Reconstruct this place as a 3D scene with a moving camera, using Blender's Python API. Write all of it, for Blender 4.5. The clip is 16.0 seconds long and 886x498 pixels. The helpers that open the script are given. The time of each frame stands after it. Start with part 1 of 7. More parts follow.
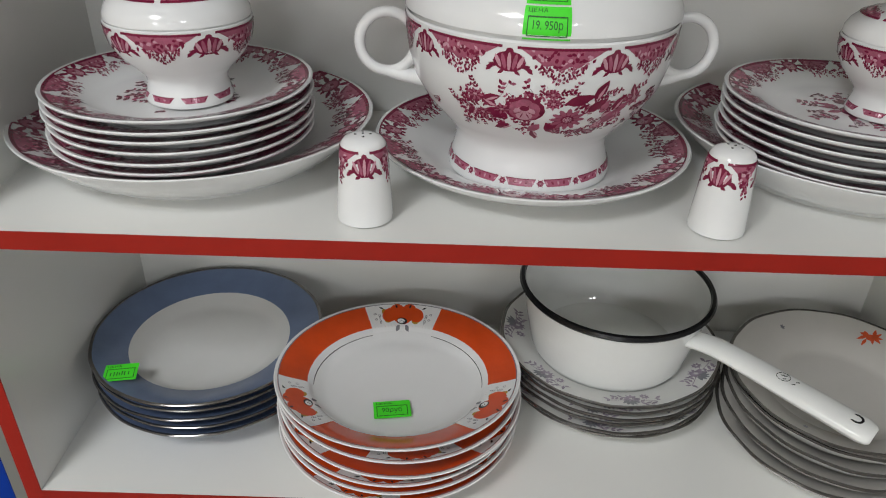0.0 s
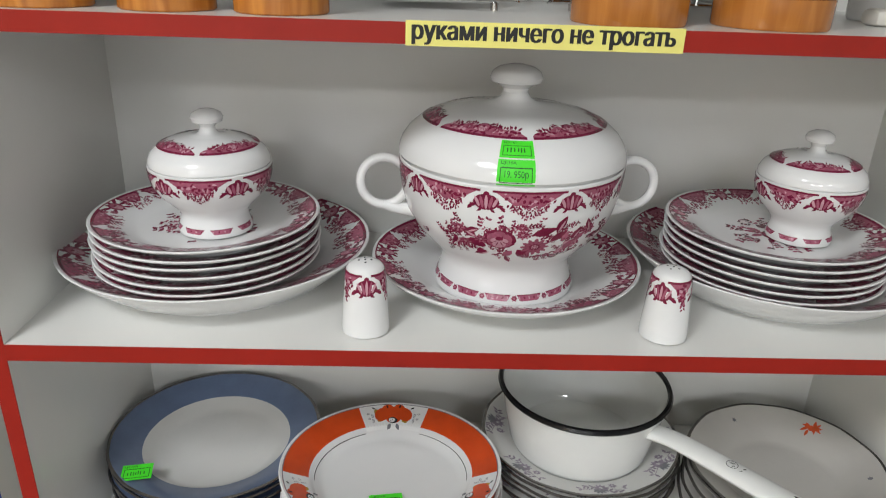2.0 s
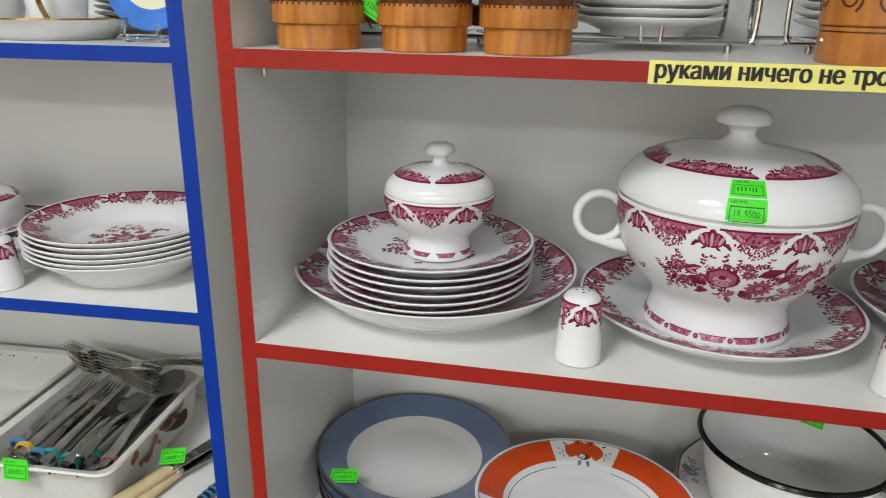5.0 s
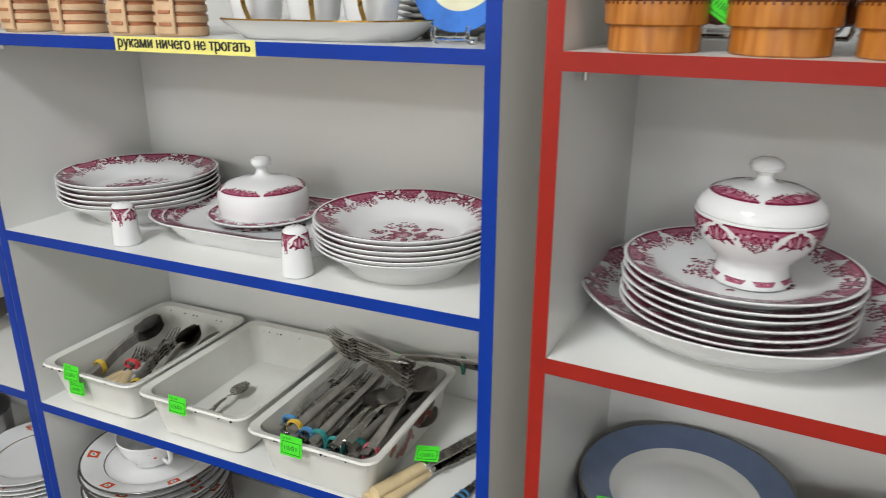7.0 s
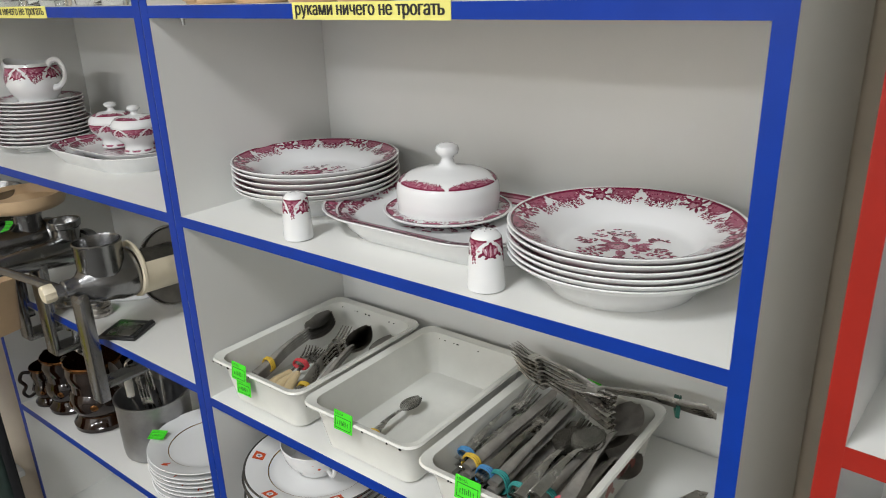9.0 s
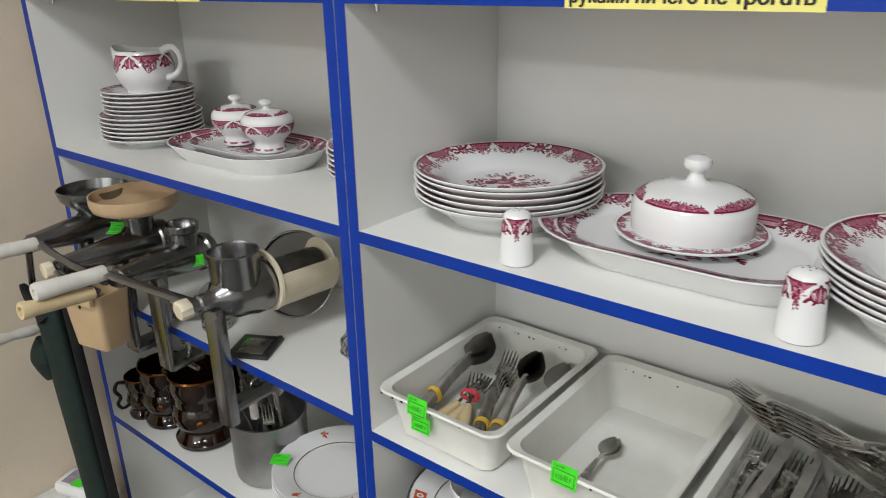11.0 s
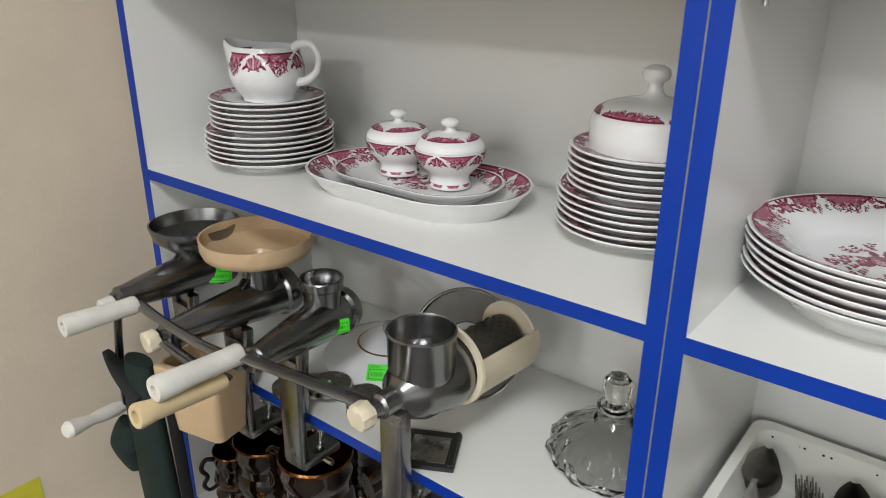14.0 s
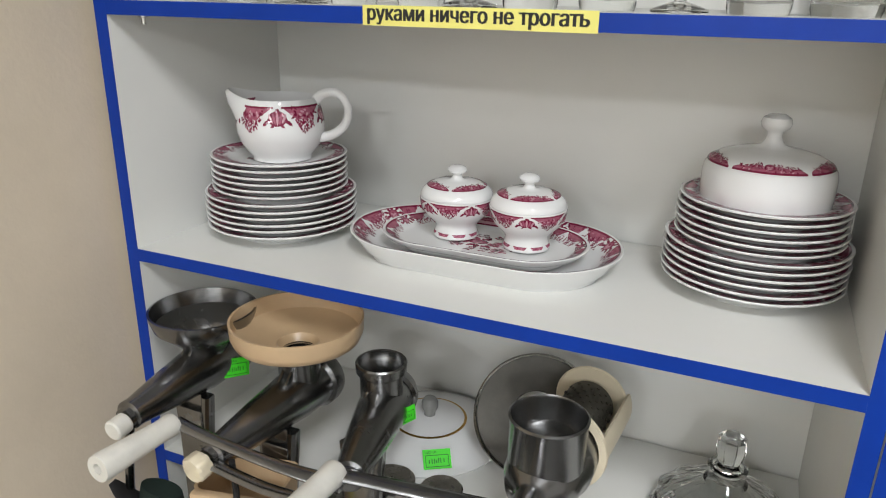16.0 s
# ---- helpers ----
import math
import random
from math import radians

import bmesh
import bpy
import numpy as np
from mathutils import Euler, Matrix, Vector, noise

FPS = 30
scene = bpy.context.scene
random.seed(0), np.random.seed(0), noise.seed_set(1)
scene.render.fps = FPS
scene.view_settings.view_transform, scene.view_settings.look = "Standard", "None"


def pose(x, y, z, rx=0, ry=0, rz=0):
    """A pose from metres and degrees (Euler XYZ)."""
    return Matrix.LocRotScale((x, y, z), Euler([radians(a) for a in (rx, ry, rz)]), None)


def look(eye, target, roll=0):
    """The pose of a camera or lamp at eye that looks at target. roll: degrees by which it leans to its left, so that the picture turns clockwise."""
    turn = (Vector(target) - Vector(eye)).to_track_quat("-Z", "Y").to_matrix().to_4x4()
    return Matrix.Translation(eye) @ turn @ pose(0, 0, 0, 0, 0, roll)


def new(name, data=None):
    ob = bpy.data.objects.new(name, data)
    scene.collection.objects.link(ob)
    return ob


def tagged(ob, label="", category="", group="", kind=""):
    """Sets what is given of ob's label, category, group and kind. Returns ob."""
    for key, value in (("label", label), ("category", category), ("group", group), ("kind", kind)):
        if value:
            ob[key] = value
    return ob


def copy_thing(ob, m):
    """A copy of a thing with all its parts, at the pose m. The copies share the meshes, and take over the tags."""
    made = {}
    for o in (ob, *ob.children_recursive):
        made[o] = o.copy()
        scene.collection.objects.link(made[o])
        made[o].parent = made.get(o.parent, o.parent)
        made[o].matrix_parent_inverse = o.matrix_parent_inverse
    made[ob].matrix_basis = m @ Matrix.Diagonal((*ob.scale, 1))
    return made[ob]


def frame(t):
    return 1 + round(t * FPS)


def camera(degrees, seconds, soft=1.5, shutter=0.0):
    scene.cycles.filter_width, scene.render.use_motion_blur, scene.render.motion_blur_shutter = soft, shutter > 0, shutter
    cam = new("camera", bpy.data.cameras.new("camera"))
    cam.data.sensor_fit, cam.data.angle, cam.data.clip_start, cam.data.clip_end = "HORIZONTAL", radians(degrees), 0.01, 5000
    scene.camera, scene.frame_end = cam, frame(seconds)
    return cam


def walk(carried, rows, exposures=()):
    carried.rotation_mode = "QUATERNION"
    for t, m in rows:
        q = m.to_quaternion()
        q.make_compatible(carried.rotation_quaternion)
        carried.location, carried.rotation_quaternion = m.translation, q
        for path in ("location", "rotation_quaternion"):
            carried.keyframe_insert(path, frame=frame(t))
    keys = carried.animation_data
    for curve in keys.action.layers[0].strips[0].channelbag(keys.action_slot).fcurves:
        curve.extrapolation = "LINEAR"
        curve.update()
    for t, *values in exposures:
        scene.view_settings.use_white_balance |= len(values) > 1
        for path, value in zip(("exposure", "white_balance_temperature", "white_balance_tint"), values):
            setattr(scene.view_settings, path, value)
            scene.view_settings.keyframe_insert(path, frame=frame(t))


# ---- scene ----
cam = camera(63.2, 16.0, soft=1.0, shutter=0.3)
PATH = [
    (0, (0.5, -0.626, 1.443), (0.593, 1.096, 0.43), 1.8),
    (0.5, (0.486, -0.663, 1.461), (0.595, 1.091, 0.506), 1.8),
    (1, (0.482, -0.696, 1.48), (0.587, 1.095, 0.594), 2.2),
    (1.5, (0.48, -0.715, 1.493), (0.599, 1.104, 0.669), 2.6),
    (2, (0.481, -0.722, 1.51), (0.639, 1.117, 0.741), 2.0),
    (2.5, (0.481, -0.732, 1.517), (0.644, 1.134, 0.817), 1.8),
    (3, (0.47, -0.74, 1.521), (0.544, 1.136, 0.829), 1.1),
    (3.2, (0.459, -0.739, 1.52), (0.49, 1.14, 0.836), 0.7),
    (5.3, (0.399, -0.773, 1.501), (0.079, 1.089, 0.845), 1.1),
    (5.5, (0.386, -0.789, 1.504), (0.029, 1.066, 0.846), 1.1),
    (6, (0.359, -0.805, 1.513), (-0.11, 1.027, 0.863), 1.2),
    (6.5, (0.331, -0.798, 1.511), (-0.274, 0.995, 0.863), 1.4),
    (7, (0.285, -0.747, 1.5), (-0.484, 0.976, 0.839), 0.2),
    (7.5, (0.226, -0.689, 1.483), (-0.667, 0.962, 0.793), -0.5),
    (8, (0.189, -0.646, 1.471), (-0.817, 0.932, 0.768), -1.2),
    (8.5, (0.17, -0.61, 1.466), (-0.96, 0.895, 0.788), -1.8),
    (8.7, (0.166, -0.602, 1.463), (-0.986, 0.886, 0.785), -2.0),
    (10.8, (-0.123, -0.631, 1.465), (-1.314, 0.798, 0.731), -1.1),
    (11, (-0.164, -0.658, 1.465), (-1.341, 0.791, 0.745), -1.1),
    (11.5, (-0.264, -0.698, 1.466), (-1.404, 0.789, 0.765), -0.9),
    (12, (-0.31, -0.728, 1.46), (-1.466, 0.752, 0.77), -0.3),
    (12.5, (-0.362, -0.713, 1.454), (-1.53, 0.768, 0.789), -0.5),
    (13, (-0.46, -0.666, 1.443), (-1.606, 0.816, 0.742), -0.0),
    (13.5, (-0.578, -0.616, 1.446), (-1.709, 0.859, 0.707), -0.2),
    (14, (-0.662, -0.597, 1.449), (-1.814, 0.861, 0.709), 0.4),
    (14.5, (-0.701, -0.58, 1.452), (-1.865, 0.876, 0.729), 0.6),
    (15, (-0.802, -0.577, 1.449), (-1.841, 0.968, 0.718), 0.8),
    (15.5, (-0.922, -0.604, 1.449), (-1.816, 1.035, 0.734), 1.8),
    (16, (-1.01, -0.666, 1.461), (-1.771, 1.058, 0.791), 1.0),
]
walk(cam, [(t, look(eye, target, roll)) for t, eye, target, roll in PATH], [(0.0, -0.77), (1.5, -0.6), (3.0, -0.54), (5.5, -0.52), (8.5, -0.46), (11.5, -0.55), (13.0, -0.46), (16.0, -0.3)])

# world, lamps, room light -------------------------------------------------
world = bpy.data.worlds.new("room_air")
scene.world = world
world.use_nodes = True
world.node_tree.nodes["Background"].inputs[0].default_value = (0.9, 0.93, 1.0, 1)
world.node_tree.nodes["Background"].inputs[1].default_value = 0.01


def area_lamp(name, x, y, z, sx, sy, watts, color=(0.935, 0.965, 1.0)):
    d = bpy.data.lights.new(name, "AREA")
    d.shape, d.size, d.size_y, d.energy, d.color = "RECTANGLE", sx, sy, watts, color
    ob = new(name, d)
    ob.matrix_world = pose(x, y, z)
    return ob


# First lamp placed from the cast shadows; the rest are unseen, added as fill.
LAMPS = [(-0.4, -1.4, 52), (1.5, -3.0, 34), (0.1, -4.1, 62), (-1.2, -4.1, 72)]
for lx, ly, watts in LAMPS:
    area_lamp("unseen_lamp_light", lx, ly, 2.66, 0.56, 0.56, watts)


# materials ------------------------------------------------------------------
def mat(name, color, rough=0.5, metal=0.0, noise_scale=0.0, vary=0.0, bump=0.0, bump_scale=200.0, spec=0.5, rough_vary=0.0, coat=0.0, tint=None):
    m = bpy.data.materials.new(name)
    m.use_nodes = True
    nt = m.node_tree
    b = nt.nodes["Principled BSDF"]
    b.inputs["Base Color"].default_value = (*color, 1)
    b.inputs["Roughness"].default_value = rough
    b.inputs["Metallic"].default_value = metal
    b.inputs["Specular IOR Level"].default_value = spec
    b.inputs["Coat Weight"].default_value = coat
    tc = nt.nodes.new("ShaderNodeTexCoord")
    if vary:
        n = nt.nodes.new("ShaderNodeTexNoise")
        n.inputs["Scale"].default_value = noise_scale
        n.inputs["Detail"].default_value = 6
        n.inputs["Roughness"].default_value = 0.65
        nt.links.new(tc.outputs["Object"], n.inputs["Vector"])
        r = nt.nodes.new("ShaderNodeMapRange")
        r.inputs[1].default_value, r.inputs[2].default_value = 0.3, 0.7
        nt.links.new(n.outputs["Fac"], r.inputs[0])
        mix = nt.nodes.new("ShaderNodeMix")
        mix.data_type = "RGBA"
        lo = tint if tint else tuple(c * (1 - vary) for c in color)
        mix.inputs[6].default_value = (*lo, 1)
        mix.inputs[7].default_value = (*(min(1, c * (1 + vary * 0.4)) for c in color), 1)
        nt.links.new(r.outputs[0], mix.inputs[0])
        nt.links.new(mix.outputs[2], b.inputs["Base Color"])
        if rough_vary:
            r2 = nt.nodes.new("ShaderNodeMapRange")
            r2.inputs[1].default_value, r2.inputs[2].default_value = 0.3, 0.7
            r2.inputs[3].default_value, r2.inputs[4].default_value = rough - rough_vary, rough + rough_vary
            nt.links.new(n.outputs["Fac"], r2.inputs[0])
            nt.links.new(r2.outputs[0], b.inputs["Roughness"])
    if bump:
        n2 = nt.nodes.new("ShaderNodeTexNoise")
        n2.inputs["Scale"].default_value = bump_scale
        n2.inputs["Detail"].default_value = 4
        nt.links.new(tc.outputs["Object"], n2.inputs["Vector"])
        bp = nt.nodes.new("ShaderNodeBump")
        bp.inputs["Strength"].default_value = bump
        bp.inputs["Distance"].default_value = 0.001
        nt.links.new(n2.outputs["Fac"], bp.inputs["Height"])
        nt.links.new(bp.outputs["Normal"], b.inputs["Normal"])
    return m


def wood(name, light, dark, scale=30.0, rough=0.16):
    m = mat(name, light, rough)
    nt = m.node_tree
    b = nt.nodes["Principled BSDF"]
    tc = nt.nodes.new("ShaderNodeTexCoord")
    mp = nt.nodes.new("ShaderNodeMapping")
    mp.inputs["Scale"].default_value = (1, 1, 0.12)
    n = nt.nodes.new("ShaderNodeTexNoise")
    n.inputs["Scale"].default_value = scale * 2.5
    n.inputs["Detail"].default_value = 8
    n.inputs["Distortion"].default_value = 0.6
    cr = nt.nodes.new("ShaderNodeValToRGB")
    cr.color_ramp.elements[0].position, cr.color_ramp.elements[0].color = 0.32, (*dark, 1)
    cr.color_ramp.elements[1].position, cr.color_ramp.elements[1].color = 0.66, (*light, 1)
    nt.links.new(tc.outputs["Object"], mp.inputs["Vector"])
    nt.links.new(mp.outputs["Vector"], n.inputs["Vector"])
    nt.links.new(n.outputs["Fac"], cr.inputs["Fac"])
    nt.links.new(cr.outputs["Color"], b.inputs["Base Color"])
    return m


def glass(name, color=(1, 1, 1), rough=0.02):
    m = mat(name, color, rough)
    b = m.node_tree.nodes["Principled BSDF"]
    b.inputs["Transmission Weight"].default_value = 1.0
    b.inputs["IOR"].default_value = 1.5
    return m


M_LAMINATE = mat("white_laminate", (0.74, 0.74, 0.71), 0.27, 0, 3.0, 0.025, 0.0, 350)
M_BLUE = mat("blue_edge_band", (0.003, 0.036, 0.3), 0.34, 0, 9.0, 0.15, 0.1, 300, spec=0.2)
M_RED = mat("red_edge_band", (0.31, 0.018, 0.011), 0.34, 0, 9.0, 0.15, 0.1, 300, spec=0.22)
M_WALL = mat("beige_wallpaper", (0.66, 0.565, 0.435), 0.75, 0, 6.0, 0.08, 0.35, 160)
M_PLASTER = mat("pale_plaster", (0.76, 0.755, 0.74), 0.8, 0, 2.0, 0.06, 0.2, 120)
M_FLOOR = mat("grey_vinyl_floor", (0.13, 0.125, 0.115), 0.45, 0, 5.0, 0.2, 0.1, 90)
M_PORC = mat("white_porcelain", (0.73, 0.735, 0.73), 0.07, 0, 14.0, 0.02, 0.0, rough_vary=0.02)
M_PORC_G = mat("aged_white_porcelain", (0.62, 0.62, 0.6), 0.1, 0, 14.0, 0.04, 0.0, rough_vary=0.03)
M_PORC_BACK = mat("unglazed_porcelain_foot", (0.62, 0.6, 0.55), 0.6, 0, 40.0, 0.1)
M_PR = [mat("deep_crimson_print", (0.19, 0.012, 0.045), 0.12, 0, 120.0, 0.3),
        mat("rose_print", (0.36, 0.095, 0.155), 0.12, 0, 160.0, 0.3),
        mat("pale_rose_print", (0.55, 0.29, 0.35), 0.12, 0, 120.0, 0.2)]
M_GREYBLUE = mat("grey_blue_glaze", (0.125, 0.17, 0.275), 0.12, 0, 30.0, 0.1, rough_vary=0.03)
M_PORC_W = mat("greyed_cream_porcelain", (0.47, 0.455, 0.425), 0.1, 0, 14.0, 0.05, rough_vary=0.03)
M_GREYGLAZE = mat("grey_glaze", (0.27, 0.27, 0.26), 0.15, 0, 30, 0.1)
M_SILVER = mat("worn_silver_rim", (0.2, 0.19, 0.18), 0.18, 0.8, 40.0, 0.3)
M_GOLD = mat("gold_rim", (0.5, 0.3, 0.08), 0.22, 1.0, 40.0, 0.2)
M_ORANGE = mat("orange_glaze", (0.62, 0.065, 0.008), 0.12, 0, 30.0, 0.12)
M_OCHRE = mat("ochre_print", (0.4, 0.25, 0.03), 0.15, 0, 80, 0.25)
M_INK = mat("black_print", (0.015, 0.015, 0.017), 0.2, 0, 60, 0.2)
M_GREYINK = mat("grey_print", (0.2, 0.2, 0.22), 0.2, 0, 60, 0.2)
M_LILAC = mat("lilac_grey_print", (0.32, 0.27, 0.33), 0.15, 0, 90, 0.35)
M_REDPRINT = mat("orange_red_print", (0.6, 0.09, 0.03), 0.15, 0, 90, 0.25)
M_ENAMEL = mat("white_enamel", (0.76, 0.77, 0.75), 0.09, 0, 20, 0.03, 0.04, 60)
M_BLACK_ENAMEL = mat("black_enamel_rim", (0.004, 0.004, 0.005), 0.16, 0, 20, 0.2, spec=0.25)
M_TRAY = mat("ivory_enamel", (0.7, 0.7, 0.65), 0.15, 0, 20, 0.05, 0.05, 60)
M_TAG = mat("fluorescent_green_paper", (0.06, 0.72, 0.02), 0.55, 0, 60, 0.08)
M_TAGINK = mat("dark_green_ink", (0.01, 0.09, 0.012), 0.6)
M_YELLOW = mat("pale_yellow_paper", (0.8, 0.74, 0.2), 0.6, 0, 30, 0.06)
M_YELLOW2 = mat("yellow_paper_notice", (0.6, 0.55, 0.04), 0.6, 0, 30, 0.08)
M_BLACKINK = mat("black_ink", (0.01, 0.01, 0.01), 0.6)
M_STEEL = mat("stainless_steel", (0.62, 0.61, 0.59), 0.22, 1.0, 40, 0.25, 0.06, 400, rough_vary=0.08)
M_DARKSTEEL = mat("tarnished_cutlery_steel", (0.42, 0.4, 0.37), 0.27, 1.0, 40, 0.35, 0.08, 300, rough_vary=0.1)
M_DULLSTEEL = mat("dull_worn_steel", (0.36, 0.34, 0.31), 0.5, 0.6, 40, 0.3, 0.08, 300, rough_vary=0.08)
M_ALU = mat("polished_cast_aluminium", (0.25, 0.25, 0.25), 0.24, 1.0, 22, 0.14, 0.1, 140, rough_vary=0.05)
M_ALUPOT = mat("matt_aluminium", (0.4, 0.4, 0.4), 0.42, 1.0, 18, 0.25, 0.15, 200, rough_vary=0.1)
M_DARKTIN = mat("dull_dark_tin", (0.075, 0.07, 0.058), 0.45, 0.3, 30, 0.3, 0.1, 200)
M_CHROME = mat("chrome_wire", (0.6, 0.6, 0.6), 0.08, 1.0, 30, 0.1)
M_BEIGE = mat("beige_plastic", (0.56, 0.4, 0.24), 0.32, 0, 12, 0.1, 0.05, 200)
M_IVORYP = mat("ivory_plastic", (0.7, 0.62, 0.46), 0.35, 0, 12, 0.08, 0.05, 200)
M_WHITEP = mat("white_plastic_handle", (0.68, 0.66, 0.6), 0.35, 0, 30, 0.12, 0.08, 200)
M_BONE = mat("cream_bone_handle", (0.66, 0.52, 0.3), 0.35, 0, 30, 0.15, 0.08, 200)
M_GREENCLOTH = mat("dark_green_cloth", (0.003, 0.015, 0.011), 0.8, 0, 30, 0.4, 0.5, 600)
M_BLACKCLOTH = mat("black_webbing", (0.008, 0.008, 0.009), 0.8, 0, 30, 0.3, 0.5, 600)
M_BLACKP = mat("black_plastic", (0.015, 0.015, 0.015), 0.35, 0, 30, 0.3)
M_BROWNGLAZE = mat("brown_lustre_glaze", (0.013, 0.0042, 0.0016), 0.07, 0.1, 35, 0.7, 0.2, 90, rough_vary=0.03, coat=0.3)
M_GOLDLUSTRE = mat("copper_lustre_trim", (0.13, 0.052, 0.012), 0.2, 0.8, 60, 0.4, 0.2, 120)
M_WOOD = wood("honey_varnished_wood", (0.52, 0.205, 0.038), (0.31, 0.095, 0.014))
M_WOOD2 = wood("amber_varnished_wood", (0.48, 0.185, 0.036), (0.34, 0.115, 0.02))
M_WOODDARK = wood("dark_stained_carved_wood", (0.13, 0.04, 0.012), (0.05, 0.014, 0.005))
M_CARVE = wood("brown_carved_wood", (0.22, 0.075, 0.02), (0.1, 0.03, 0.01))
M_STRAW = mat("pale_carved_wood", (0.62, 0.42, 0.25), 0.5, 0, 40, 0.25, 0.3, 200)
M_STRAWDARK = mat("orange_brown_carved_wood", (0.4, 0.16, 0.07), 0.5, 0, 40, 0.25, 0.3, 200)
M_GLASS = glass("cut_crystal", (0.97, 0.98, 0.97))
M_BLUEGLAZE = mat("bright_blue_glaze", (0.06, 0.2, 0.62), 0.15, 0, 20, 0.3)
M_PEARL = mat("pale_yellow_glaze", (0.72, 0.7, 0.5), 0.15, 0, 20, 0.1)
M_BAND = {"yellow": mat("yellow_rubber_band", (0.6, 0.4, 0.04), 0.6), "blue": mat("blue_rubber_band", (0.05, 0.2, 0.4), 0.6),
          "teal": mat("teal_rubber_band", (0.03, 0.26, 0.24), 0.6), "red": mat("red_rubber_band", (0.5, 0.04, 0.05), 0.6),
          "pink": mat("pink_rubber_band", (0.6, 0.12, 0.15), 0.6), "darkgreen": mat("dark_green_rubber_band", (0.02, 0.13, 0.1), 0.6)}
M_LAMPGLOW = bpy.data.materials.new("lit_lamp_diffuser")
M_LAMPGLOW.use_nodes = True
M_LAMPGLOW.node_tree.nodes["Principled BSDF"].inputs["Emission Color"].default_value = (1, 0.96, 0.9, 1)
M_LAMPGLOW.node_tree.nodes["Principled BSDF"].inputs["Emission Strength"].default_value = 4.0
M_CARD = mat("white_card", (0.7, 0.7, 0.68), 0.6, 0, 20, 0.05)
M_MAROON = mat("faded_maroon_transfer", (0.3, 0.09, 0.07), 0.3, 0, 50, 0.4)


# mesh helpers ---------------------------------------------------------------
def link_mesh(name, bm, mats, smooth=True, sharp=40):
    me = bpy.data.meshes.new(name)
    bmesh.ops.recalc_face_normals(bm, faces=bm.faces) if len(bm.faces) < 20000 else None
    for f in bm.faces:
        f.smooth = smooth
    if smooth:
        lim = radians(sharp)
        for e in bm.edges:
            if len(e.link_faces) == 2 and e.calc_face_angle(0) > lim:
                e.smooth = False
    bm.to_mesh(me)
    bm.free()
    for m in mats if isinstance(mats, (list, tuple)) else [mats]:
        me.materials.append(m)
    return me


def part(name, bm, material, parent, label="", m=None, smooth=True):
    ob = new(name, link_mesh(name, bm, material, smooth))
    ob.parent = parent
    if m is not None:
        ob.matrix_basis = m
    return tagged(ob, label)


def thing(name, label, category, group="", kind="", m=None):
    ob = new(name)
    if m is not None:
        ob.matrix_basis = m
    return tagged(ob, label, category, group, kind)


def solid(name, bm, material, label, category, m=None, group="", kind="", smooth=True):
    ob = new(name, link_mesh(name, bm, material, smooth))
    if m is not None:
        ob.matrix_basis = m
    return tagged(ob, label, category, group, kind)


def join(target, other):
    tmp = bpy.data.meshes.new("tmp")
    other.to_mesh(tmp)
    other.free()
    target.from_mesh(tmp)
    bpy.data.meshes.remove(tmp)
    return target


def moved(bm, m):
    bmesh.ops.transform(bm, matrix=m, verts=bm.verts)
    return bm


def box(x0, x1, y0, y1, z0, z1, bevel=0.0, seg=2):
    bm = bmesh.new()
    bmesh.ops.create_cube(bm, size=1)
    moved(bm, Matrix.Translation(((x0 + x1) / 2, (y0 + y1) / 2, (z0 + z1) / 2)) @ Matrix.Diagonal((x1 - x0, y1 - y0, z1 - z0, 1)))
    if bevel:
        bmesh.ops.bevel(bm, geom=bm.edges[:], offset=bevel, segments=seg, affect="EDGES", profile=0.5)
    return bm


def lathe(profile, seg=64, stretch=0.0, scallop=0.0, lobes=0, fluting=0.0):
    """A turned body. profile: (radius, height[, material index of the stretch to the next point])."""
    bm = bmesh.new()
    rmax = max(p[0] for p in profile)
    rings = []
    for p in profile:
        r, z = p[0], p[1]
        if r < 1e-6 and not stretch:
            rings.append([bm.verts.new((0, 0, z))])
            continue
        ring = []
        for i in range(seg):
            a = 2 * math.pi * (i + 0.5) / seg
            k = 1 + scallop * (r / rmax) ** 6 * (0.5 + 0.5 * math.cos(lobes * a)) if scallop else 1
            c, s = math.cos(a), math.sin(a)
            ring.append(bm.verts.new((r * k * c + (stretch if c > 0 else -stretch), r * k * s, z)))
        rings.append(ring)
    for j in range(len(rings) - 1):
        a, b = rings[j], rings[j + 1]
        mi = profile[j][2] if len(profile[j]) > 2 else 0
        for i in range(seg):
            k = (i + 1) % seg
            if len(a) == 1 and len(b) == 1:
                continue
            if len(a) == 1:
                f = bm.faces.new((a[0], b[i], b[k]))
            elif len(b) == 1:
                f = bm.faces.new((a[i], a[k], b[0]))
            else:
                f = bm.faces.new((a[i], a[k], b[k], b[i]))
            f.material_index = mi
    if stretch:
        bmesh.ops.remove_doubles(bm, verts=bm.verts, dist=1e-6)
    return bm


def smooth_path(pts, n=6, closed=False):
    """Catmull-Rom through the points."""
    P = [Vector(p) for p in pts]
    out = []
    L = len(P)
    for i in range(L if closed else L - 1):
        p0 = P[(i - 1) % L] if closed or i > 0 else P[0]
        p1, p2 = P[i], P[(i + 1) % L]
        p3 = P[(i + 2) % L] if closed or i + 2 < L else P[-1]
        for k in range(n):
            t = k / n
            out.append(0.5 * ((2 * p1) + (p2 - p0) * t + (2 * p0 - 5 * p1 + 4 * p2 - p3) * t * t + (3 * p1 - p0 - 3 * p2 + p3) * t ** 3))
    if not closed:
        out.append(P[-1])
    return out


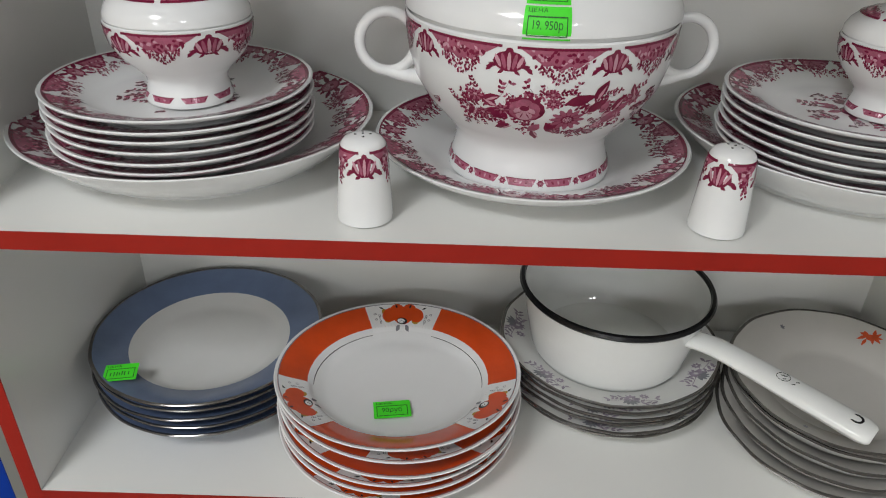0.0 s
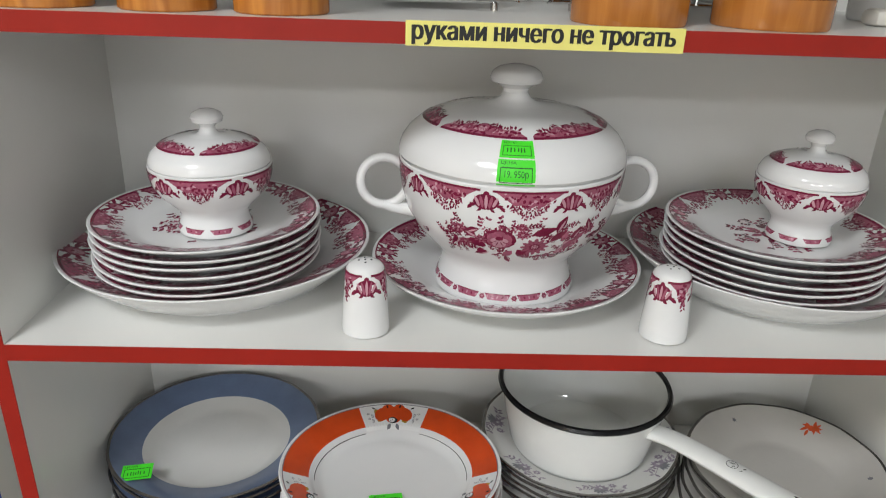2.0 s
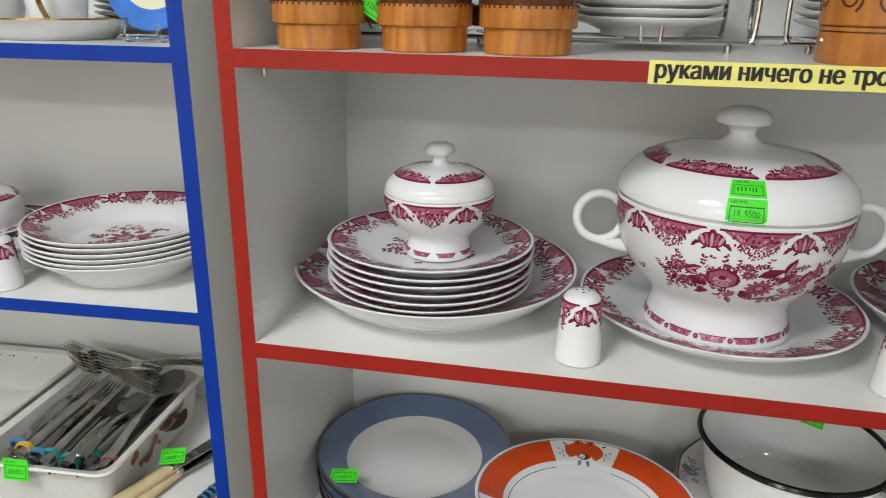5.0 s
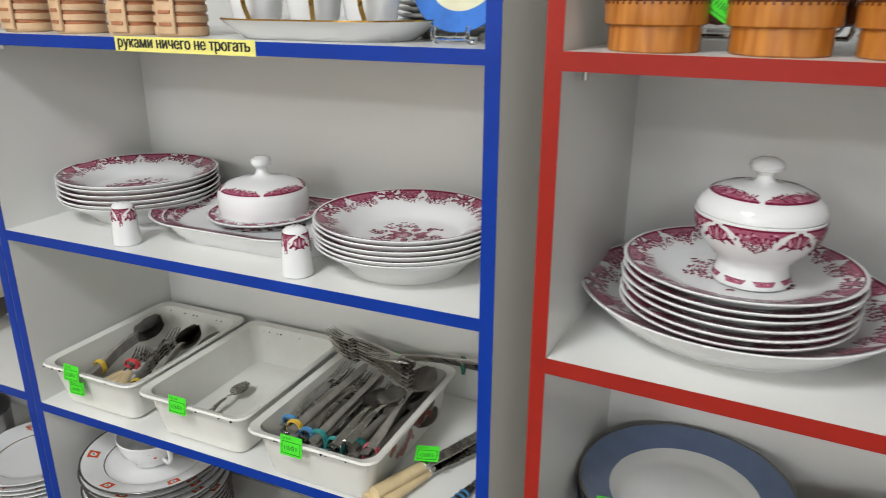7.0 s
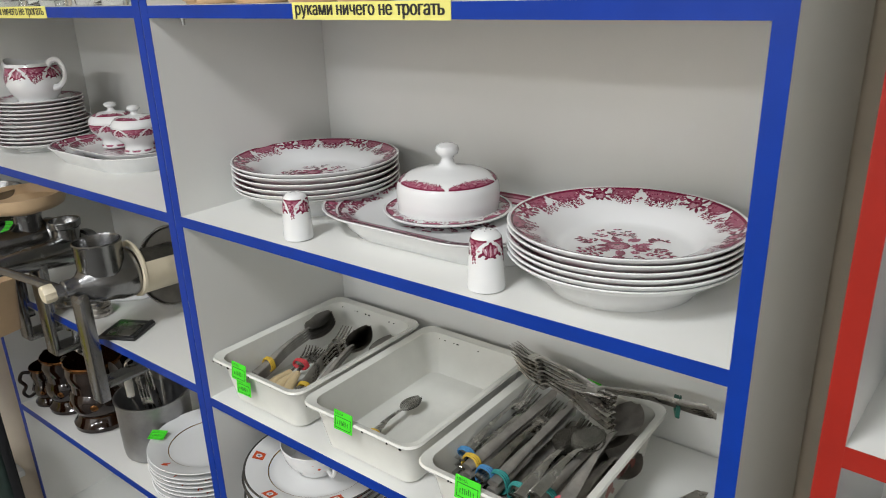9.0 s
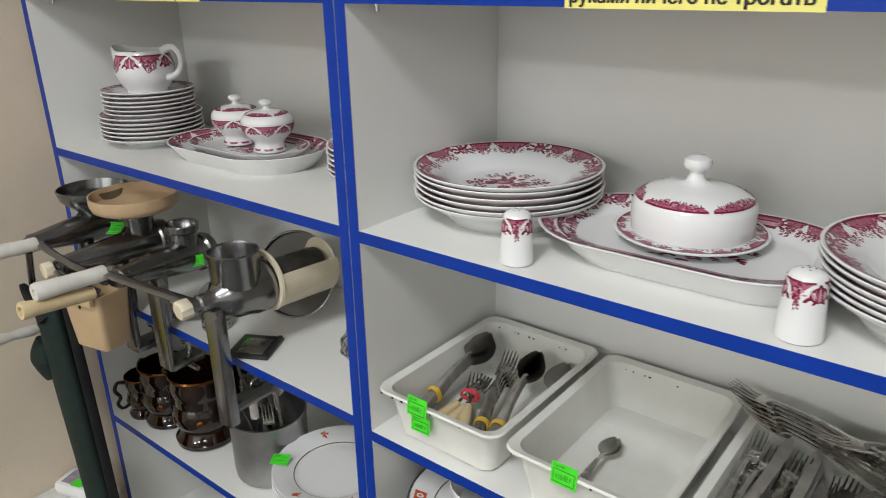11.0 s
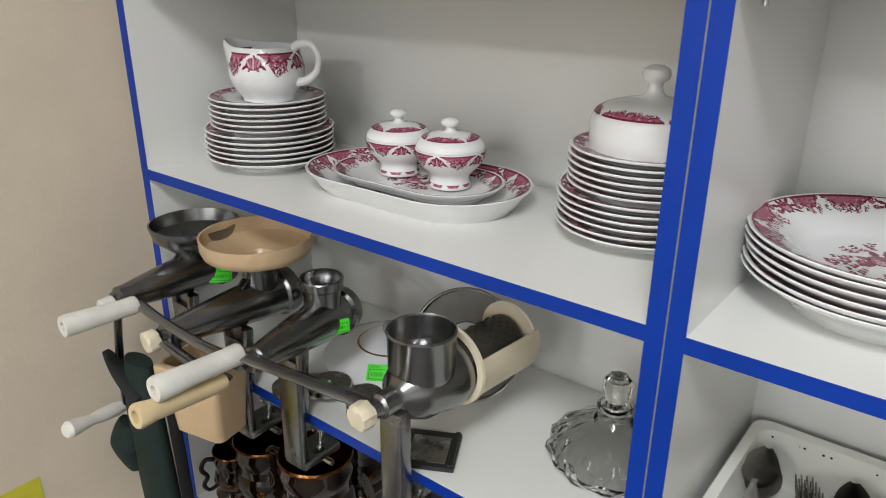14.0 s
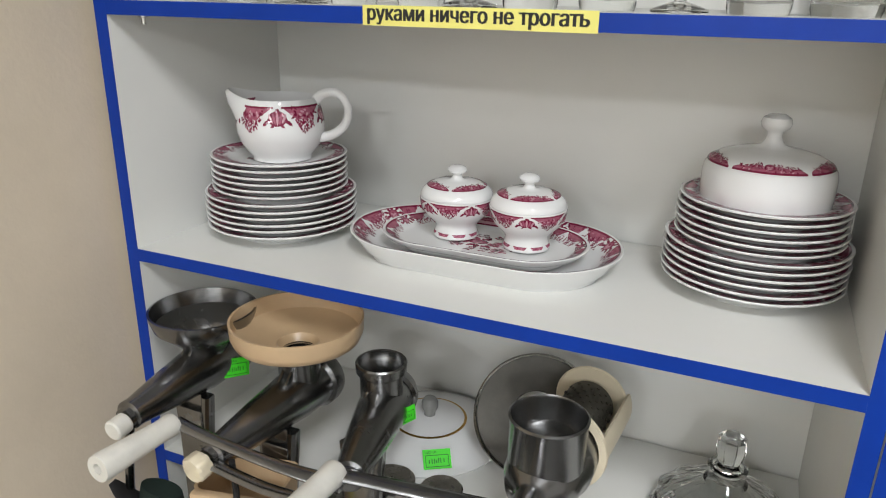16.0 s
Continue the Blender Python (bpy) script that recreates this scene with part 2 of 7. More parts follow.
def tube(pts, radius, sides=10, n=6, closed=False, flat=1.0, caps=True, up=Vector((0, 0, 1))):
    """A bar along a smooth path; radius: one or a list, one for each given point; flat: the height of its section to its width."""
    path = smooth_path(pts, n, closed)
    cnt = len(path)
    if isinstance(radius, (list, tuple)):
        rr = [radius[min(int(i / n), len(radius) - 1)] + (radius[min(int(i / n) + 1, len(radius) - 1)] - radius[min(int(i / n), len(radius) - 1)]) * ((i / n) % 1) for i in range(cnt)]
    else:
        rr = [radius] * cnt
    bm = bmesh.new()
    rings = []
    side = None
    for i, p in enumerate(path):
        d = (path[(i + 1) % cnt] - path[i - 1]) if closed or 0 < i < cnt - 1 else (path[1] - path[0] if i == 0 else path[-1] - path[-2])
        d.normalize()
        if side is None:
            side = d.cross(up)
            if side.length < 1e-3:
                side = d.cross(Vector((1, 0, 0)))
        side = (side - d * side.dot(d)).normalized()
        nrm = d.cross(side)
        rings.append([bm.verts.new(p + side * (rr[i] * math.cos(2 * math.pi * k / sides)) + nrm * (rr[i] * flat * math.sin(2 * math.pi * k / sides))) for k in range(sides)])
    for i in range(cnt if closed else cnt - 1):
        a, b = rings[i], rings[(i + 1) % cnt]
        for k in range(sides):
            bm.faces.new((a[k], a[(k + 1) % sides], b[(k + 1) % sides], b[k]))
    if caps and not closed:
        bm.faces.new(rings[0][::-1])
        bm.faces.new(rings[-1])
    return bm


def cyl(r, h, seg=24, bevel=0.0, m=None):
    e = bevel
    bm = lathe([(0, 0), (r - e, 0), (r, e), (r, h - e), (r - e, h), (0, h)] if e else [(0, 0), (r, 0), (r, h), (0, h)], seg)
    return moved(bm, m) if m is not None else bm


def along(p, q):
    """The pose that takes the z axis to the line from p to q."""
    d = Vector(q) - Vector(p)
    return Matrix.Translation(p) @ d.to_track_quat("Z", "Y").to_matrix().to_4x4()


def rounded_prism(outline, z0, z1, bevel=0.0):
    bm = bmesh.new()
    vs = [bm.verts.new((x, y, z0)) for x, y in outline]
    f = bm.faces.new(vs)
    ext = bmesh.ops.extrude_face_region(bm, geom=[f])
    bmesh.ops.translate(bm, verts=[v for v in ext["geom"] if isinstance(v, bmesh.types.BMVert)], vec=(0, 0, z1 - z0))
    if bevel:
        bmesh.ops.bevel(bm, geom=bm.edges[:], offset=bevel, segments=2, affect="EDGES", profile=0.5)
    return bm


def text_mesh(words, height, width, depth=0.0004, bold=0.0):
    """A bmesh of the words in the built-in font, in x and z, facing -y, fitted to a width."""
    cu = bpy.data.curves.new("words", "FONT")
    cu.body, cu.size, cu.extrude, cu.resolution_u = words, 1.0, 0.0, 3
    cu.fill_mode = "NONE"
    ob = bpy.data.objects.new("words", cu)
    scene.collection.objects.link(ob)
    dg = bpy.context.evaluated_depsgraph_get()
    me = bpy.data.meshes.new_from_object(ob.evaluated_get(dg))
    bpy.data.objects.remove(ob)
    after = {}
    for e in me.edges:
        for a, b in (e.vertices, reversed(e.vertices)):
            after.setdefault(a, []).append(b)
    co = [(v.co.x, v.co.y) for v in me.vertices]
    bpy.data.meshes.remove(me)
    seen, loops = set(), []
    for s in range(len(co)):
        if s in seen or s not in after:
            continue
        ring, prev, cur = [s], None, s
        seen.add(s)
        while True:
            nxt = [k for k in after[cur] if k != prev and k not in seen]
            if not nxt:
                break
            # each contour keeps the sense in which its points are stored
            step = cur + 1 if cur + 1 in nxt else nxt[0]
            prev, cur = cur, step
            seen.add(cur)
            ring.append(cur)
        loops.append([co[k] for k in ring])
    # filled row by row, so that contours which overlap stay solid
    bm = bmesh.new()
    low, high = min(y for q in loops for x, y in q), max(y for q in loops for x, y in q)
    rows = 44
    dy = (high - low) / rows
    for n in range(rows):
        y = low + (n + 0.5) * dy
        cuts = []
        for q in loops:
            for k in range(len(q)):
                (xa, ya), (xb, yb) = q[k - 1], q[k]
                if (ya > y) != (yb > y):
                    cuts.append((xa + (y - ya) * (xb - xa) / (yb - ya), 1 if yb > ya else -1))
        turns = 0
        for (x0, d), (x1, e) in zip(sorted(cuts), sorted(cuts)[1:]):
            turns += d
            if turns and x1 > x0:
                bm.faces.new([bm.verts.new((x, yy, 0)) for x, yy in ((x0, y - dy / 2), (x1, y - dy / 2), (x1, y + dy / 2), (x0, y + dy / 2))])
    xs = [v.co.x for v in bm.verts]
    ys = [v.co.y for v in bm.verts]
    sx, sz = width / (max(xs) - min(xs)), height / (max(ys) - min(ys))
    x0, y0 = min(xs), min(ys)
    for v in bm.verts:
        v.co = Vector(((v.co.x - x0) * sx, 0, (v.co.y - y0) * sz))
    if bold:
        one = bm.copy()
        for k in (-1, 1):
            two = one.copy()
            join(bm, moved(two, pose(k * bold * height, -0.00002 * (k + 2), 0)))
        one.free()
    return bm


# printed ornament, laid on turned surfaces -----------------------------------
class Skin:
    """The visible side of a turned body: a polyline of (radius, height)."""

    def __init__(self, line, stretch=0.0):
        self.line, self.stretch = line, stretch
        self.len = [0.0]
        for (r0, z0), (r1, z1) in zip(line, line[1:]):
            self.len.append(self.len[-1] + math.hypot(r1 - r0, z1 - z0))

    def at(self, a, s, lift):
        s = min(max(s, 0.0), self.len[-1] - 1e-6)
        i = 0
        while self.len[i + 1] < s:
            i += 1
        (r0, z0), (r1, z1) = self.line[i], self.line[i + 1]
        f = (s - self.len[i]) / (self.len[i + 1] - self.len[i])
        d = math.hypot(r1 - r0, z1 - z0)
        nr, nz = (z1 - z0) / d, -(r1 - r0) / d
        r, z = r0 + (r1 - r0) * f + nr * lift, z0 + (z1 - z0) * f + nz * lift
        c, q = math.cos(a), math.sin(a)
        return Vector((r * c + (self.stretch if c > 0 else -self.stretch), r * q, z))


def ell(u, v, a, b, turn=0.0, shade=0, layer=0, n=9):
    c, s = math.cos(turn), math.sin(turn)
    return ([(u + a * math.cos(2 * math.pi * i / n) * c - b * math.sin(2 * math.pi * i / n) * s,
              v + a * math.cos(2 * math.pi * i / n) * s + b * math.sin(2 * math.pi * i / n) * c) for i in range(n)], shade, layer)


def leaf(u, v, L, w, turn, shade=0, layer=0):
    c, s = math.cos(turn), math.sin(turn)
    pts = [(0, 0), (0.25 * L, w * 0.8), (0.5 * L, w), (0.8 * L, w * 0.5), (L, 0), (0.8 * L, -w * 0.5), (0.5 * L, -w), (0.25 * L, -w * 0.8)]
    return ([(u + x * c - y * s, v + x * s + y * c) for x, y in pts], shade, layer)


def sprig(rng, u, v, turn, L, n=5, shade=0, w=0.12):
    out = []
    for i in range(n):
        f = (i + 1) / n
        bend = turn + 0.5 * math.sin(f * 2.5 + rng.random())
        x, y = u + L * f * math.cos(bend), v + L * f * math.sin(bend)
        for side in (-1, 1):
            out.append(leaf(x, y, L * 0.3 * rng.uniform(0.7, 1.2), L * w * 0.55, turn + side * rng.uniform(0.6, 1.1), shade if rng.random() > 0.25 else 1))
        out.append(ell(x, y, L * 0.035, L * 0.035, 0, shade, 0, 5))
    for i in range(4):
        f0, f1 = i / 4 * L, (i + 1) / 4 * L
        out.append(([(u + f0 * math.cos(turn), v + f0 * math.sin(turn)), (u + f1 * math.cos(turn), v + f1 * math.sin(turn)),
                     (u + f1 * math.cos(turn), v + f1 * math.sin(turn) + L * 0.03), (u + f0 * math.cos(turn), v + f0 * math.sin(turn) + L * 0.03)], shade, 0))
    return out


def daisy(u, v, R, n=11):
    out = [ell(u, v, R * 0.72, R * 0.72, 0, 0, 1, 12)]
    for i in range(n):
        a = 2 * math.pi * i / n
        out.append(ell(u + R * 0.66 * math.cos(a), v + R * 0.66 * math.sin(a), R * 0.34, R * 0.15, a, 1, 2, 8))
    out.append(ell(u, v, R * 0.26, R * 0.26, 0, 2, 3, 8))
    for i in range(6):
        a = 2 * math.pi * i / 6
        out.append(ell(u + R * 0.16 * math.cos(a), v + R * 0.16 * math.sin(a), R * 0.06, R * 0.06, 0, 0, 4, 5))
    return out


def rose(u, v, R):
    out = [ell(u, v, R, R * 0.92, 0, 0, 1, 14)]
    for a, d, ra, rb, sh in ((4.0, 0.5, 0.5, 0.32, 1), (5.4, 0.52, 0.5, 0.32, 1), (4.7, 0.42, 0.42, 0.4, 2), (2.6, 0.5, 0.4, 0.26, 1), (0.4, 0.52, 0.4, 0.26, 1), (1.55, 0.55, 0.36, 0.24, 1), (3.4, 0.2, 0.26, 0.34, 2), (6.1, 0.22, 0.24, 0.34, 2)):
        out.append(ell(u + R * d * math.cos(a), v + R * d * math.sin(a), R * ra, R * rb, a + 1.57, sh, 2 if sh == 1 else 3, 10))
    out.append(ell(u, v + R * 0.15, R * 0.24, R * 0.17, 0, 0, 4, 8))
    for a in (3.7, 4.4, 5.1, 5.7):
        out.append(leaf(u + R * 0.15 * math.cos(a), v + R * 0.15 * math.sin(a), R * 0.6, R * 0.03, a, 0, 4))
    return out


def swag(rng, u0, u1, v, h, plain=False):
    """A filled stretch of the border, with a ragged garland below."""
    out = []
    n = max(5, int((u1 - u0) / 0.0035))
    low = []
    for i in range(n + 1):
        f = i / n
        rise = 9.0 if plain else 3.6
        low.append(v - h * 0.6 * min(1.0, 0.06 + f * rise, 0.06 + (1 - f) * rise))
    for i in range(n):
        a, b = u0 + (u1 - u0) * i / n, u0 + (u1 - u0) * (i + 1) / n
        for k in range(3):
            f0, f1 = k / 3, (k + 1) / 3
            out.append(([(a, v + (low[i] - v) * f0), (b, v + (low[i + 1] - v) * f0), (b, v + (low[i + 1] - v) * f1), (a, v + (low[i] - v) * f1)], 1, 0))
        if not plain:
            for k in range(2):
                out.append(leaf(a, v + (low[i] - v) * rng.uniform(0.3, 0.95), h * rng.uniform(0.06, 0.14), h * 0.03, rng.random() * 6.28, rng.choice((0, 0, 0, 2)), 1))
        out.append(([(a, v), (b, v), (b, v - h * 0.07), (a, v - h * 0.07)], 0, 1))
    m = max(4, int(n * 0.7))
    for i in range(m):
        f = (i + 0.5) / m
        u = u0 + (u1 - u0) * f
        y = v - h * 0.6 * min(1.0, 0.06 + f * 3.0, 0.06 + (1 - f) * 3.0)
        if plain:
            out.append(ell(u, v - h * 0.3, h * 0.16, h * 0.08, rng.random() * 3, 0 if i % 2 else 2, 1, 7))
            continue
        out.append(ell(u, y, h * 0.075, h * 0.05, rng.random() * 3, 0, 1, 7))
        out.append(ell(u + h * 0.05, y + h * 0.1, h * 0.07, h * 0.045, rng.random() * 3, 2 if i % 2 else 0, 2, 7))
        if 0.12 < f < 0.88 and not plain:
            for k in range(5):
                out.append(leaf(u + rng.uniform(-1, 1) * h * 0.14, y - h * 0.085 * k, h * rng.uniform(0.1, 0.19), h * 0.034, -math.pi / 2 + rng.uniform(-0.9, 0.9), 0 if rng.random() < 0.6 else 1, 0))
    return out


def garland(rng, u0, u1, v, h, inset):
    """A hanging panel of the border: wide above, narrow below, mottled, with a tasselled lower edge."""
    out = []
    n, rows = max(6, int((u1 - u0) / 0.0028)), 4
    deep = lambda f: h * (0.5 + 0.16 * math.sin(f * math.pi) + 0.05 * math.sin(f * 17))
    for i in range(n):
        for k in range(rows):
            q = []
            for ff, kk in ((i / n, k / rows), ((i + 1) / n, k / rows), ((i + 1) / n, (k + 1) / rows), (i / n, (k + 1) / rows)):
                q.append((u0 + inset * kk + (u1 - u0 - 2 * inset * kk) * ff, v - deep(ff) * kk))
            out.append((q, 1, 0))
        a, c = u0 + (u1 - u0) * i / n, u0 + (u1 - u0) * (i + 1) / n
        out.append(([(a, v), (c, v), (c, v - h * 0.09), (a, v - h * 0.09)], 0, 2))
        f = (i + rng.random()) / n
        u, w = u0 + inset * 0.7 + (u1 - u0 - 1.4 * inset) * f, v - deep(f) * rng.uniform(0.25, 1.0)
        out.append(leaf(u, w, h * rng.uniform(0.12, 0.24), h * 0.05, rng.random() * 6.28, rng.choice((0, 0, 0, 2)), 1))
        if i % 3 == 0:
            out.append(ell(u, v - deep(f) * 0.62, h * 0.085, h * 0.06, rng.random() * 3, rng.choice((0, 2)), 2, 8))
    m = max(4, int(n * 0.8))
    for i in range(m):
        f = (i + 0.5) / m
        u, w = u0 + inset + (u1 - u0 - 2 * inset) * f, v - deep(f)
        L = 0.5 * math.sin(f * math.pi) + 0.12
        for k in range(4):
            out.append(leaf(u + rng.uniform(-1, 1) * h * 0.06, w - h * L * 0.22 * k, h * rng.uniform(0.1, 0.17), h * 0.038, -1.57 + rng.uniform(-1.0, 1.0), rng.choice((0, 0, 1)), 1))
    return out


def border(rng, around, count, v, h, gap=0.34):
    """Hanging panels, and between them a pomegranate under two white ribbons."""
    out = []
    step = around / count
    for i in range(count):
        u = -around / 2 + step * i
        e = step * gap / 2
        out += garland(rng, u + e * 0.3, u + step - e * 0.3, v, h, e * 0.95)
        out += [ell(u, v - h * 0.52, e * 0.66, h * 0.34, 0, 0, 1, 14), ell(u, v - h * 0.17, e * 0.16, h * 0.1, 0, 0, 1, 8)]
        for k in (-2, -1, 0, 1, 2):
            out.append(ell(u + k * e * 0.23, v - h * 0.52, e * 0.085, h * (0.31 - 0.04 * abs(k)), -k * 0.22, 1 if k % 2 else 2, 2, 9))
        for s in (-1, 1):
            for k in range(4):
                out.append(leaf(u + s * e * (0.42 + 0.1 * k), v - h * 0.7, e * 0.36, h * 0.07, (0.75 - 0.5 * k) if s > 0 else math.pi - (0.75 - 0.5 * k), 0, 1))
            out.append(leaf(u + s * e * 0.2, v - h * 0.8, e * 0.34, h * 0.06, -0.6 if s > 0 else math.pi + 0.6, 0, 1))
    return out


def lid_band(rng, around, count, d):
    """The print on a lid's shoulder: a firm outer line, mottled panels cut by white ribbons, leaves towards the knob."""
    out = []
    step = around / count
    for i in range(count):
        u0, u1 = -around / 2 + step * (i + 0.03), -around / 2 + step * (i + 0.97)
        n = max(8, int((u1 - u0) / 0.003))
        for k in range(n):
            f0, f1 = k / n, (k + 1) / n
            a, c = u0 + (u1 - u0) * f0, u0 + (u1 - u0) * f1
            hi = lambda f: d * (0.2 + 0.38 * min(1.0, 4 * f, 4 * (1 - f)) + 0.09 * math.sin(f * 23))
            for j in range(3):
                out.append(([(a, hi(f0) * j / 3), (c, hi(f1) * j / 3), (c, hi(f1) * (j + 1) / 3), (a, hi(f0) * (j + 1) / 3)], 1, 0))
            out.append(([(a, 0), (c, 0), (c, d * 0.12), (a, d * 0.12)], 0, 2))
            if 0.08 < f0 < 0.92:
                for j in range(2):
                    out.append(leaf(a, hi(f0) * rng.uniform(0.4, 1.05), d * rng.uniform(0.14, 0.3), d * 0.055, rng.uniform(0, 6.28), rng.choice((0, 0, 2)), 1))
                out.append(leaf(a, hi(f0), d * rng.uniform(0.15, 0.3), d * 0.05, 1.57 + rng.uniform(-0.9, 0.9), 0, 1))
        m = (u0 + u1) / 2
        out += rose(m, d * 0.5, d * 0.3) + daisy(m + d * 0.55, d * 0.42, d * 0.18, 8) + daisy(m - d * 0.55, d * 0.42, d * 0.18, 8)
    return out


def print_bm(skin, shapes, ref, s0, sign=1, a0=-math.pi / 2, lift=0.00025):
    """Lays flat shapes (u round the body, v up or inward) on the skin."""
    bm = bmesh.new()
    for pts, shade, layer in shapes:
        e = lift + 0.00012 * layer
        vs = [bm.verts.new(skin.at(a0 + u / ref, s0 + sign * v, e)) for u, v in pts]
        cu, cv = sum(p[0] for p in pts) / len(pts), sum(p[1] for p in pts) / len(pts)
        c = bm.verts.new(skin.at(a0 + cu / ref, s0 + sign * cv, e + 0.00006))
        for i in range(len(vs)):
            try:
                f = bm.faces.new((c, vs[i], vs[(i + 1) % len(vs)]))
                f.material_index = shade
            except ValueError:
                pass
    return bm


def print_part(bm, parent, mats=None, label="crimson floral transfer print", name="floral_print"):
    me = bpy.data.meshes.new(name)
    bm.to_mesh(me)
    bm.free()
    for m in mats or M_PR:
        me.materials.append(m)
    ob = new(name, me)
    ob.parent = parent
    return tagged(ob, label, kind="stuff")


def tag_bm(skin, a0, s0, w, h, words=""):
    """A price label that lies on a turned surface."""
    bm = bmesh.new()
    r = skin.at(0, s0, 0).x - skin.stretch
    nx, ny = 8, 4
    def patch(u0, u1, v0, v1, lift, mi):
        g = [[bm.verts.new(skin.at(a0 + (u0 + (u1 - u0) * i / nx) / r, s0 + v0 + (v1 - v0) * j / ny, lift)) for i in range(nx + 1)] for j in range(ny + 1)]
        for j in range(ny):
            for i in range(nx):
                f = bm.faces.new((g[j][i], g[j][i + 1], g[j + 1][i + 1], g[j + 1][i]))
                f.material_index = mi
    patch(-w / 2, w / 2, 0, h, 0.0008, 0)
    for u0, u1, v0, v1 in ((-0.42, 0.42, 0.12, 0.15), (-0.42, 0.42, 0.66, 0.69), (-0.42, -0.4, 0.12, 0.69), (0.4, 0.42, 0.12, 0.69)):
        patch(u0 * w, u1 * w, v0 * h, v1 * h, 0.0011, 1)
    for text, x, y, tw, th in (("ЦЕНА", -0.42, 0.78, 0.42, 0.15), (words, -0.3, 0.25, 0.62, 0.32)):
        if text:
            tb = text_mesh(text, th * h, tw * w)
            for f in tb.faces:
                q = bm.faces.new([bm.verts.new(skin.at(a0 + (x * w + v.co.x) / r, s0 + y * h + v.co.z, 0.0012)) for v in f.verts])
                q.material_index = 1
            tb.free()
    rng = random.Random(int(w * 1e5 + s0 * 1e4))
    u = -0.3
    while u < 0.3 and not words:
        patch(u * w, (u + 0.035) * w, (0.27 + rng.random() * 0.08) * h, (0.45 + rng.random() * 0.12) * h, 0.0011, 1)
        u += rng.uniform(0.07, 0.12)
    return bm


def flat_tag(name, m, w=0.036, h=0.026, label="fluorescent green paper price label with handwriting", words=""):
    """A flat price label in x and z, facing -y."""
    t = thing(name, label, "price tag", "price labels", m=m)
    part("paper", box(-w / 2, w / 2, 0, 0.0006, 0, h), M_TAG, t, smooth=False)
    bm = bmesh.new()
    for u0, u1, v0, v1 in ((-0.42, 0.42, 0.1, 0.13), (-0.42, 0.42, 0.68, 0.71), (-0.42, -0.4, 0.1, 0.71), (0.4, 0.42, 0.1, 0.71)):
        join(bm, box(u0 * w, u1 * w, -0.0003, -0.0001, v0 * h, v1 * h))
    if words:
        join(bm, moved(text_mesh(words, h * 0.36, w * 0.55), pose(-w * 0.28, -0.0003, h * 0.24, 0, 0, 0)))
    rng = random.Random(7)
    u = -0.3
    while u < 0.3 and not words:
        join(bm, box(u * w, (u + 0.03) * w, -0.0003, -0.0001, (0.26 + rng.random() * 0.08) * h, (0.45 + rng.random() * 0.12) * h))
        u += rng.uniform(0.07, 0.12)
    part("ink_frame", bm, M_TAGINK, t, "dark green handwriting", smooth=False)
    wd = text_mesh("ЦЕНА", h * 0.15, w * 0.42)
    part("printed_word", moved(wd, pose(-w * 0.42, -0.0003, h * 0.77)), M_TAGINK, t, "small printed heading", smooth=False)
    return t

# the room -------------------------------------------------------------------
solid("floor", box(-1.9, 3.0, -4.8, 0.5, -0.1, 0.0), M_FLOOR, "grey vinyl shop floor", "floor", kind="structure", smooth=False)
solid("ceiling", box(-1.9, 3.0, -4.8, 0.5, 2.7, 2.8), M_PLASTER, "plain white plaster ceiling", "ceiling", kind="structure", smooth=False)
solid("wall_north", box(-1.9, 3.0, 0.37, 0.5, 0.0, 2.7), M_WALL, "beige papered wall behind the shelving", "wall", kind="structure", smooth=False)
solid("wall_west", box(-1.95, -1.79, -4.8, 0.37, 0.0, 2.7), M_WALL, "beige papered wall beside the blue shelving", "wall", kind="structure", smooth=False)
solid("wall_east", box(3.0, 3.1, -4.8, 0.5, 0.0, 2.7), M_PLASTER, "plain pale wall closing the shop", "wall", kind="structure", smooth=False)
solid("wall_south", box(-1.9, 3.0, -4.9, -4.8, 0.0, 2.7), M_PLASTER, "plain pale wall closing the shop", "wall", kind="structure", smooth=False)
# panels added for these lights, none of them in view
for lx, ly, watts in LAMPS:
    cl = thing("ceiling_lamp", "unseen square white ceiling lamp panel, lit, added for the shelf lighting", "lamp", "ceiling lamps", m=pose(lx, ly, 2.67))
    part("housing", box(-0.3, 0.3, -0.3, 0.3, 0.012, 0.03, 0.004), M_CARD, cl)
    part("diffuser", box(-0.285, 0.285, -0.285, 0.285, 0.004, 0.0115, 0.002), M_LAMPGLOW, cl, "glowing white diffuser")

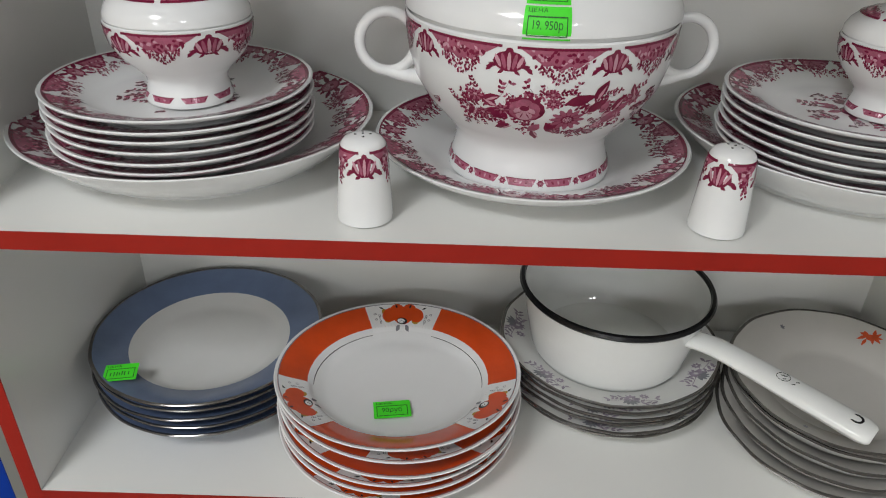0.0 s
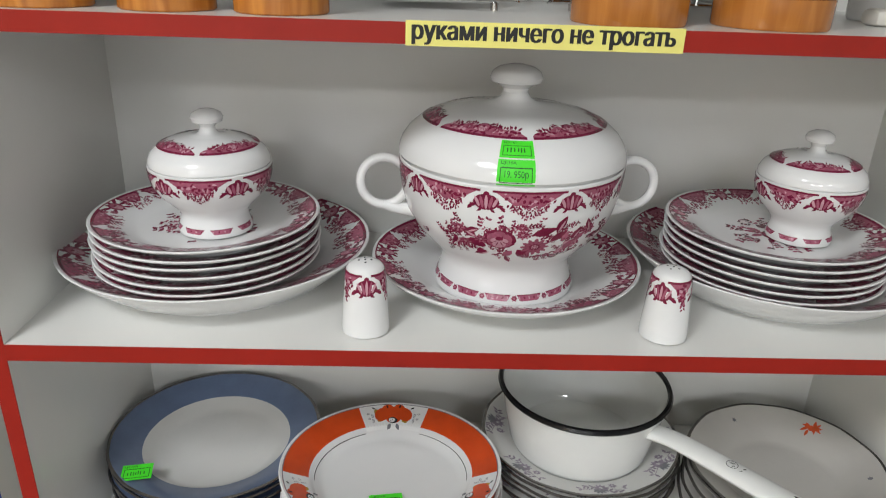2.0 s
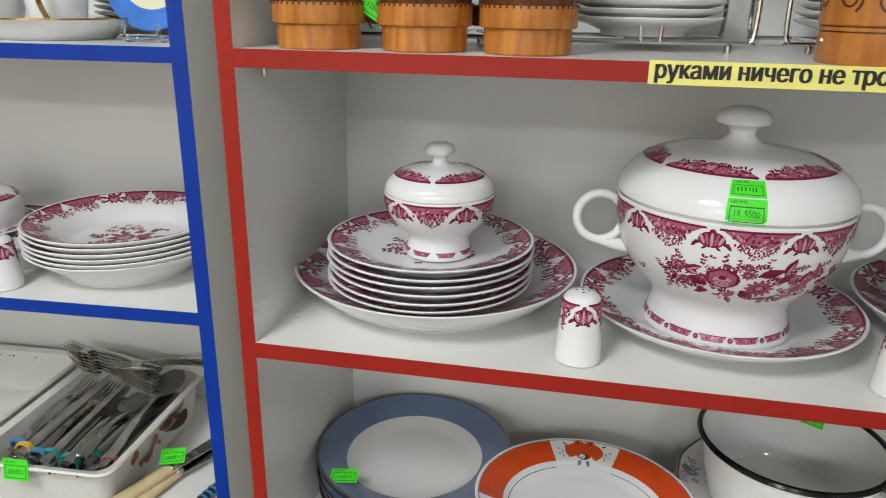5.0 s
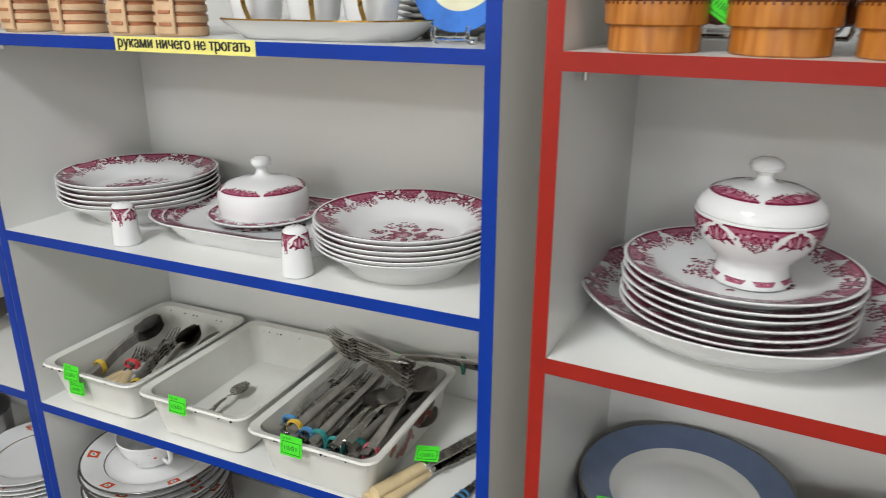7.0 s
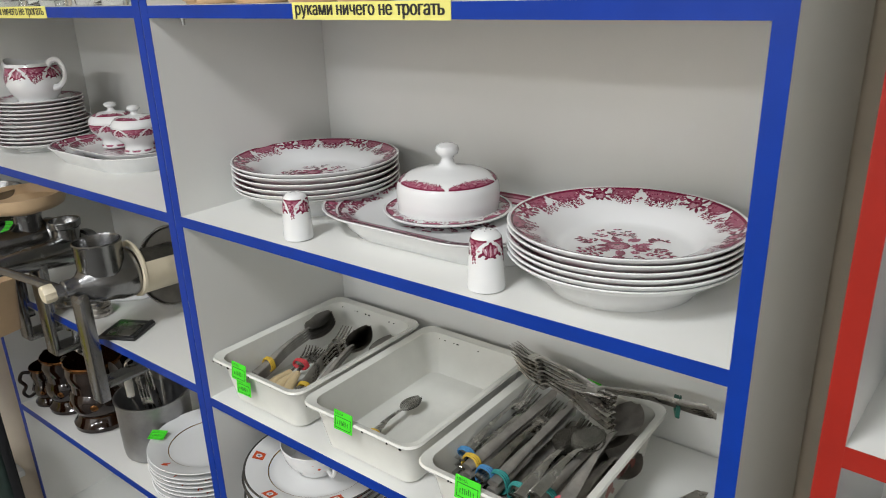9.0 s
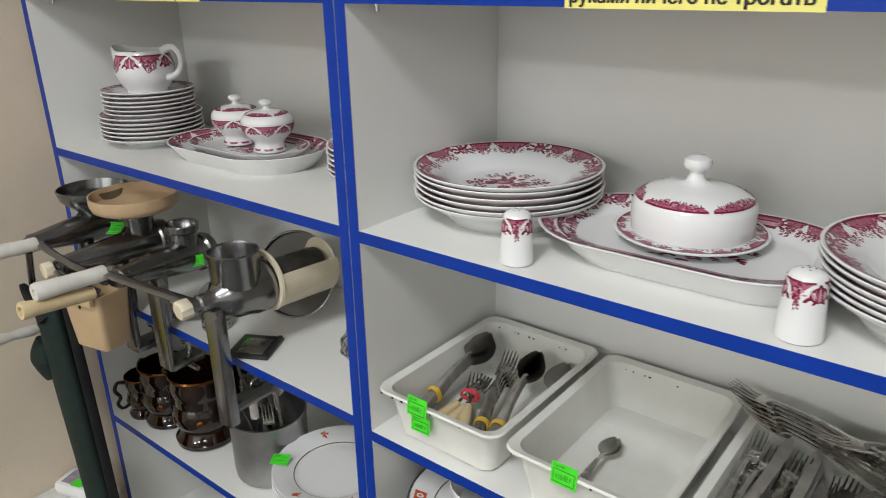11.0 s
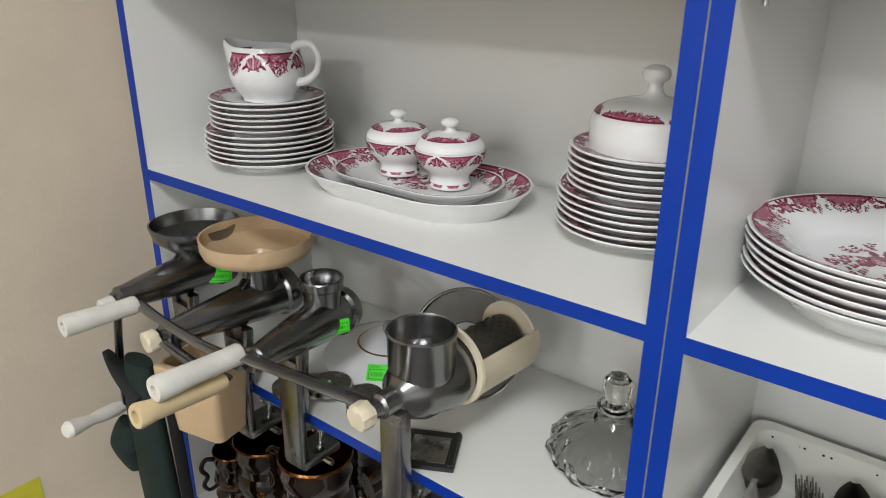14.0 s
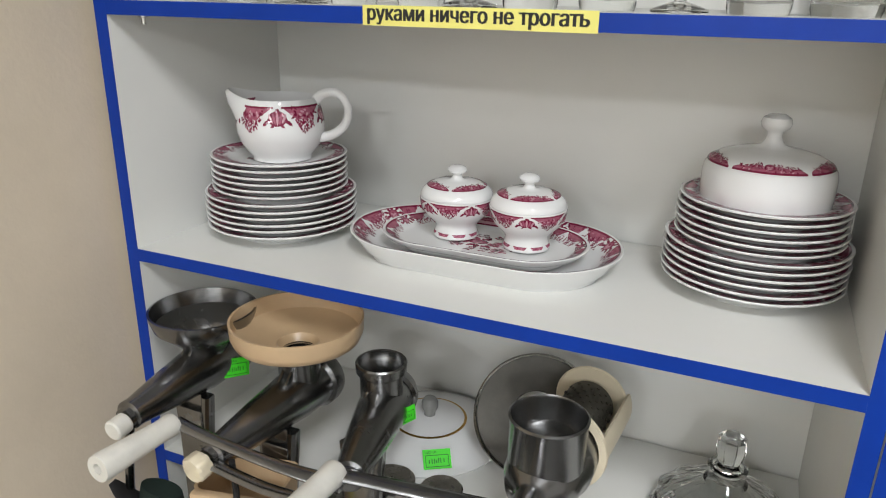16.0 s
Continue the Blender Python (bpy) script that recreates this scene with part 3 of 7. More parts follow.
# shelving ---------------------------------------------------------------------
def shelving(x0, x1, y0, y1, tops, thick, side, band, colour, words, m=None):
    """A laminated unit between the inner faces x0 and x1; tops: the shelves' upper faces."""
    u = thing("shelving_unit", words, "shelf", "shelving units", m=m)
    H = tops[-1]
    for a, b in ((x0 - side, x0), (x1, x1 + side)):
        p = part("side_panel", box(a, b, y0 + 0.001, y1, 0.0, H), M_LAMINATE, u, smooth=False)
        part("edge_band", box(a, b, y0, y0 + 0.001, 0.0, H), band, p, colour + " edge band", smooth=False)
    for z in tops:
        p = part("shelf", box(x0, x1, y0 + 0.0012, y1 - 0.004, z - thick, z), M_LAMINATE, u, "white laminate board", smooth=False)
        part("edge_band", box(x0, x1, y0 + 0.0002, y0 + 0.0012, z - thick, z), band, p, colour + " edge band", smooth=False)
    part("back_panel", box(x0 - side, x1 + side, y1 + 0.0005, y1 + 0.006, 0.0, H), M_LAMINATE, u, "white back board", smooth=False)
    for z in tops[1:-1]:
        for yy in (y0 + 0.05, y1 - 0.06):
            for xx, s in ((x0, 1), (x1, -1)):
                bm = lathe([(0, -0.012), (0.003, -0.012), (0.003, -0.004), (0.006, -0.0035), (0.006, 0), (0, 0)], 10)
                part("shelf_pin", moved(bm, pose(xx + s * 0.008, yy, z - thick - 0.0003)), M_STEEL, u, "small steel shelf pin")
    return u


ZM, ZT = 1.13, 1.447            # blue: the middle and the upper shelf
BLUE_TOPS = [0.12, 0.46, 0.812, ZM, ZT, 1.77, 2.1]
BLUE2_TOPS = [0.12, 0.46, 0.80, ZM, ZT, 1.77, 2.1]
ZR, ZRL = 1.136, 0.815          # red: the middle and the lower shelf
RED_TOPS = [0.12, 0.47, ZRL, ZR, 1.453, 1.77, 2.1]
shelving(-1.753, -0.888, 0.0, 0.336, BLUE_TOPS, 0.017, 0.0185, M_BLUE, "dark blue", "white laminate shelving unit with dark blue edges")
shelving(-0.849, 0.0, 0.0, 0.336, BLUE2_TOPS, 0.017, 0.0185, M_BLUE, "dark blue", "white laminate shelving unit with dark blue edges")
RED = pose(0.1055, -0.075, 0, 0, 0, -3)
shelving(0.0, 1.03, 0.0, 0.33, RED_TOPS, 0.018, 0.017, M_RED, "red", "white laminate shelving unit with red edges", RED)


def notice(x, y, z, w, h, turn=0):
    """The yellow strip that forbids touching."""
    s = thing("shelf_notice", "pale yellow paper strip with black lettering on the shelf edge", "sign", "shelf notices", m=pose(x, y, z, 0, 0, turn))
    part("paper", box(0, w, -0.0006, 0, 0, h), M_YELLOW, s, smooth=False)
    t = text_mesh("руками ничего не трогать", h * 0.78, w * 0.94, bold=0.055)
    part("lettering", moved(t, pose(w * 0.025, -0.0009, h * 0.06)), M_BLACKINK, s, "bold black lettering", smooth=False)


notice(-0.538, 0.0, 1.429, 0.235, 0.0195)
notice(-1.397, 0.0, 1.429, 0.24, 0.0195)
notice(0.497, -0.0958, 1.434, 0.236, 0.0205, -3)
bp = thing("wall_notice", "yellow paper notice with black type on the beige wall", "sign", m=pose(-1.789, -0.25, 0.44, 0, 0, 90))
part("paper", box(-0.3, 0, -0.0006, 0, 0, 0.21), M_YELLOW2, bp, smooth=False)
for words, w, z in (("ТУ С", 0.055, 0.125), ("чайте,", 0.08, 0.085), ("чайте", 0.075, 0.048), ("РУКАМИ", 0.12, 0.01)):
    part("lettering", moved(text_mesh(words, 0.026 if words[0].isupper() else 0.03, w, bold=0.02), pose(-0.015 - w, -0.001, z)), M_BLACKINK, bp, "black serif type", smooth=False)


# crimson-printed porcelain ----------------------------------------------------
def plate_profile(r, h, foot, well=0.62, deep=0.0, rim_mat=0, band_mat=0, back_mat=0, t=0.0038):
    """A plate from the underside's middle over the rim to the middle of its face."""
    z0 = 0.006 + t
    return [(0, 0.005, back_mat), (foot - 0.006, 0.005, back_mat), (foot - 0.004, 0.0, back_mat), (foot, 0.0, back_mat), (foot + 0.003, 0.005, back_mat),
            (max(r * (well + 0.1), foot + (r - foot) * 0.45), 0.007 + (h - 0.01) * ((0.35 if foot < 0.64 * r else 0.24) + deep), back_mat), (r * 0.92, h * (0.82 if foot < 0.64 * r else 0.72) - t * 0.5, back_mat), (r - 0.001, h - t * 0.7, rim_mat), (r, h - t * 0.2, rim_mat), (r - 0.0012, h + 0.0002, rim_mat),
            (r - 0.004, h - 0.0006, band_mat), (r * 0.9, h * 0.82 + t * 0.4, band_mat), (r * (well + 0.08), 0.009 + t + (h - 0.012) * (0.33 + deep), 0), (r * well, z0 + (h - 0.012) * 0.12, 0), (r * (well - 0.08), z0, 0), (0, z0, 0)]


def face_line(prof):
    """The face of a plate as a polyline, from the rim inward."""
    i = max(range(len(prof)), key=lambda k: prof[k][1])
    return [(p[0], p[1]) for p in prof[i + 1:]]


def flat_print(bm, shapes, z):
    """Lays shapes flat on the well of a plate, into the same mesh as its rim print."""
    for pts, shade, layer in shapes:
        vs = [bm.verts.new((x, y, z + 0.0003 + 0.00012 * layer)) for x, y in pts]
        f = bm.faces.new(vs)
        f.normal_update()
        if f.normal.z < 0:
            f.normal_flip()
        f.material_index = shade
    return bm


def spray(rng, R, wide=1.0):
    """The posy in the middle of a plate."""
    sh = rose(-R * 0.12, R * 0.02, R * 0.25) + daisy(R * 0.28, -R * 0.12, R * 0.19, 11) + daisy(-R * 0.02, R * 0.33, R * 0.12, 8) + daisy(-R * 0.42, -R * 0.16, R * 0.13, 9) + daisy(R * 0.1, -R * 0.4, R * 0.1, 8)
    for k in range(11):
        a = 6.283 * k / 11 + rng.uniform(-0.2, 0.2)
        sh.append(leaf(R * 0.26 * math.cos(a), R * 0.26 * math.sin(a), R * rng.uniform(0.26, 0.38), R * 0.075, a + rng.uniform(-0.4, 0.4), rng.choice((0, 0, 1)), 0))
    for k in range(17):
        a = 6.283 * k / 17 + rng.uniform(-0.15, 0.15)
        sh += sprig(rng, R * 0.5 * math.cos(a), R * 0.5 * math.sin(a), a + rng.uniform(-0.5, 0.5), R * rng.uniform(0.28, 0.48), 4, 0, 0.17)
    return [([(x * wide, y) for x, y in p], q, l) for p, q, l in sh]


def plate_print(r, line, seed, stretch=0.0, count=6, h=0.028, centre=True):
    """Roses, ribbons and garlands on the rim, and a posy in the well."""
    rng = random.Random(seed)
    sk = Skin([(a, b) for a, b in line], stretch)
    sh = []
    ar = 2 * math.pi * r
    step = ar / count
    for i in range(count):
        u = -ar / 2 + step * i
        sh += swag(rng, u + step * 0.16, u + step * 0.575, -0.0012, h * 1.0)
        sh += swag(rng, u + step * 0.6, u + step * 0.87, -0.0012, h * 1.0)
        sh += rose(u, -h * 0.42, h * 0.33)
        for k in range(9):
            a = 0.35 + 6.283 * k / 9
            sh.append(leaf(u + h * 0.26 * math.cos(a), -h * 0.42 + h * 0.24 * math.sin(a), h * rng.uniform(0.26, 0.42) * (1.3 if abs(math.cos(a)) > 0.6 else 0.6), h * 0.085, a, 0, 1))
        for s in (-1, 1):
            sh += daisy(u + s * h * 0.62, -h * 0.58, h * 0.17, 9)
            sh.append(ell(u + s * h * 0.78, -h * 0.3, h * 0.14, h * 0.1, s * 0.6, 1, 1, 9))
            sh += sprig(rng, u + s * h * 0.5, -h * 0.3, 0.2 if s > 0 else 2.94, h * 0.5, 4, 0, 0.16)
        for k in range(9):
            w = u + step * (0.21 + 0.072 * k)
            sh += sprig(rng, w, -h * rng.uniform(0.5, 0.62), -1.57 + rng.uniform(-0.5, 0.5), h * rng.uniform(0.3, 0.5), 4, 0, 0.17)
            if k % 2:
                sh += daisy(w, -h * 0.62, h * 0.1, 7)
    for k in range(96):
        a, c = ar * k / 96, ar * (k + 1) / 96
        sh.append(([(a, 0.0), (c, 0.0), (c, -0.0016), (a, -0.0016)], 0, 3))
    bm = print_bm(sk, sh, r, 0.0, -1)
    if centre:
        flat_print(bm, spray(rng, min(0.06, r * 0.46), 1.0 + stretch * 10), line[-1][1])
    return bm


def printed_plate(name, r, h, foot, label, category, seed, m, group="", well=0.62, deep=0.0, printed=True, stretch=0.0, count=6, band=0.03):
    prof = plate_profile(r, h, foot, well, deep)
    t = thing(name, label, category, group, m=m)
    part("body", lathe(prof, 72, stretch), M_PORC, t)
    if printed:
        print_part(plate_print(r, face_line(prof), seed, stretch, count, band), t)
    return t


def stack(first, n, step, x, y, z, jitter=0.002, seed=1):
    """Copies under the first of a stack: the first is the top one."""
    rng = random.Random(seed)
    for i in range(n - 1):
        copy_thing(first, pose(x + rng.uniform(-jitter, jitter), y + rng.uniform(-jitter, jitter), z + i * step, 0, 0, rng.uniform(0, 360)))


def sugar_bowl(x, y, z, k, turn=0, tall=1.0, group="lidded sugar bowls"):
    """A footed lidded pot; k: its size, 1 for a rim of 62 mm radius."""
    t = thing("sugar_bowl", "white porcelain lidded sugar bowl with crimson floral border", "sugar bowl", group, m=pose(x, y, z, 0, 0, turn) @ Matrix.Diagonal((k, k, k * tall, 1)))
    outer = [(0.034, 0.0), (0.0375, 0.002), (0.0385, 0.006), (0.036, 0.013), (0.0345, 0.021), (0.036, 0.027), (0.043, 0.035), (0.053, 0.046), (0.0595, 0.058), (0.0615, 0.068), (0.062, 0.077)]
    body = [(0, 0.003)] + outer + [(0.0607, 0.078), (0.058, 0.068), (0.05, 0.046), (0.036, 0.03), (0, 0.026)]
    part("bowl", lathe(body, 64), M_PORC, t)
    rng = random.Random(5)
    sk = Skin(outer)
    ref = 0.061
    print_part(print_bm(sk, border(rng, 2 * math.pi * ref, 5, -0.0012, 0.0235, 0.5), ref, sk.len[-1]), t)
    sh = []
    for i in range(8):
        u = 2 * math.pi * 0.038 * (i / 8 - 0.5)
        sh += swag(rng, u + 0.002, u + 0.026, 0.0, 0.009, True)
    print_part(print_bm(sk, sh, 0.038, sk.len[3] - 0.001), t)
    lid_o = [(0.0565, 0.079), (0.058, 0.081), (0.0575, 0.087), (0.054, 0.094), (0.047, 0.101), (0.036, 0.1065), (0.022, 0.1095), (0.0115, 0.111)]
    lid = [(0.05, 0.077), (0.0565, 0.0785)] + lid_o + [(0.0085, 0.114), (0.0075, 0.119), (0.0095, 0.122), (0.015, 0.1245), (0.0165, 0.129), (0.0145, 0.1335), (0.008, 0.137), (0, 0.138)]
    seat = lambda q: [(a * (1.055 if a > 0.03 else 1.0), b - 0.0016) for a, b in q]
    lid, lid_o = seat(lid), seat(lid_o)
    lp = part("lid", lathe(lid, 64), M_PORC, t)
    ls = Skin(lid_o)
    print_part(print_bm(ls, lid_band(rng, 2 * math.pi * 0.045, 4, 0.021), 0.045, ls.len[4] - 0.001), lp)
    return t


def shaker(x, y, z, turn, k=1.0, label="white porcelain salt shaker with crimson pomegranate print"):
    t = thing("salt_shaker", label, "salt shaker", "salt and pepper shakers", m=pose(x, y, z, 0, 0, turn) @ Matrix.Diagonal((k, k, k, 1)))
    o = [(0.0215, 0.0), (0.0235, 0.0015), (0.0238, 0.006), (0.0225, 0.025), (0.0205, 0.05), (0.0192, 0.064), (0.018, 0.0685), (0.015, 0.072), (0.009, 0.0745), (0, 0.0755)]
    part("body", lathe([(0, 0.001)] + o, 48), M_PORC, t)
    sk = Skin(o[:-1])
    rng = random.Random(3)
    ref = 0.0195
    s0 = sk.len[5]
    ar = 2 * math.pi * ref
    print_part(print_bm(sk, border(rng, ar, 3, 0.003, 0.025, 0.72), ref, s0, 1, -math.pi / 6), t)
    # black discs on the closed top paint the dark inside the holes
    bm = bmesh.new()
    for a in range(5):
        r = 0.006 if a else 0.0
        join(bm, cyl(0.0011, 0.0006, 8, 0, pose(r * math.cos(a * 1.57), r * math.sin(a * 1.57), 0.07505 - (0.0006 if a else 0))))
    part("pour_hole_disc", bm, M_INK, t, "small black discs painted for the shade in the pouring holes")
    return t


def bouquet(rng, w, h):
    """The big spray on the tureen: a rose, daisies, leaves and tendrils."""
    sh = rose(-0.021, 0.005, 0.0135) + daisy(0.0085, -0.004, 0.0125, 12) + daisy(-0.003, 0.0125, 0.006, 8)
    sh += [leaf(-0.032, -0.004, 0.018, 0.005, 3.0, 0, 1), leaf(-0.034, 0.004, 0.02, 0.0035, 3.5, 0, 1), leaf(-0.006, -0.008, 0.02, 0.006, -0.9, 0, 1), leaf(0.004, 0.012, 0.022, 0.005, 0.35, 0, 1),
           leaf(-0.01, -0.01, 0.014, 0.004, -2.2, 1, 1), leaf(0.02, 0.004, 0.018, 0.004, 0.7, 0, 1)]
    for u, v, r in ((-0.036, 0.004, 0.006), (-0.05, -0.003, 0.006), (-0.054, 0.014, 0.006), (0.056, 0.012, 0.0075), (0.044, -0.002, 0.006), (0.002, -0.0185, 0.0045), (0.014, -0.02, 0.0045), (0.022, -0.018, 0.004), (-0.004, 0.021, 0.005), (0.034, -0.014, 0.0045), (0.066, 0.002, 0.005)):
        sh += daisy(u, v, r, 7)
    sh += [leaf(0.033, 0.0, 0.018, 0.0055, -0.5, 2, 1), leaf(0.031, 0.002, 0.013, 0.003, 1.3, 1, 2)]
    sh = [([(1.28 * a, 1.05 * b) for a, b in p], q, l) for p, q, l in sh]
    for u, v, L, q in ((-0.05, 0.006, 0.02, 2.6), (-0.062, 0.012, 0.016, 0.3), (0.03, 0.016, 0.02, 1.1), (0.05, 0.004, 0.018, 0.9), (0.062, -0.008, 0.016, 2.0), (-0.04, -0.014, 0.018, -2.7), (-0.02, -0.02, 0.016, -1.2), (0.03, -0.02, 0.018, -0.4), (0.07, 0.014, 0.014, 1.9), (-0.072, 0.0, 0.014, 4.0)):
        sh += [leaf(u, v, L, L * 0.24, q, 0, 1), leaf(u + 0.002, v - 0.001, L * 0.8, L * 0.07, q + 0.1, 2, 2)]
    sh += [ell(0.053, -0.004, 0.0125, 0.0055, 0.7, 1, 2, 12), ell(0.061, 0.006, 0.004, 0.0036, 0, 1, 3, 8), leaf(0.046, -0.008, 0.016, 0.004, 4.1, 2, 2)]
    for i in range(150):
        u = rng.gauss(0, 0.5) * w * 0.62
        if abs(u) > w * 0.62:
            continue
        v = rng.uniform(-0.5, 0.5) * h * (1.1 - 0.5 * abs(u) / w)
        if abs(u) < 0.028 and abs(v) < 0.016:
            continue
        sh += sprig(rng, u, v, rng.uniform(0, 6.28), rng.uniform(0.009, 0.016), 4, 0, 0.17)
    return sh


def tureen(x, y, z):
    t = thing("soup_tureen", "large white porcelain lidded tureen with crimson bouquet print", "tureen", m=pose(x, y, z))
    outer = [(0.0775, 0.0), (0.081, 0.002), (0.0815, 0.007), (0.077, 0.02), (0.0745, 0.035), (0.077, 0.045), (0.089, 0.058), (0.105, 0.076), (0.1165, 0.096), (0.1225, 0.118), (0.1248, 0.138), (0.1255, 0.152)]
    body = [(0, 0.004)] + outer + [(0.124, 0.1535), (0.12, 0.14), (0.112, 0.1), (0.085, 0.06), (0, 0.045)]
    part("bowl", lathe(body, 96), M_PORC, t)
    sk = Skin(outer)
    rng = random.Random(11)
    ref = 0.1245
    print_part(print_bm(sk, border(rng, 2 * math.pi * ref, 9, -0.002, 0.025, 0.46), ref, sk.len[-1]), t)
    mid = sk.len[8]
    for a0 in (-math.pi / 2, math.pi / 2):
        print_part(print_bm(sk, bouquet(rng, 0.19, 0.044), 0.1165, mid - 0.006, 1, a0), t)
    sh = []
    for i in range(14):
        u = 2 * math.pi * 0.081 * (i / 14 - 0.5)
        sh += swag(rng, u + 0.003, u + 0.032, 0.0, 0.012, True) + daisy(u, -0.004, 0.004, 6)
    print_part(print_bm(sk, sh, 0.081, sk.len[2] + 0.01), t)
    for s in (-1, 1):
        ring = [(s * 0.142 + 0.0265 * math.cos(k * math.pi / 8), 0, 0.121 + 0.0275 * math.sin(k * math.pi / 8)) for k in range(16)]
        bm = tube(ring, 0.0052, 12, 3, True)
        join(bm, tube([(s * 0.144, 0, 0.094), (s * 0.128, 0, 0.09), (s * 0.102, 0, 0.086)], [0.0052, 0.007, 0.009], 12, 5))
        part("handle", bm, M_PORC, t)
    lid_o = [(0.1195, 0.1565), (0.122, 0.159), (0.1218, 0.166), (0.1185, 0.177), (0.111, 0.19), (0.098, 0.203), (0.08, 0.2125), (0.058, 0.2185), (0.036, 0.2225), (0.022, 0.2265)]
    lid = [(0.1, 0.152), (0.119, 0.154)] + lid_o + [(0.0165, 0.2315), (0.0135, 0.238), (0.0145, 0.243), (0.021, 0.2475), (0.0275, 0.251), (0.0288, 0.256), (0.026, 0.2635), (0.019, 0.269), (0.009, 0.272), (0, 0.2728)]
    low = lambda q: [(a * (1.034 if a > 0.07 else 1.0), 0.1538 + (b - 0.1545) * 0.84) for a, b in q]
    lid, lid_o = low(lid), low(lid_o)
    lp = part("lid", lathe(lid, 96), M_PORC, t)
    ls = Skin(lid_o)
    print_part(print_bm(ls, lid_band(rng, 2 * math.pi * 0.1, 6, 0.03), 0.1, ls.len[5] + 0.001), lp)
    for s0, w, h, skk, words in ((ls.len[2] - 0.004, 0.037, 0.026, ls, "19. 950р"), (ls.len[2] + 0.0235, 0.034, 0.02, ls, "")):
        g = part("price_label", tag_bm(skk, -math.pi / 2 - 0.13, s0 - 0.004, w, h, words), [M_TAG, M_TAGINK], t, "fluorescent green price label stuck on the lid")
    return t


def butter_dome(x, y, z, label, k=1.0, tall=1.0):
    t = thing("butter_dome", label, "butter dish", m=pose(x, y, z) @ Matrix.Diagonal((k, k, k * tall, 1)))
    o = [(0.078, 0.0), (0.0795, 0.002), (0.0805, 0.02), (0.0805, 0.036), (0.0785, 0.044), (0.073, 0.051), (0.06, 0.058), (0.042, 0.0625), (0.025, 0.0655), (0.014, 0.069)]
    d = [(0.074, 0.0005)] + o + [(0.0105, 0.074), (0.009, 0.08), (0.0105, 0.084), (0.0165, 0.0875), (0.0185, 0.093), (0.0165, 0.099), (0.0095, 0.103), (0, 0.104)]
    part("dome", lathe(d, 72), M_PORC, t)
    sk = Skin(o)
    rng = random.Random(21)
    print_part(print_bm(sk, lid_band(rng, 2 * math.pi * 0.073, 5, 0.02), 0.073, sk.len[4] + 0.0045), t)
    return t


# red unit, upper shelf
PX, PY = 0.281, 0.104
printed_plate("platter", 0.18, 0.047, 0.122, "large round white porcelain platter with crimson rim print under plates", "platter", 31, pose(PX, PY, ZR + 0.0002), "large platters", 0.6, 0.0, count=7, band=0.04)
SX, SY, SZ = 0.281, 0.06, ZR + 0.021
top = printed_plate("dinner_plate", 0.1245, 0.026, 0.075, "white porcelain dinner plate with crimson floral rim, stacked", "plate", 32, pose(SX, SY, SZ + 5 * 0.0095, 0, 0, 20), "stacked dinner plates", 0.66)
stack(top, 6, 0.0095, SX, SY, SZ)
sugar_bowl(0.293, 0.044, SZ + 5 * 0.0095 + 0.01, 1.04, 0, 0.945)
printed_plate("serving_plate", 0.162, 0.034, 0.106, "white porcelain serving plate with crimson rim under the tureen", "plate", 33, pose(0.626, 0.08, ZR + 0.0002, 0, 0, 33), "", 0.62, count=7, band=0.034)
tureen(0.621, 0.056, ZR + 0.0105)
QX, QY = 0.961, 0.074
printed_plate("platter", 0.178, 0.047, 0.12, "large round white porcelain platter with crimson rim print under plates", "platter", 34, pose(QX, QY, ZR + 0.0002), "large platters", 0.6, 0.0, count=7, band=0.04)
top = printed_plate("dinner_plate", 0.1245, 0.026, 0.075, "white porcelain dinner plate with crimson floral rim, stacked", "plate", 35, pose(QX - 0.027, 0.034, SZ + 5 * 0.0095, 0, 0, 70), "stacked dinner plates", 0.66)
stack(top, 6, 0.0095, QX - 0.027, 0.034, SZ, seed=2)
sugar_bowl(0.955, 0.02, SZ + 5 * 0.0095 + 0.01, 0.93, 20)
shaker(0.46, -0.047, ZR + 0.0002, 5, 1.06)
shaker(0.776, -0.065, ZR + 0.0002, -45, 1.06)


# red unit, lower shelf
def rim_plate(name, r, h, foot, label, m, group, mats, well=0.66, scallop=0.0, lobes=0, deep=0.0):
    """mats: porcelain, rim line, band, back."""
    t = thing(name, label, "plate", group, m=m)
    part("body", lathe(plate_profile(r, h, foot, well, deep, 1, 2, 3), 96, 0, scallop, lobes), mats, t)
    return t


b = rim_plate("soup_plate", 0.137, 0.04, 0.08, "grey-blue rimmed white porcelain soup plate with scalloped edge, stacked", pose(0.2545, 0.1, ZRL + 0.048 + 0.0002, 1, 0, 0), "grey-blue plates", [M_PORC_G, M_SILVER, M_GREYBLUE, M_GREYBLUE], 0.62, 0.005, 14, 0.1)
stack(b, 5, 0.012, 0.2545, 0.1, ZRL + 0.0002, 0.0015, 5)
flat_tag("price_label", pose(0.176, 0.006, ZRL + 0.0845, -86, 0, 8), 0.036, 0.026)


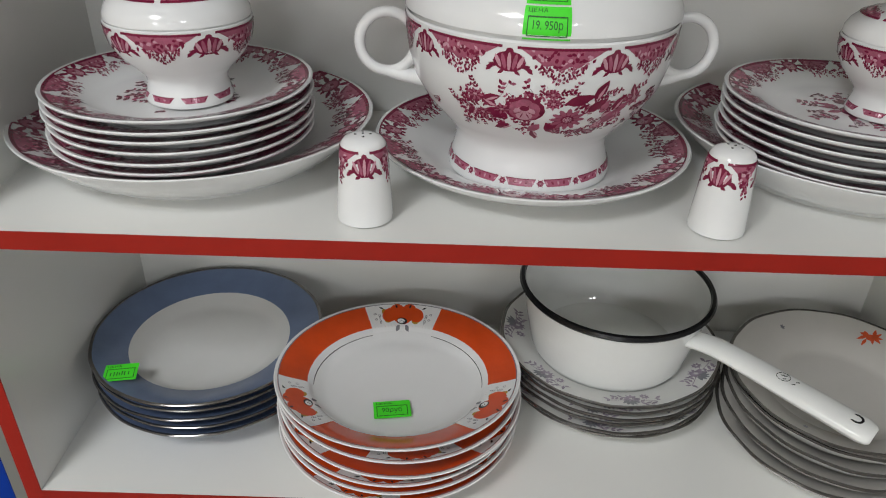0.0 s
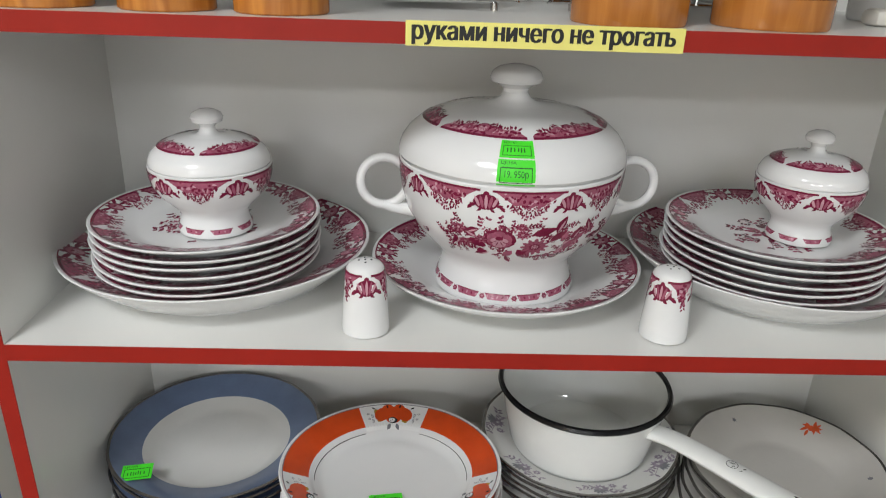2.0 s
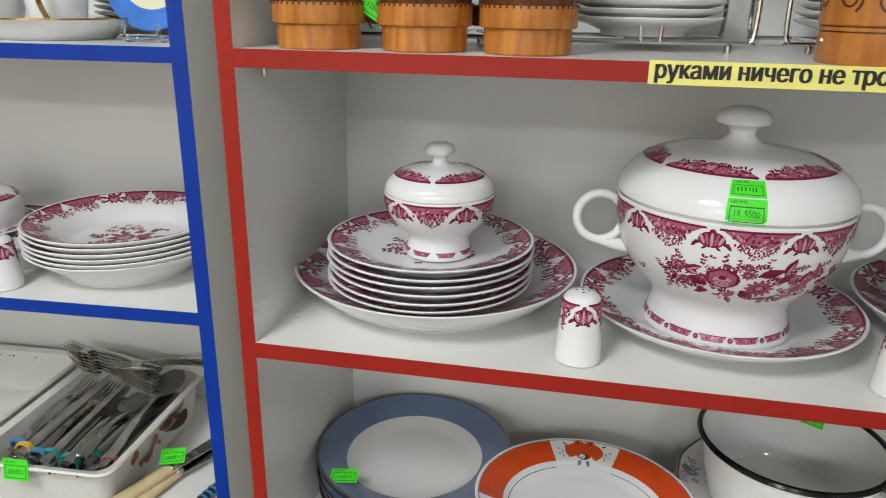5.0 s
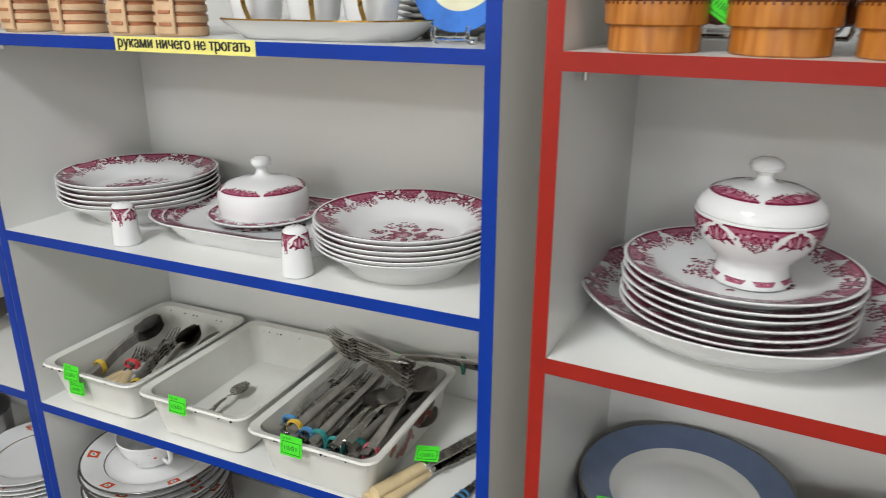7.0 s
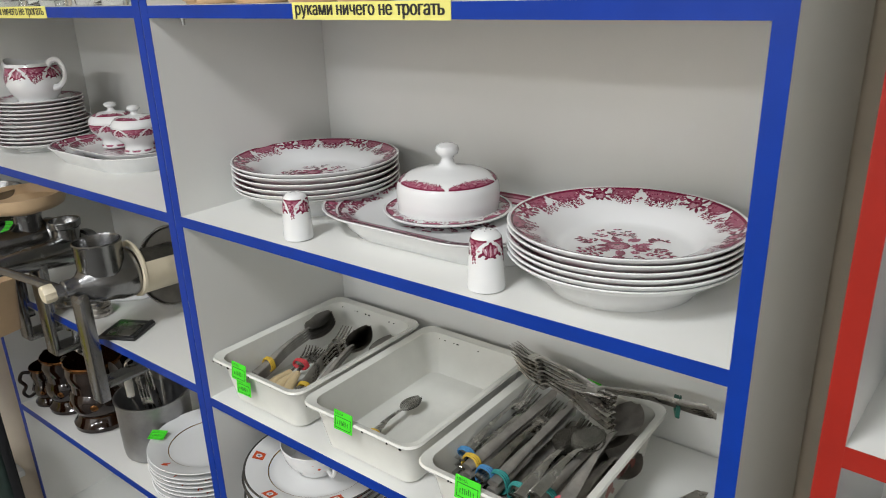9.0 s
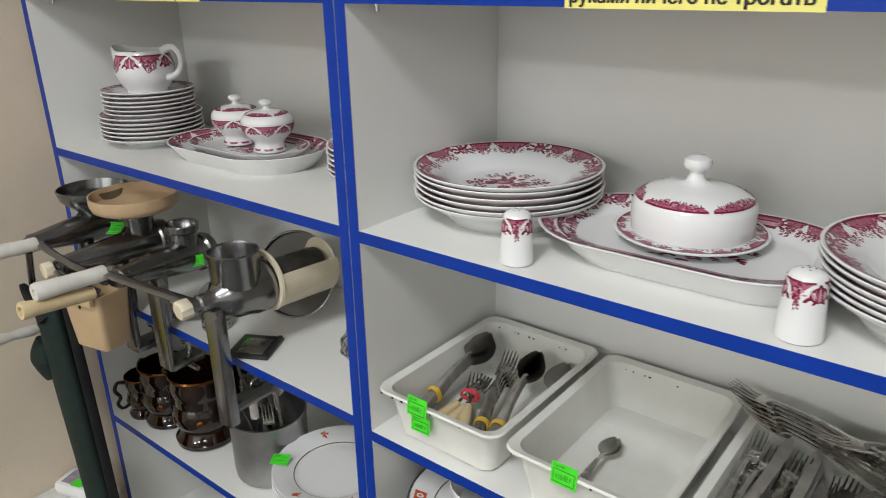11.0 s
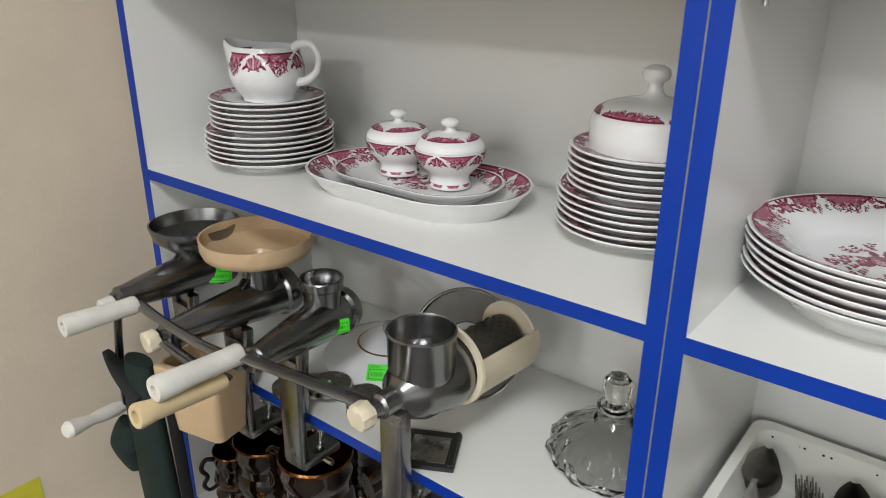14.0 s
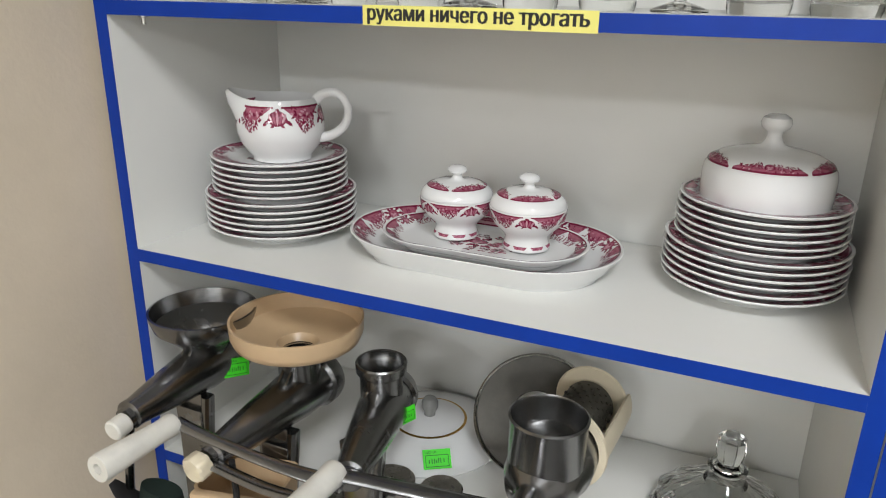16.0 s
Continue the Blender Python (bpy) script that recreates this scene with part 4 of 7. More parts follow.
def orange_plate(m, full, label):
    t = thing("soup_plate", label, "plate", "orange-banded plates", m=m)
    prof = plate_profile(0.138, 0.036, 0.08, 0.66, 0.1, 0, 1, 0, 0.0028)
    part("body", lathe(prof, 96), [M_PORC, M_ORANGE], t)
    sk = Skin(face_line(prof))
    sh = []
    ar = 2 * math.pi * 0.138
    for i in range(3):
        u = ar * (i / 3 + 0.5)
        for k in range(18):
            a, c = u - 0.052 + 0.104 * k / 18, u - 0.052 + 0.104 * (k + 1) / 18
            e = 0.0
            for q in range(8):
                g0, g1 = -0.041 * q / 8, -0.041 * (q + 1) / 8
                sh.append(([(a, g0), (c, g0), (c, g1), (a, g1)], 0, 1))
        for du, dv, ra, rb, q in ((-0.0185, -0.017, 0.0135, 0.0105, 0.5), (0.0185, -0.017, 0.0135, 0.0105, -0.5), (-0.0085, -0.0085, 0.0095, 0.0075, 0), (0.0085, -0.0085, 0.0095, 0.0075, 0), (0, -0.02, 0.015, 0.0125, 0)):
            sh.append(ell(u + du, dv, ra, rb, q, 2, 3, 14))
        for du, dv, q in ((-0.0245, -0.0215, 0.9), (-0.02, -0.027, 0.2), (0.0265, -0.013, 1.2), (0.0225, -0.025, -0.3)):
            sh.append(ell(u + du, dv, 0.006, 0.0042, q, 3, 2, 10))
        sh += [ell(u + 0.001, -0.0275, 0.0085, 0.0052, 0.1, 4, 5, 12), ell(u + 0.0025, -0.0272, 0.006, 0.0036, 0.1, 0, 6, 10)]
        for du in (-0.0015, 0.0015, 0.0045):
            sh.append(ell(u + du, -0.0275 + 0.0008 * math.sin(du * 900), 0.0009, 0.0009, 0, 4, 7, 6))
        for du, q in ((-0.005, -2.2), (0.005, -0.9)):
            sh.append(leaf(u + du, -0.0335, 0.0105, 0.0034, q, 5, 4))
        for du, q in ((-0.0085, 1.9), (0.0085, 1.2), (-0.0265, 2.6), (0.028, 0.5)):
            sh.append(leaf(u + du, -0.0075, 0.0065, 0.0013, q, 4, 5))
        for s in (-1, 1):
            for k in range(6):
                sh.append(ell(u + s * (0.037 + 0.004 * math.cos(k * 2.1)), -0.014 - 0.0028 * k, 0.0023, 0.0017, k, 5, 3, 7))
                sh.append(ell(u + s * (0.037 + 0.004 * math.cos(k * 2.1)), -0.014 - 0.0028 * k, 0.0013, 0.0009, k, 0, 4, 6))
        n = 22
        for k in range(n):
            a, c = u + 0.054 + (ar / 3 - 0.108) * k / n, u + 0.054 + (ar / 3 - 0.108) * (k + 1) / n
            sh.append(([(a, -0.043), (c, -0.043), (c, -0.0438), (a, -0.0438)], 4, 1))
    n = 72
    for k in range(n):
        a, c = ar * k / n, ar * (k + 1) / n
        sh.append(([(a, 0.0), (c, 0.0), (c, -0.0012), (a, -0.0012)], 5, 2))
    print_part(print_bm(sk, sh, 0.138, 0.0, -1), t, [M_PORC, M_ORANGE, M_ORANGE, M_OCHRE, M_INK, M_GREYINK], "orange poppies with black and ochre details", "poppy_print")
    bs = [(p[0], p[1]) for p in prof[4:8]]
    sk2 = Skin(bs)
    sh = []
    rng = random.Random(4)
    n = 40
    for k in range(n):
        a, c = ar * k / n, ar * (k + 1) / n
        if (k // 5) % 2 == 0:
            sh.append(([(a, 0), (c, 0), (c, -0.012), (a, -0.012)], 1, 0))
        elif rng.random() < 0.5:
            sh.append(ell(a, -0.006, 0.004, 0.003, rng.random() * 3, rng.choice([4, 1, 4]), 1, 8))
    print_part(print_bm(sk2, sh, 0.138, sk2.len[-1] - 0.001), t, [M_PORC, M_ORANGE, M_ORANGE, M_OCHRE, M_INK, M_GREYINK], "orange and black marks under the rim", "rim_print")
    return t


o = orange_plate(pose(0.488, 0.008, ZRL + 0.0652, -3.4, 0, -2), True, "orange-banded white soup plate with poppy print, top of a stack")
for k in range(5):
    copy_thing(o, pose(0.488 + 0.002 * (k % 2), 0.009 + 0.0012 * (k % 3), ZRL + 0.0002 + 0.013 * k, -0.6 * k, 0, 40 + 67 * k))
flat_tag("price_label", pose(0.483, -0.052, ZRL + 0.0815, -92, 0, 5), 0.04, 0.026, words="90руб")

u = rim_plate("dinner_plate", 0.136, 0.03, 0.085, "white porcelain plate with grey edge and lilac flowers, stacked", pose(0.753, 0.1, ZRL + 0.0475 + 0.0002), "lilac-flowered plates", [M_PORC_G, M_SILVER, M_PORC_G, M_PORC_G], 0.66, 0.009, 14)
sk = Skin(face_line(plate_profile(0.136, 0.03, 0.085, 0.66)))
rng = random.Random(12)
sh = []
for i in range(7):
    uu = 2 * math.pi * 0.136 * i / 7
    sh += daisy(uu, -0.018, 0.011, 9) + daisy(uu + 0.02, -0.022, 0.007, 8) + sprig(rng, uu, -0.018, 0.3, 0.032, 5) + sprig(rng, uu, -0.018, 2.9, 0.03, 5)
    for k in range(5):
        sh.append(leaf(uu - 0.004, -0.014, 0.014, 0.0028, 0.6 + k * 0.45, 3, 2))
print_part(print_bm(sk, sh, 0.136, 0, -1), u, [M_LILAC, M_LILAC, M_PORC_G, M_GREYINK], "faded lilac flowers")
stack(u, 6, 0.0095, 0.754, 0.101, ZRL + 0.0002, 0.003, 6)


def saucepan(x, y, z):
    t = thing("saucepan", "white enamel saucepan with black rim and long handle", "saucepan", m=pose(x, y, z, 0, 0, -48.5) @ Matrix.Diagonal((1.03, 1.03, 1.02, 1)))
    p = [(0, 0.0), (0.083, 0.0), (0.09, 0.004), (0.094, 0.012), (0.103, 0.055), (0.109, 0.09), (0.1105, 0.094), (0.108, 0.0945), (0.1015, 0.055), (0.0925, 0.014), (0.086, 0.006), (0, 0.004)]
    part("pan", lathe(p, 80), M_ENAMEL, t)
    rim = bmesh.new()
    join(rim, lathe([(0.1085, 0.0915), (0.1125, 0.0918), (0.1142, 0.0945), (0.1125, 0.098), (0.1085, 0.0985), (0.1068, 0.0955), (0.1085, 0.0915)], 80))
    part("rim", rim, M_BLACK_ENAMEL, t, "rolled black enamel rim")
    h = tube([(0.1, 0, 0.07), (0.13, 0, 0.075), (0.17, 0, 0.074), (0.23, 0, 0.07), (0.285, 0, 0.066), (0.297, 0, 0.065)], [0.016, 0.0155, 0.0165, 0.018, 0.0185, 0.012], 16, 6, flat=0.5)
    hp = part("handle", h, M_ENAMEL, t)
    part("hanging_hole", moved(lathe([(0.0045, 0), (0.0045, 0.001), (0.0068, 0.001), (0.0068, 0)], 20), pose(0.278, 0, 0.0745)), M_INK, hp, "dark hanging hole")
    mark = bmesh.new()
    for a in range(10):
        join(mark, moved(box(-0.0016, 0.0016, -0.0003, 0.0003, 0, 0.0004), pose(0.205 + 0.0065 * math.cos(a * 0.63), 0.0065 * math.sin(a * 0.63), 0.0806, 0, 0, 90 + a * 36)))
    for q in ((0.203, 0.002), (0.207, -0.002), (0.206, 0.003), (0.217, -0.004), (0.219, 0.002)):
        join(mark, moved(box(-0.0018, 0.0018, -0.0004, 0.0004, 0, 0.0004), pose(q[0], q[1], 0.0803, 0, 0, 40)))
    part("maker_mark", mark, M_INK, hp, "small black stamped mark")
    ch = bmesh.new()
    rr = random.Random(8)
    for k in range(9):
        a = 4.3 + 0.09 * k
        join(ch, cyl(0.0012 + 0.0006 * rr.random(), 0.0006, 7, 0, pose(0.083 * math.cos(a), 0.083 * math.sin(a), 0.0062)))
    part("chipped_spot", ch, M_INK, t, "small chips in the enamel")
    return t


saucepan(0.752, 0.1, ZRL + 0.0475 + 0.0105)
flat_tag("price_label", pose(0.8, 0.17, ZRL + 0.135, -8, 0, -35), 0.03, 0.022)
u = rim_plate("soup_plate", 0.125, 0.042, 0.085, "white soup plate with worn silver edge and orange flowers, stacked", pose(1.01, 0.012, ZRL + 0.044 + 0.0002, 2, -2, 0), "silver-edged soup plates", [M_PORC_W, M_SILVER, M_PORC_W, M_PORC_W], 0.62, 0.012, 12, 0.1)
sk = Skin(face_line(plate_profile(0.125, 0.042, 0.085, 0.62, 0.1)))
sh = []
for i in range(6):
    uu = 2 * math.pi * 0.125 * i / 6 + 0.03
    if i % 2:
        sh += daisy(uu, -0.02, 0.004, 6)
        sh = [(p, 3 if k >= len(sh) - 14 else s, l) for k, (p, s, l) in enumerate(sh)]
    else:
        for k in range(9):
            sh.append(leaf(uu + rng.uniform(-1, 1) * 0.004, -0.018 + rng.uniform(-1, 1) * 0.004, rng.uniform(0.01, 0.019), 0.0026, k * 0.7, 0, k % 3))
        sh.append(ell(uu, -0.018, 0.006, 0.005, 0, 1, 3, 9))
print_part(print_bm(sk, sh, 0.125, 0, -1), u, [M_REDPRINT, M_REDPRINT, M_PORC_W, M_GREYINK], "small orange flower sprays")
for k in range(4):
    rim_plate("soup_plate", 0.125, 0.042, 0.085, "white soup plate with worn silver edge, stacked under others", pose(1.01 - 0.0045 * (4 - k), 0.013 - 0.0065 * (4 - k), ZRL + 0.0002 + 0.011 * k, 1.5, -1, 50 * k), "silver-edged soup plates", [M_PORC_W, M_SILVER, M_PORC_W, M_PORC_G], 0.62, 0.012, 12, 0.1)

# blue unit, right bay, middle shelf
u = printed_plate("soup_plate", 0.135, 0.04, 0.085, "white porcelain soup plate with crimson floral rim, stacked", "plate", 41, pose(-0.72, 0.178, ZM + 0.04 + 0.0002, 0, 0, 10), "crimson soup plates", 0.6, 0.1)
stack(u, 6, 0.0082, -0.72, 0.178, ZM + 0.0002, 0.003, 8)
u = printed_plate("soup_plate", 0.134, 0.044, 0.085, "white porcelain soup plate with crimson floral rim, stacked", "plate", 42, pose(-0.166, 0.137, ZM + 0.0345 + 0.0002, 0, 0, 40), "crimson soup plates", 0.6, 0.1)
stack(u, 6, 0.0069, -0.167, 0.137, ZM + 0.0002, 0.003, 9)
printed_plate("oval_dish", 0.115, 0.034, 0.088, "deep oblong white porcelain dish with crimson rim", "dish", 43, pose(-0.435, 0.165, ZM + 0.0002), "oblong dishes", 0.62, 0.0, stretch=0.068, count=8, band=0.03)
printed_plate("oval_dish", 0.119, 0.026, 0.072, "shallow oblong white porcelain dish with crimson rim", "dish", 44, pose(-0.447, 0.16, ZM + 0.0125), "oblong dishes", 0.64, 0.0, stretch=0.072, count=8, band=0.032)
printed_plate("saucer", 0.092, 0.014, 0.055, "white porcelain saucer with crimson rim under a butter dome", "saucer", 45, pose(-0.452, 0.178, ZM + 0.0228), "", 0.7, band=0.014)
butter_dome(-0.452, 0.18, ZM + 0.0328, "white porcelain butter dome with crimson shoulder band on a saucer", 0.91)
shaker(-0.611, 0.035, ZM + 0.0002, -30, 0.9)
shaker(-0.288, 0.035, ZM + 0.0002, -70, 0.95)


# enamel trays of cutlery on the shelf below
def rounded_rect(x0, x1, y0, y1, r, n=6):
    out = []
    for cx, cy, a0 in ((x1 - r, y1 - r, 0), (x0 + r, y1 - r, 90), (x0 + r, y0 + r, 180), (x1 - r, y0 + r, 270)):
        for i in range(n + 1):
            a = radians(a0 + 90 * i / n)
            out.append((cx + r * math.cos(a), cy + r * math.sin(a)))
    return out


def tray(x0, x1, y0, y1, z, h, label, seed):
    t = thing("enamel_tray", label, "tray", "enamel trays", m=pose((x0 + x1) / 2, (y0 + y1) / 2, z))
    w, d = (x1 - x0) / 2, (y1 - y0) / 2
    levels = [(0.03, 0.0, 0.018), (0.024, 0.004, 0.02), (0.016, h * 0.6, 0.022), (0.012, h - 0.008, 0.024), (0.002, h - 0.006, 0.022), (0.0, h - 0.002, 0.023), (0.002, h + 0.001, 0.022), (0.013, h - 0.003, 0.023), (0.018, h * 0.6, 0.02), (0.027, 0.008, 0.018), (0.034, 0.004, 0.015)]
    bm = bmesh.new()
    rings = [[bm.verts.new((x, y, zz)) for x, y in rounded_rect(-w + i, w - i, -d + i, d - i, max(r, 0.004))] for i, zz, r in levels]
    for a, c in zip(rings, rings[1:]):
        for k in range(len(a)):
            bm.faces.new((a[k], a[(k + 1) % len(a)], c[(k + 1) % len(a)], c[k]))
    bm.faces.new(rings[0][::-1])
    bm.faces.new(rings[-1])
    part("body", bm, M_TRAY, t)
    rr = random.Random(seed)
    chips = bmesh.new()
    for k in range(7):
        px = rr.uniform(-w * 0.9, w * 0.9)
        join(chips, moved(cyl(rr.uniform(0.001, 0.0022), 0.0006, 7), pose(px, -d + 0.0003, h - 0.0035, 90)))
        join(chips, moved(cyl(rr.uniform(0.0008, 0.0018), 0.0006, 7), pose(rr.uniform(-w, w) * 0.8, d - 0.0165, h - 0.012, 90)))
    part("chipped_spot", chips, M_INK, t, "small dark chips in the enamel")["kind"] = "stuff"
    return t


ZB = 0.80
tray(-0.838, -0.617, 0.0, 0.31, ZB + 0.0003, 0.083, "ivory enamel tray holding a few spoons and forks", 1)
tray(-0.606, -0.384, -0.004, 0.31, ZB + 0.0003, 0.083, "ivory enamel tray holding one teaspoon", 2)
tray(-0.372, -0.145, -0.018, 0.295, ZB + 0.0003, 0.083, "ivory enamel tray piled with bundled cutlery", 3)
tr = bmesh.new()
rr = random.Random(13)
for k in range(16):
    join(tr, moved(cyl(rr.uniform(0.004, 0.009), 0.0005, 9), pose(-0.1585, 0.06 + 0.009 * k, ZB + 0.03 + rr.uniform(0, 0.032), 90, 0, 90) ))
solid("tray_transfer", tr, M_MAROON, "faded maroon flower transfer on the tray side", "decoration")
flat_tag("price_label", pose(-0.752, -0.003, ZB + 0.068, -8, 0, 0), 0.036, 0.03)
flat_tag("price_label", pose(-0.749, 0.0015, ZB + 0.04, -4, 0, 2), 0.034, 0.026)
flat_tag("price_label", pose(-0.51, -0.007, ZB + 0.068, -8, 0, 0), 0.036, 0.03)
flat_tag("price_label", pose(-0.282, -0.021, ZB + 0.064, -8, 0, 0), 0.038, 0.032)


def spoon_bm(L=0.2, bw=0.021, bl=0.065):
    """A spoon along x, its bowl at the far end."""
    bm = bmesh.new()
    n, m = 10, 6
    g = []
    for i in range(n + 1):
        f = i / n
        x = L - bl + bl * f
        w = bw * math.sin(math.pi * min(0.98, max(0.03, 0.06 + 0.9 * f ** 0.85))) ** 0.7
        row = []
        for j in range(m + 1):
            q = -1 + 2 * j / m
            z = 0.008 - 0.008 * (1 - q * q) * math.sin(math.pi * (0.1 + 0.8 * f))
            row.append(bm.verts.new((x, w * q, z)))
        g.append(row)
    for i in range(n):
        for j in range(m):
            bm.faces.new((g[i][j], g[i + 1][j], g[i + 1][j + 1], g[i][j + 1]))
    bmesh.ops.solidify(bm, geom=bm.faces[:], thickness=0.0012)
    join(bm, tube([(0, 0, 0.006), (0.03, 0, 0.007), (L * 0.4, 0, 0.012), (L - bl - 0.005, 0, 0.01), (L - bl + 0.008, 0, 0.006)], [0.0085, 0.008, 0.0045, 0.003, 0.004], 8, 5, flat=0.25))
    return bm


def fork_bm(L=0.2):
    bm = tube([(0, 0, 0.006), (0.03, 0, 0.007), (L * 0.4, 0, 0.012), (L * 0.66, 0, 0.01), (L * 0.72, 0, 0.006)], [0.0085, 0.008, 0.0045, 0.0035, 0.0095], 8, 5, flat=0.25)
    join(bm, moved(box(-0.012, 0.014, -0.0115, 0.0115, -0.0008, 0.0008, 0.0006), pose(L * 0.73, 0, 0.004)))
    for k in range(4):
        y = -0.0095 + 0.0063 * k
        join(bm, tube([(L * 0.75, y, 0.004), (L * 0.85, y, 0.003), (L, y, 0.009)], [0.0021, 0.0018, 0.0009], 6, 4, flat=0.7))
    return bm


def knife_bm(L=0.22):
    bm = tube([(0, 0, 0.005), (0.04, 0, 0.005), (L * 0.42, 0, 0.005)], [0.0085, 0.009, 0.0065], 10, 5, flat=0.55)
    out = [(L * 0.42, -0.007), (L * 0.6, -0.0085), (L * 0.92, -0.009), (L, -0.002), (L * 0.97, 0.006), (L * 0.42, 0.006)]
    return join(bm, rounded_prism(out, 0.0042, 0.0058))


SPOON, FORK, KNIFE = (link_mesh(n, b, q) for n, b, q in (("spoon", spoon_bm(), M_DULLSTEEL), ("fork", fork_bm(), M_DARKSTEEL), ("knife", knife_bm(), M_DULLSTEEL)))
SPOON_S, FORK_S = link_mesh("spoon", spoon_bm(), M_STEEL), link_mesh("fork", fork_bm(), M_STEEL)
TEASPOON = link_mesh("spoon", spoon_bm(0.14, 0.0155, 0.045), M_STEEL)
LABELS = {"spoon": "tarnished steel table spoon lying in a tray", "fork": "tarnished steel table fork lying in a tray", "knife": "tarnished steel table knife lying in a tray"}


def cutlery(me, m, group="loose cutlery", label=""):
    ob = new(me.name.split(".")[0], me)
    ob.matrix_basis = m
    k = me.name.split(".")[0]
    return tagged(ob, label or LABELS[k], k, group)


def rubber_band(x, y, z, rz, colour, w=0.011, h=0.012, ry=0.0):
    bm = bmesh.new()
    for k in range(3):
        join(bm, moved(tube([(0, -w, 0), (0, -w * 0.7, h * 0.6), (0, 0, h * 0.75), (0, w * 0.7, h * 0.6), (0, w, 0), (0, w * 0.7, -h * 0.3), (0, 0, -h * 0.4), (0, -w * 0.7, -h * 0.3)], 0.0016, 6, 4, True), pose(0.0026 * k, 0, 0.0004 * k, 0, 0, 4 * k)))
    solid("rubber_band", bm, M_BAND[colour], colour + " rubber band round a bundle of cutlery", "rubber band", pose(x, y, z, 0, ry, rz), "rubber bands")


# tray one: a bundle of spoons, short-handled forks, two spoons
for k in range(5):
    cutlery(SPOON, pose(-0.798, 0.062, ZB + 0.012 + 0.0045 * k, 0, -12, 90 + k * 0.6), "bundled spoons")
rubber_band(-0.798, 0.09, ZB + 0.036, 90, "yellow", 0.012, 0.02)
for k in range(3):
    cutlery(SPOON, pose(-0.668 - 0.001 * k, 0.068, ZB + 0.012 + 0.005 * k, 0, -13, 101), "bundled spoons")
rubber_band(-0.672, 0.088, ZB + 0.03, 101, "yellow", 0.012, 0.016)
cutlery(SPOON, pose(-0.642, 0.08, ZB + 0.011, 0, -12, 96), "bundled spoons")
for k in range(4):
    cutlery(FORK, pose(-0.694, 0.062 + 0.002 * k, ZB + 0.011 + 0.005 * k, 0, -7, 105 + 1.5 * k), "bundled forks")
rubber_band(-0.699, 0.083, ZB + 0.026, 106, "yellow", 0.011, 0.016)
for k, (x, y, a) in enumerate(((-0.775, 0.058, 84), (-0.75, 0.052, 90), (-0.718, 0.058, 116))):
    f = thing("fork", "small fork with cream plastic handle in a tray", "fork", "cream-handled forks", m=pose(x, y, ZB + 0.014 + 0.004 * k, 0, -9, a))
    part("handle", tube([(0, 0, 0), (0.03, 0, 0.001), (0.06, 0, 0.0)], [0.0085, 0.0095, 0.006], 10, 5, flat=0.7), M_BONE, f, "cream plastic handle")
    fb = tube([(0.058, 0, 0), (0.08, 0, 0.003), (0.098, 0, 0.002)], [0.0035, 0.003, 0.008], 8, 4, flat=0.3)
    for j in range(4):
        join(fb, tube([(0.098, -0.009 + 0.006 * j, 0.002), (0.115, -0.009 + 0.006 * j, 0.001), (0.132, -0.009 + 0.006 * j, 0.006)], [0.002, 0.0018, 0.0009], 6, 4))
    part("prongs", fb, M_DARKSTEEL, f, "tarnished steel prongs")
rubber_band(-0.752, 0.124, ZB + 0.036, 96, "red", 0.015, 0.014)
# tray two: a teaspoon on a scrap of green paper
cutlery(TEASPOON, pose(-0.524, 0.045, ZB + 0.009, 0, -3, 91), "teaspoons", "steel teaspoon lying in an empty tray")
rubber_band(-0.524, 0.066, ZB + 0.016, 91, "yellow", 0.0085, 0.008)
# tray three: piled bundles
rr = random.Random(17)
SERVING = link_mesh("spoon", spoon_bm(0.225, 0.027, 0.08), M_DULLSTEEL)
DESSERT = link_mesh("spoon", spoon_bm(0.155, 0.021, 0.058), M_STEEL)
BUNDLES = ((-0.345, 0.03, FORK_S, "blue"), (-0.33, 0.022, KNIFE, "yellow"), (-0.3, 0.012, FORK, "blue"), (-0.28, 0.014, KNIFE, "teal"), (-0.247, 0.008, FORK, "teal"), (-0.213, 0.02, KNIFE, "teal"), (-0.188, 0.016, SPOON, "pink"))
for j, (x, y, kind, colour) in enumerate(BUNDLES):
    for k in range(5):
        cutlery(kind, pose(x + rr.uniform(-0.004, 0.004) + 0.003 * (k % 2), y + 0.005 * k, ZB + 0.016 + 0.009 * k, rr.uniform(-14, 14), -4, 88 + rr.uniform(-4, 4)), "piled cutlery")
    rubber_band(x + 0.001, y + 0.03, ZB + 0.048, 88, colour, 0.014, 0.026)
for k in range(7):
    cutlery(FORK_S if k % 3 == 0 else FORK, pose(-0.185 - 0.004 * k, 0.178 + 0.009 * k, ZB + 0.085 + 0.003 * k, rr.uniform(-8, 8), -2, 158 + 1.5 * k), "piled cutlery")
for k in range(5):
    cutlery(FORK_S if k == 4 else FORK, pose(-0.082 - 0.002 * k, 0.288 - 0.006 * k, ZB + 0.09 + 0.006 * k, 0, -2, 195 + k), "piled cutlery")
rubber_band(-0.127, 0.269, ZB + 0.102, 197, "darkgreen", 0.019, 0.02)
for k in range(2):
    cutlery(DESSERT, pose(-0.226 + 0.016 * k, 0.012 + 0.008 * k, ZB + 0.072 + 0.006 * k, 6, -4, 90 - 4 * k), "piled cutlery", "bright steel dessert spoon lying on piled cutlery")
cutlery(SERVING, pose(-0.178, 0.035, ZB + 0.069, 0, -5, 92), "piled cutlery", "large dull steel serving spoon lying on piled cutlery")
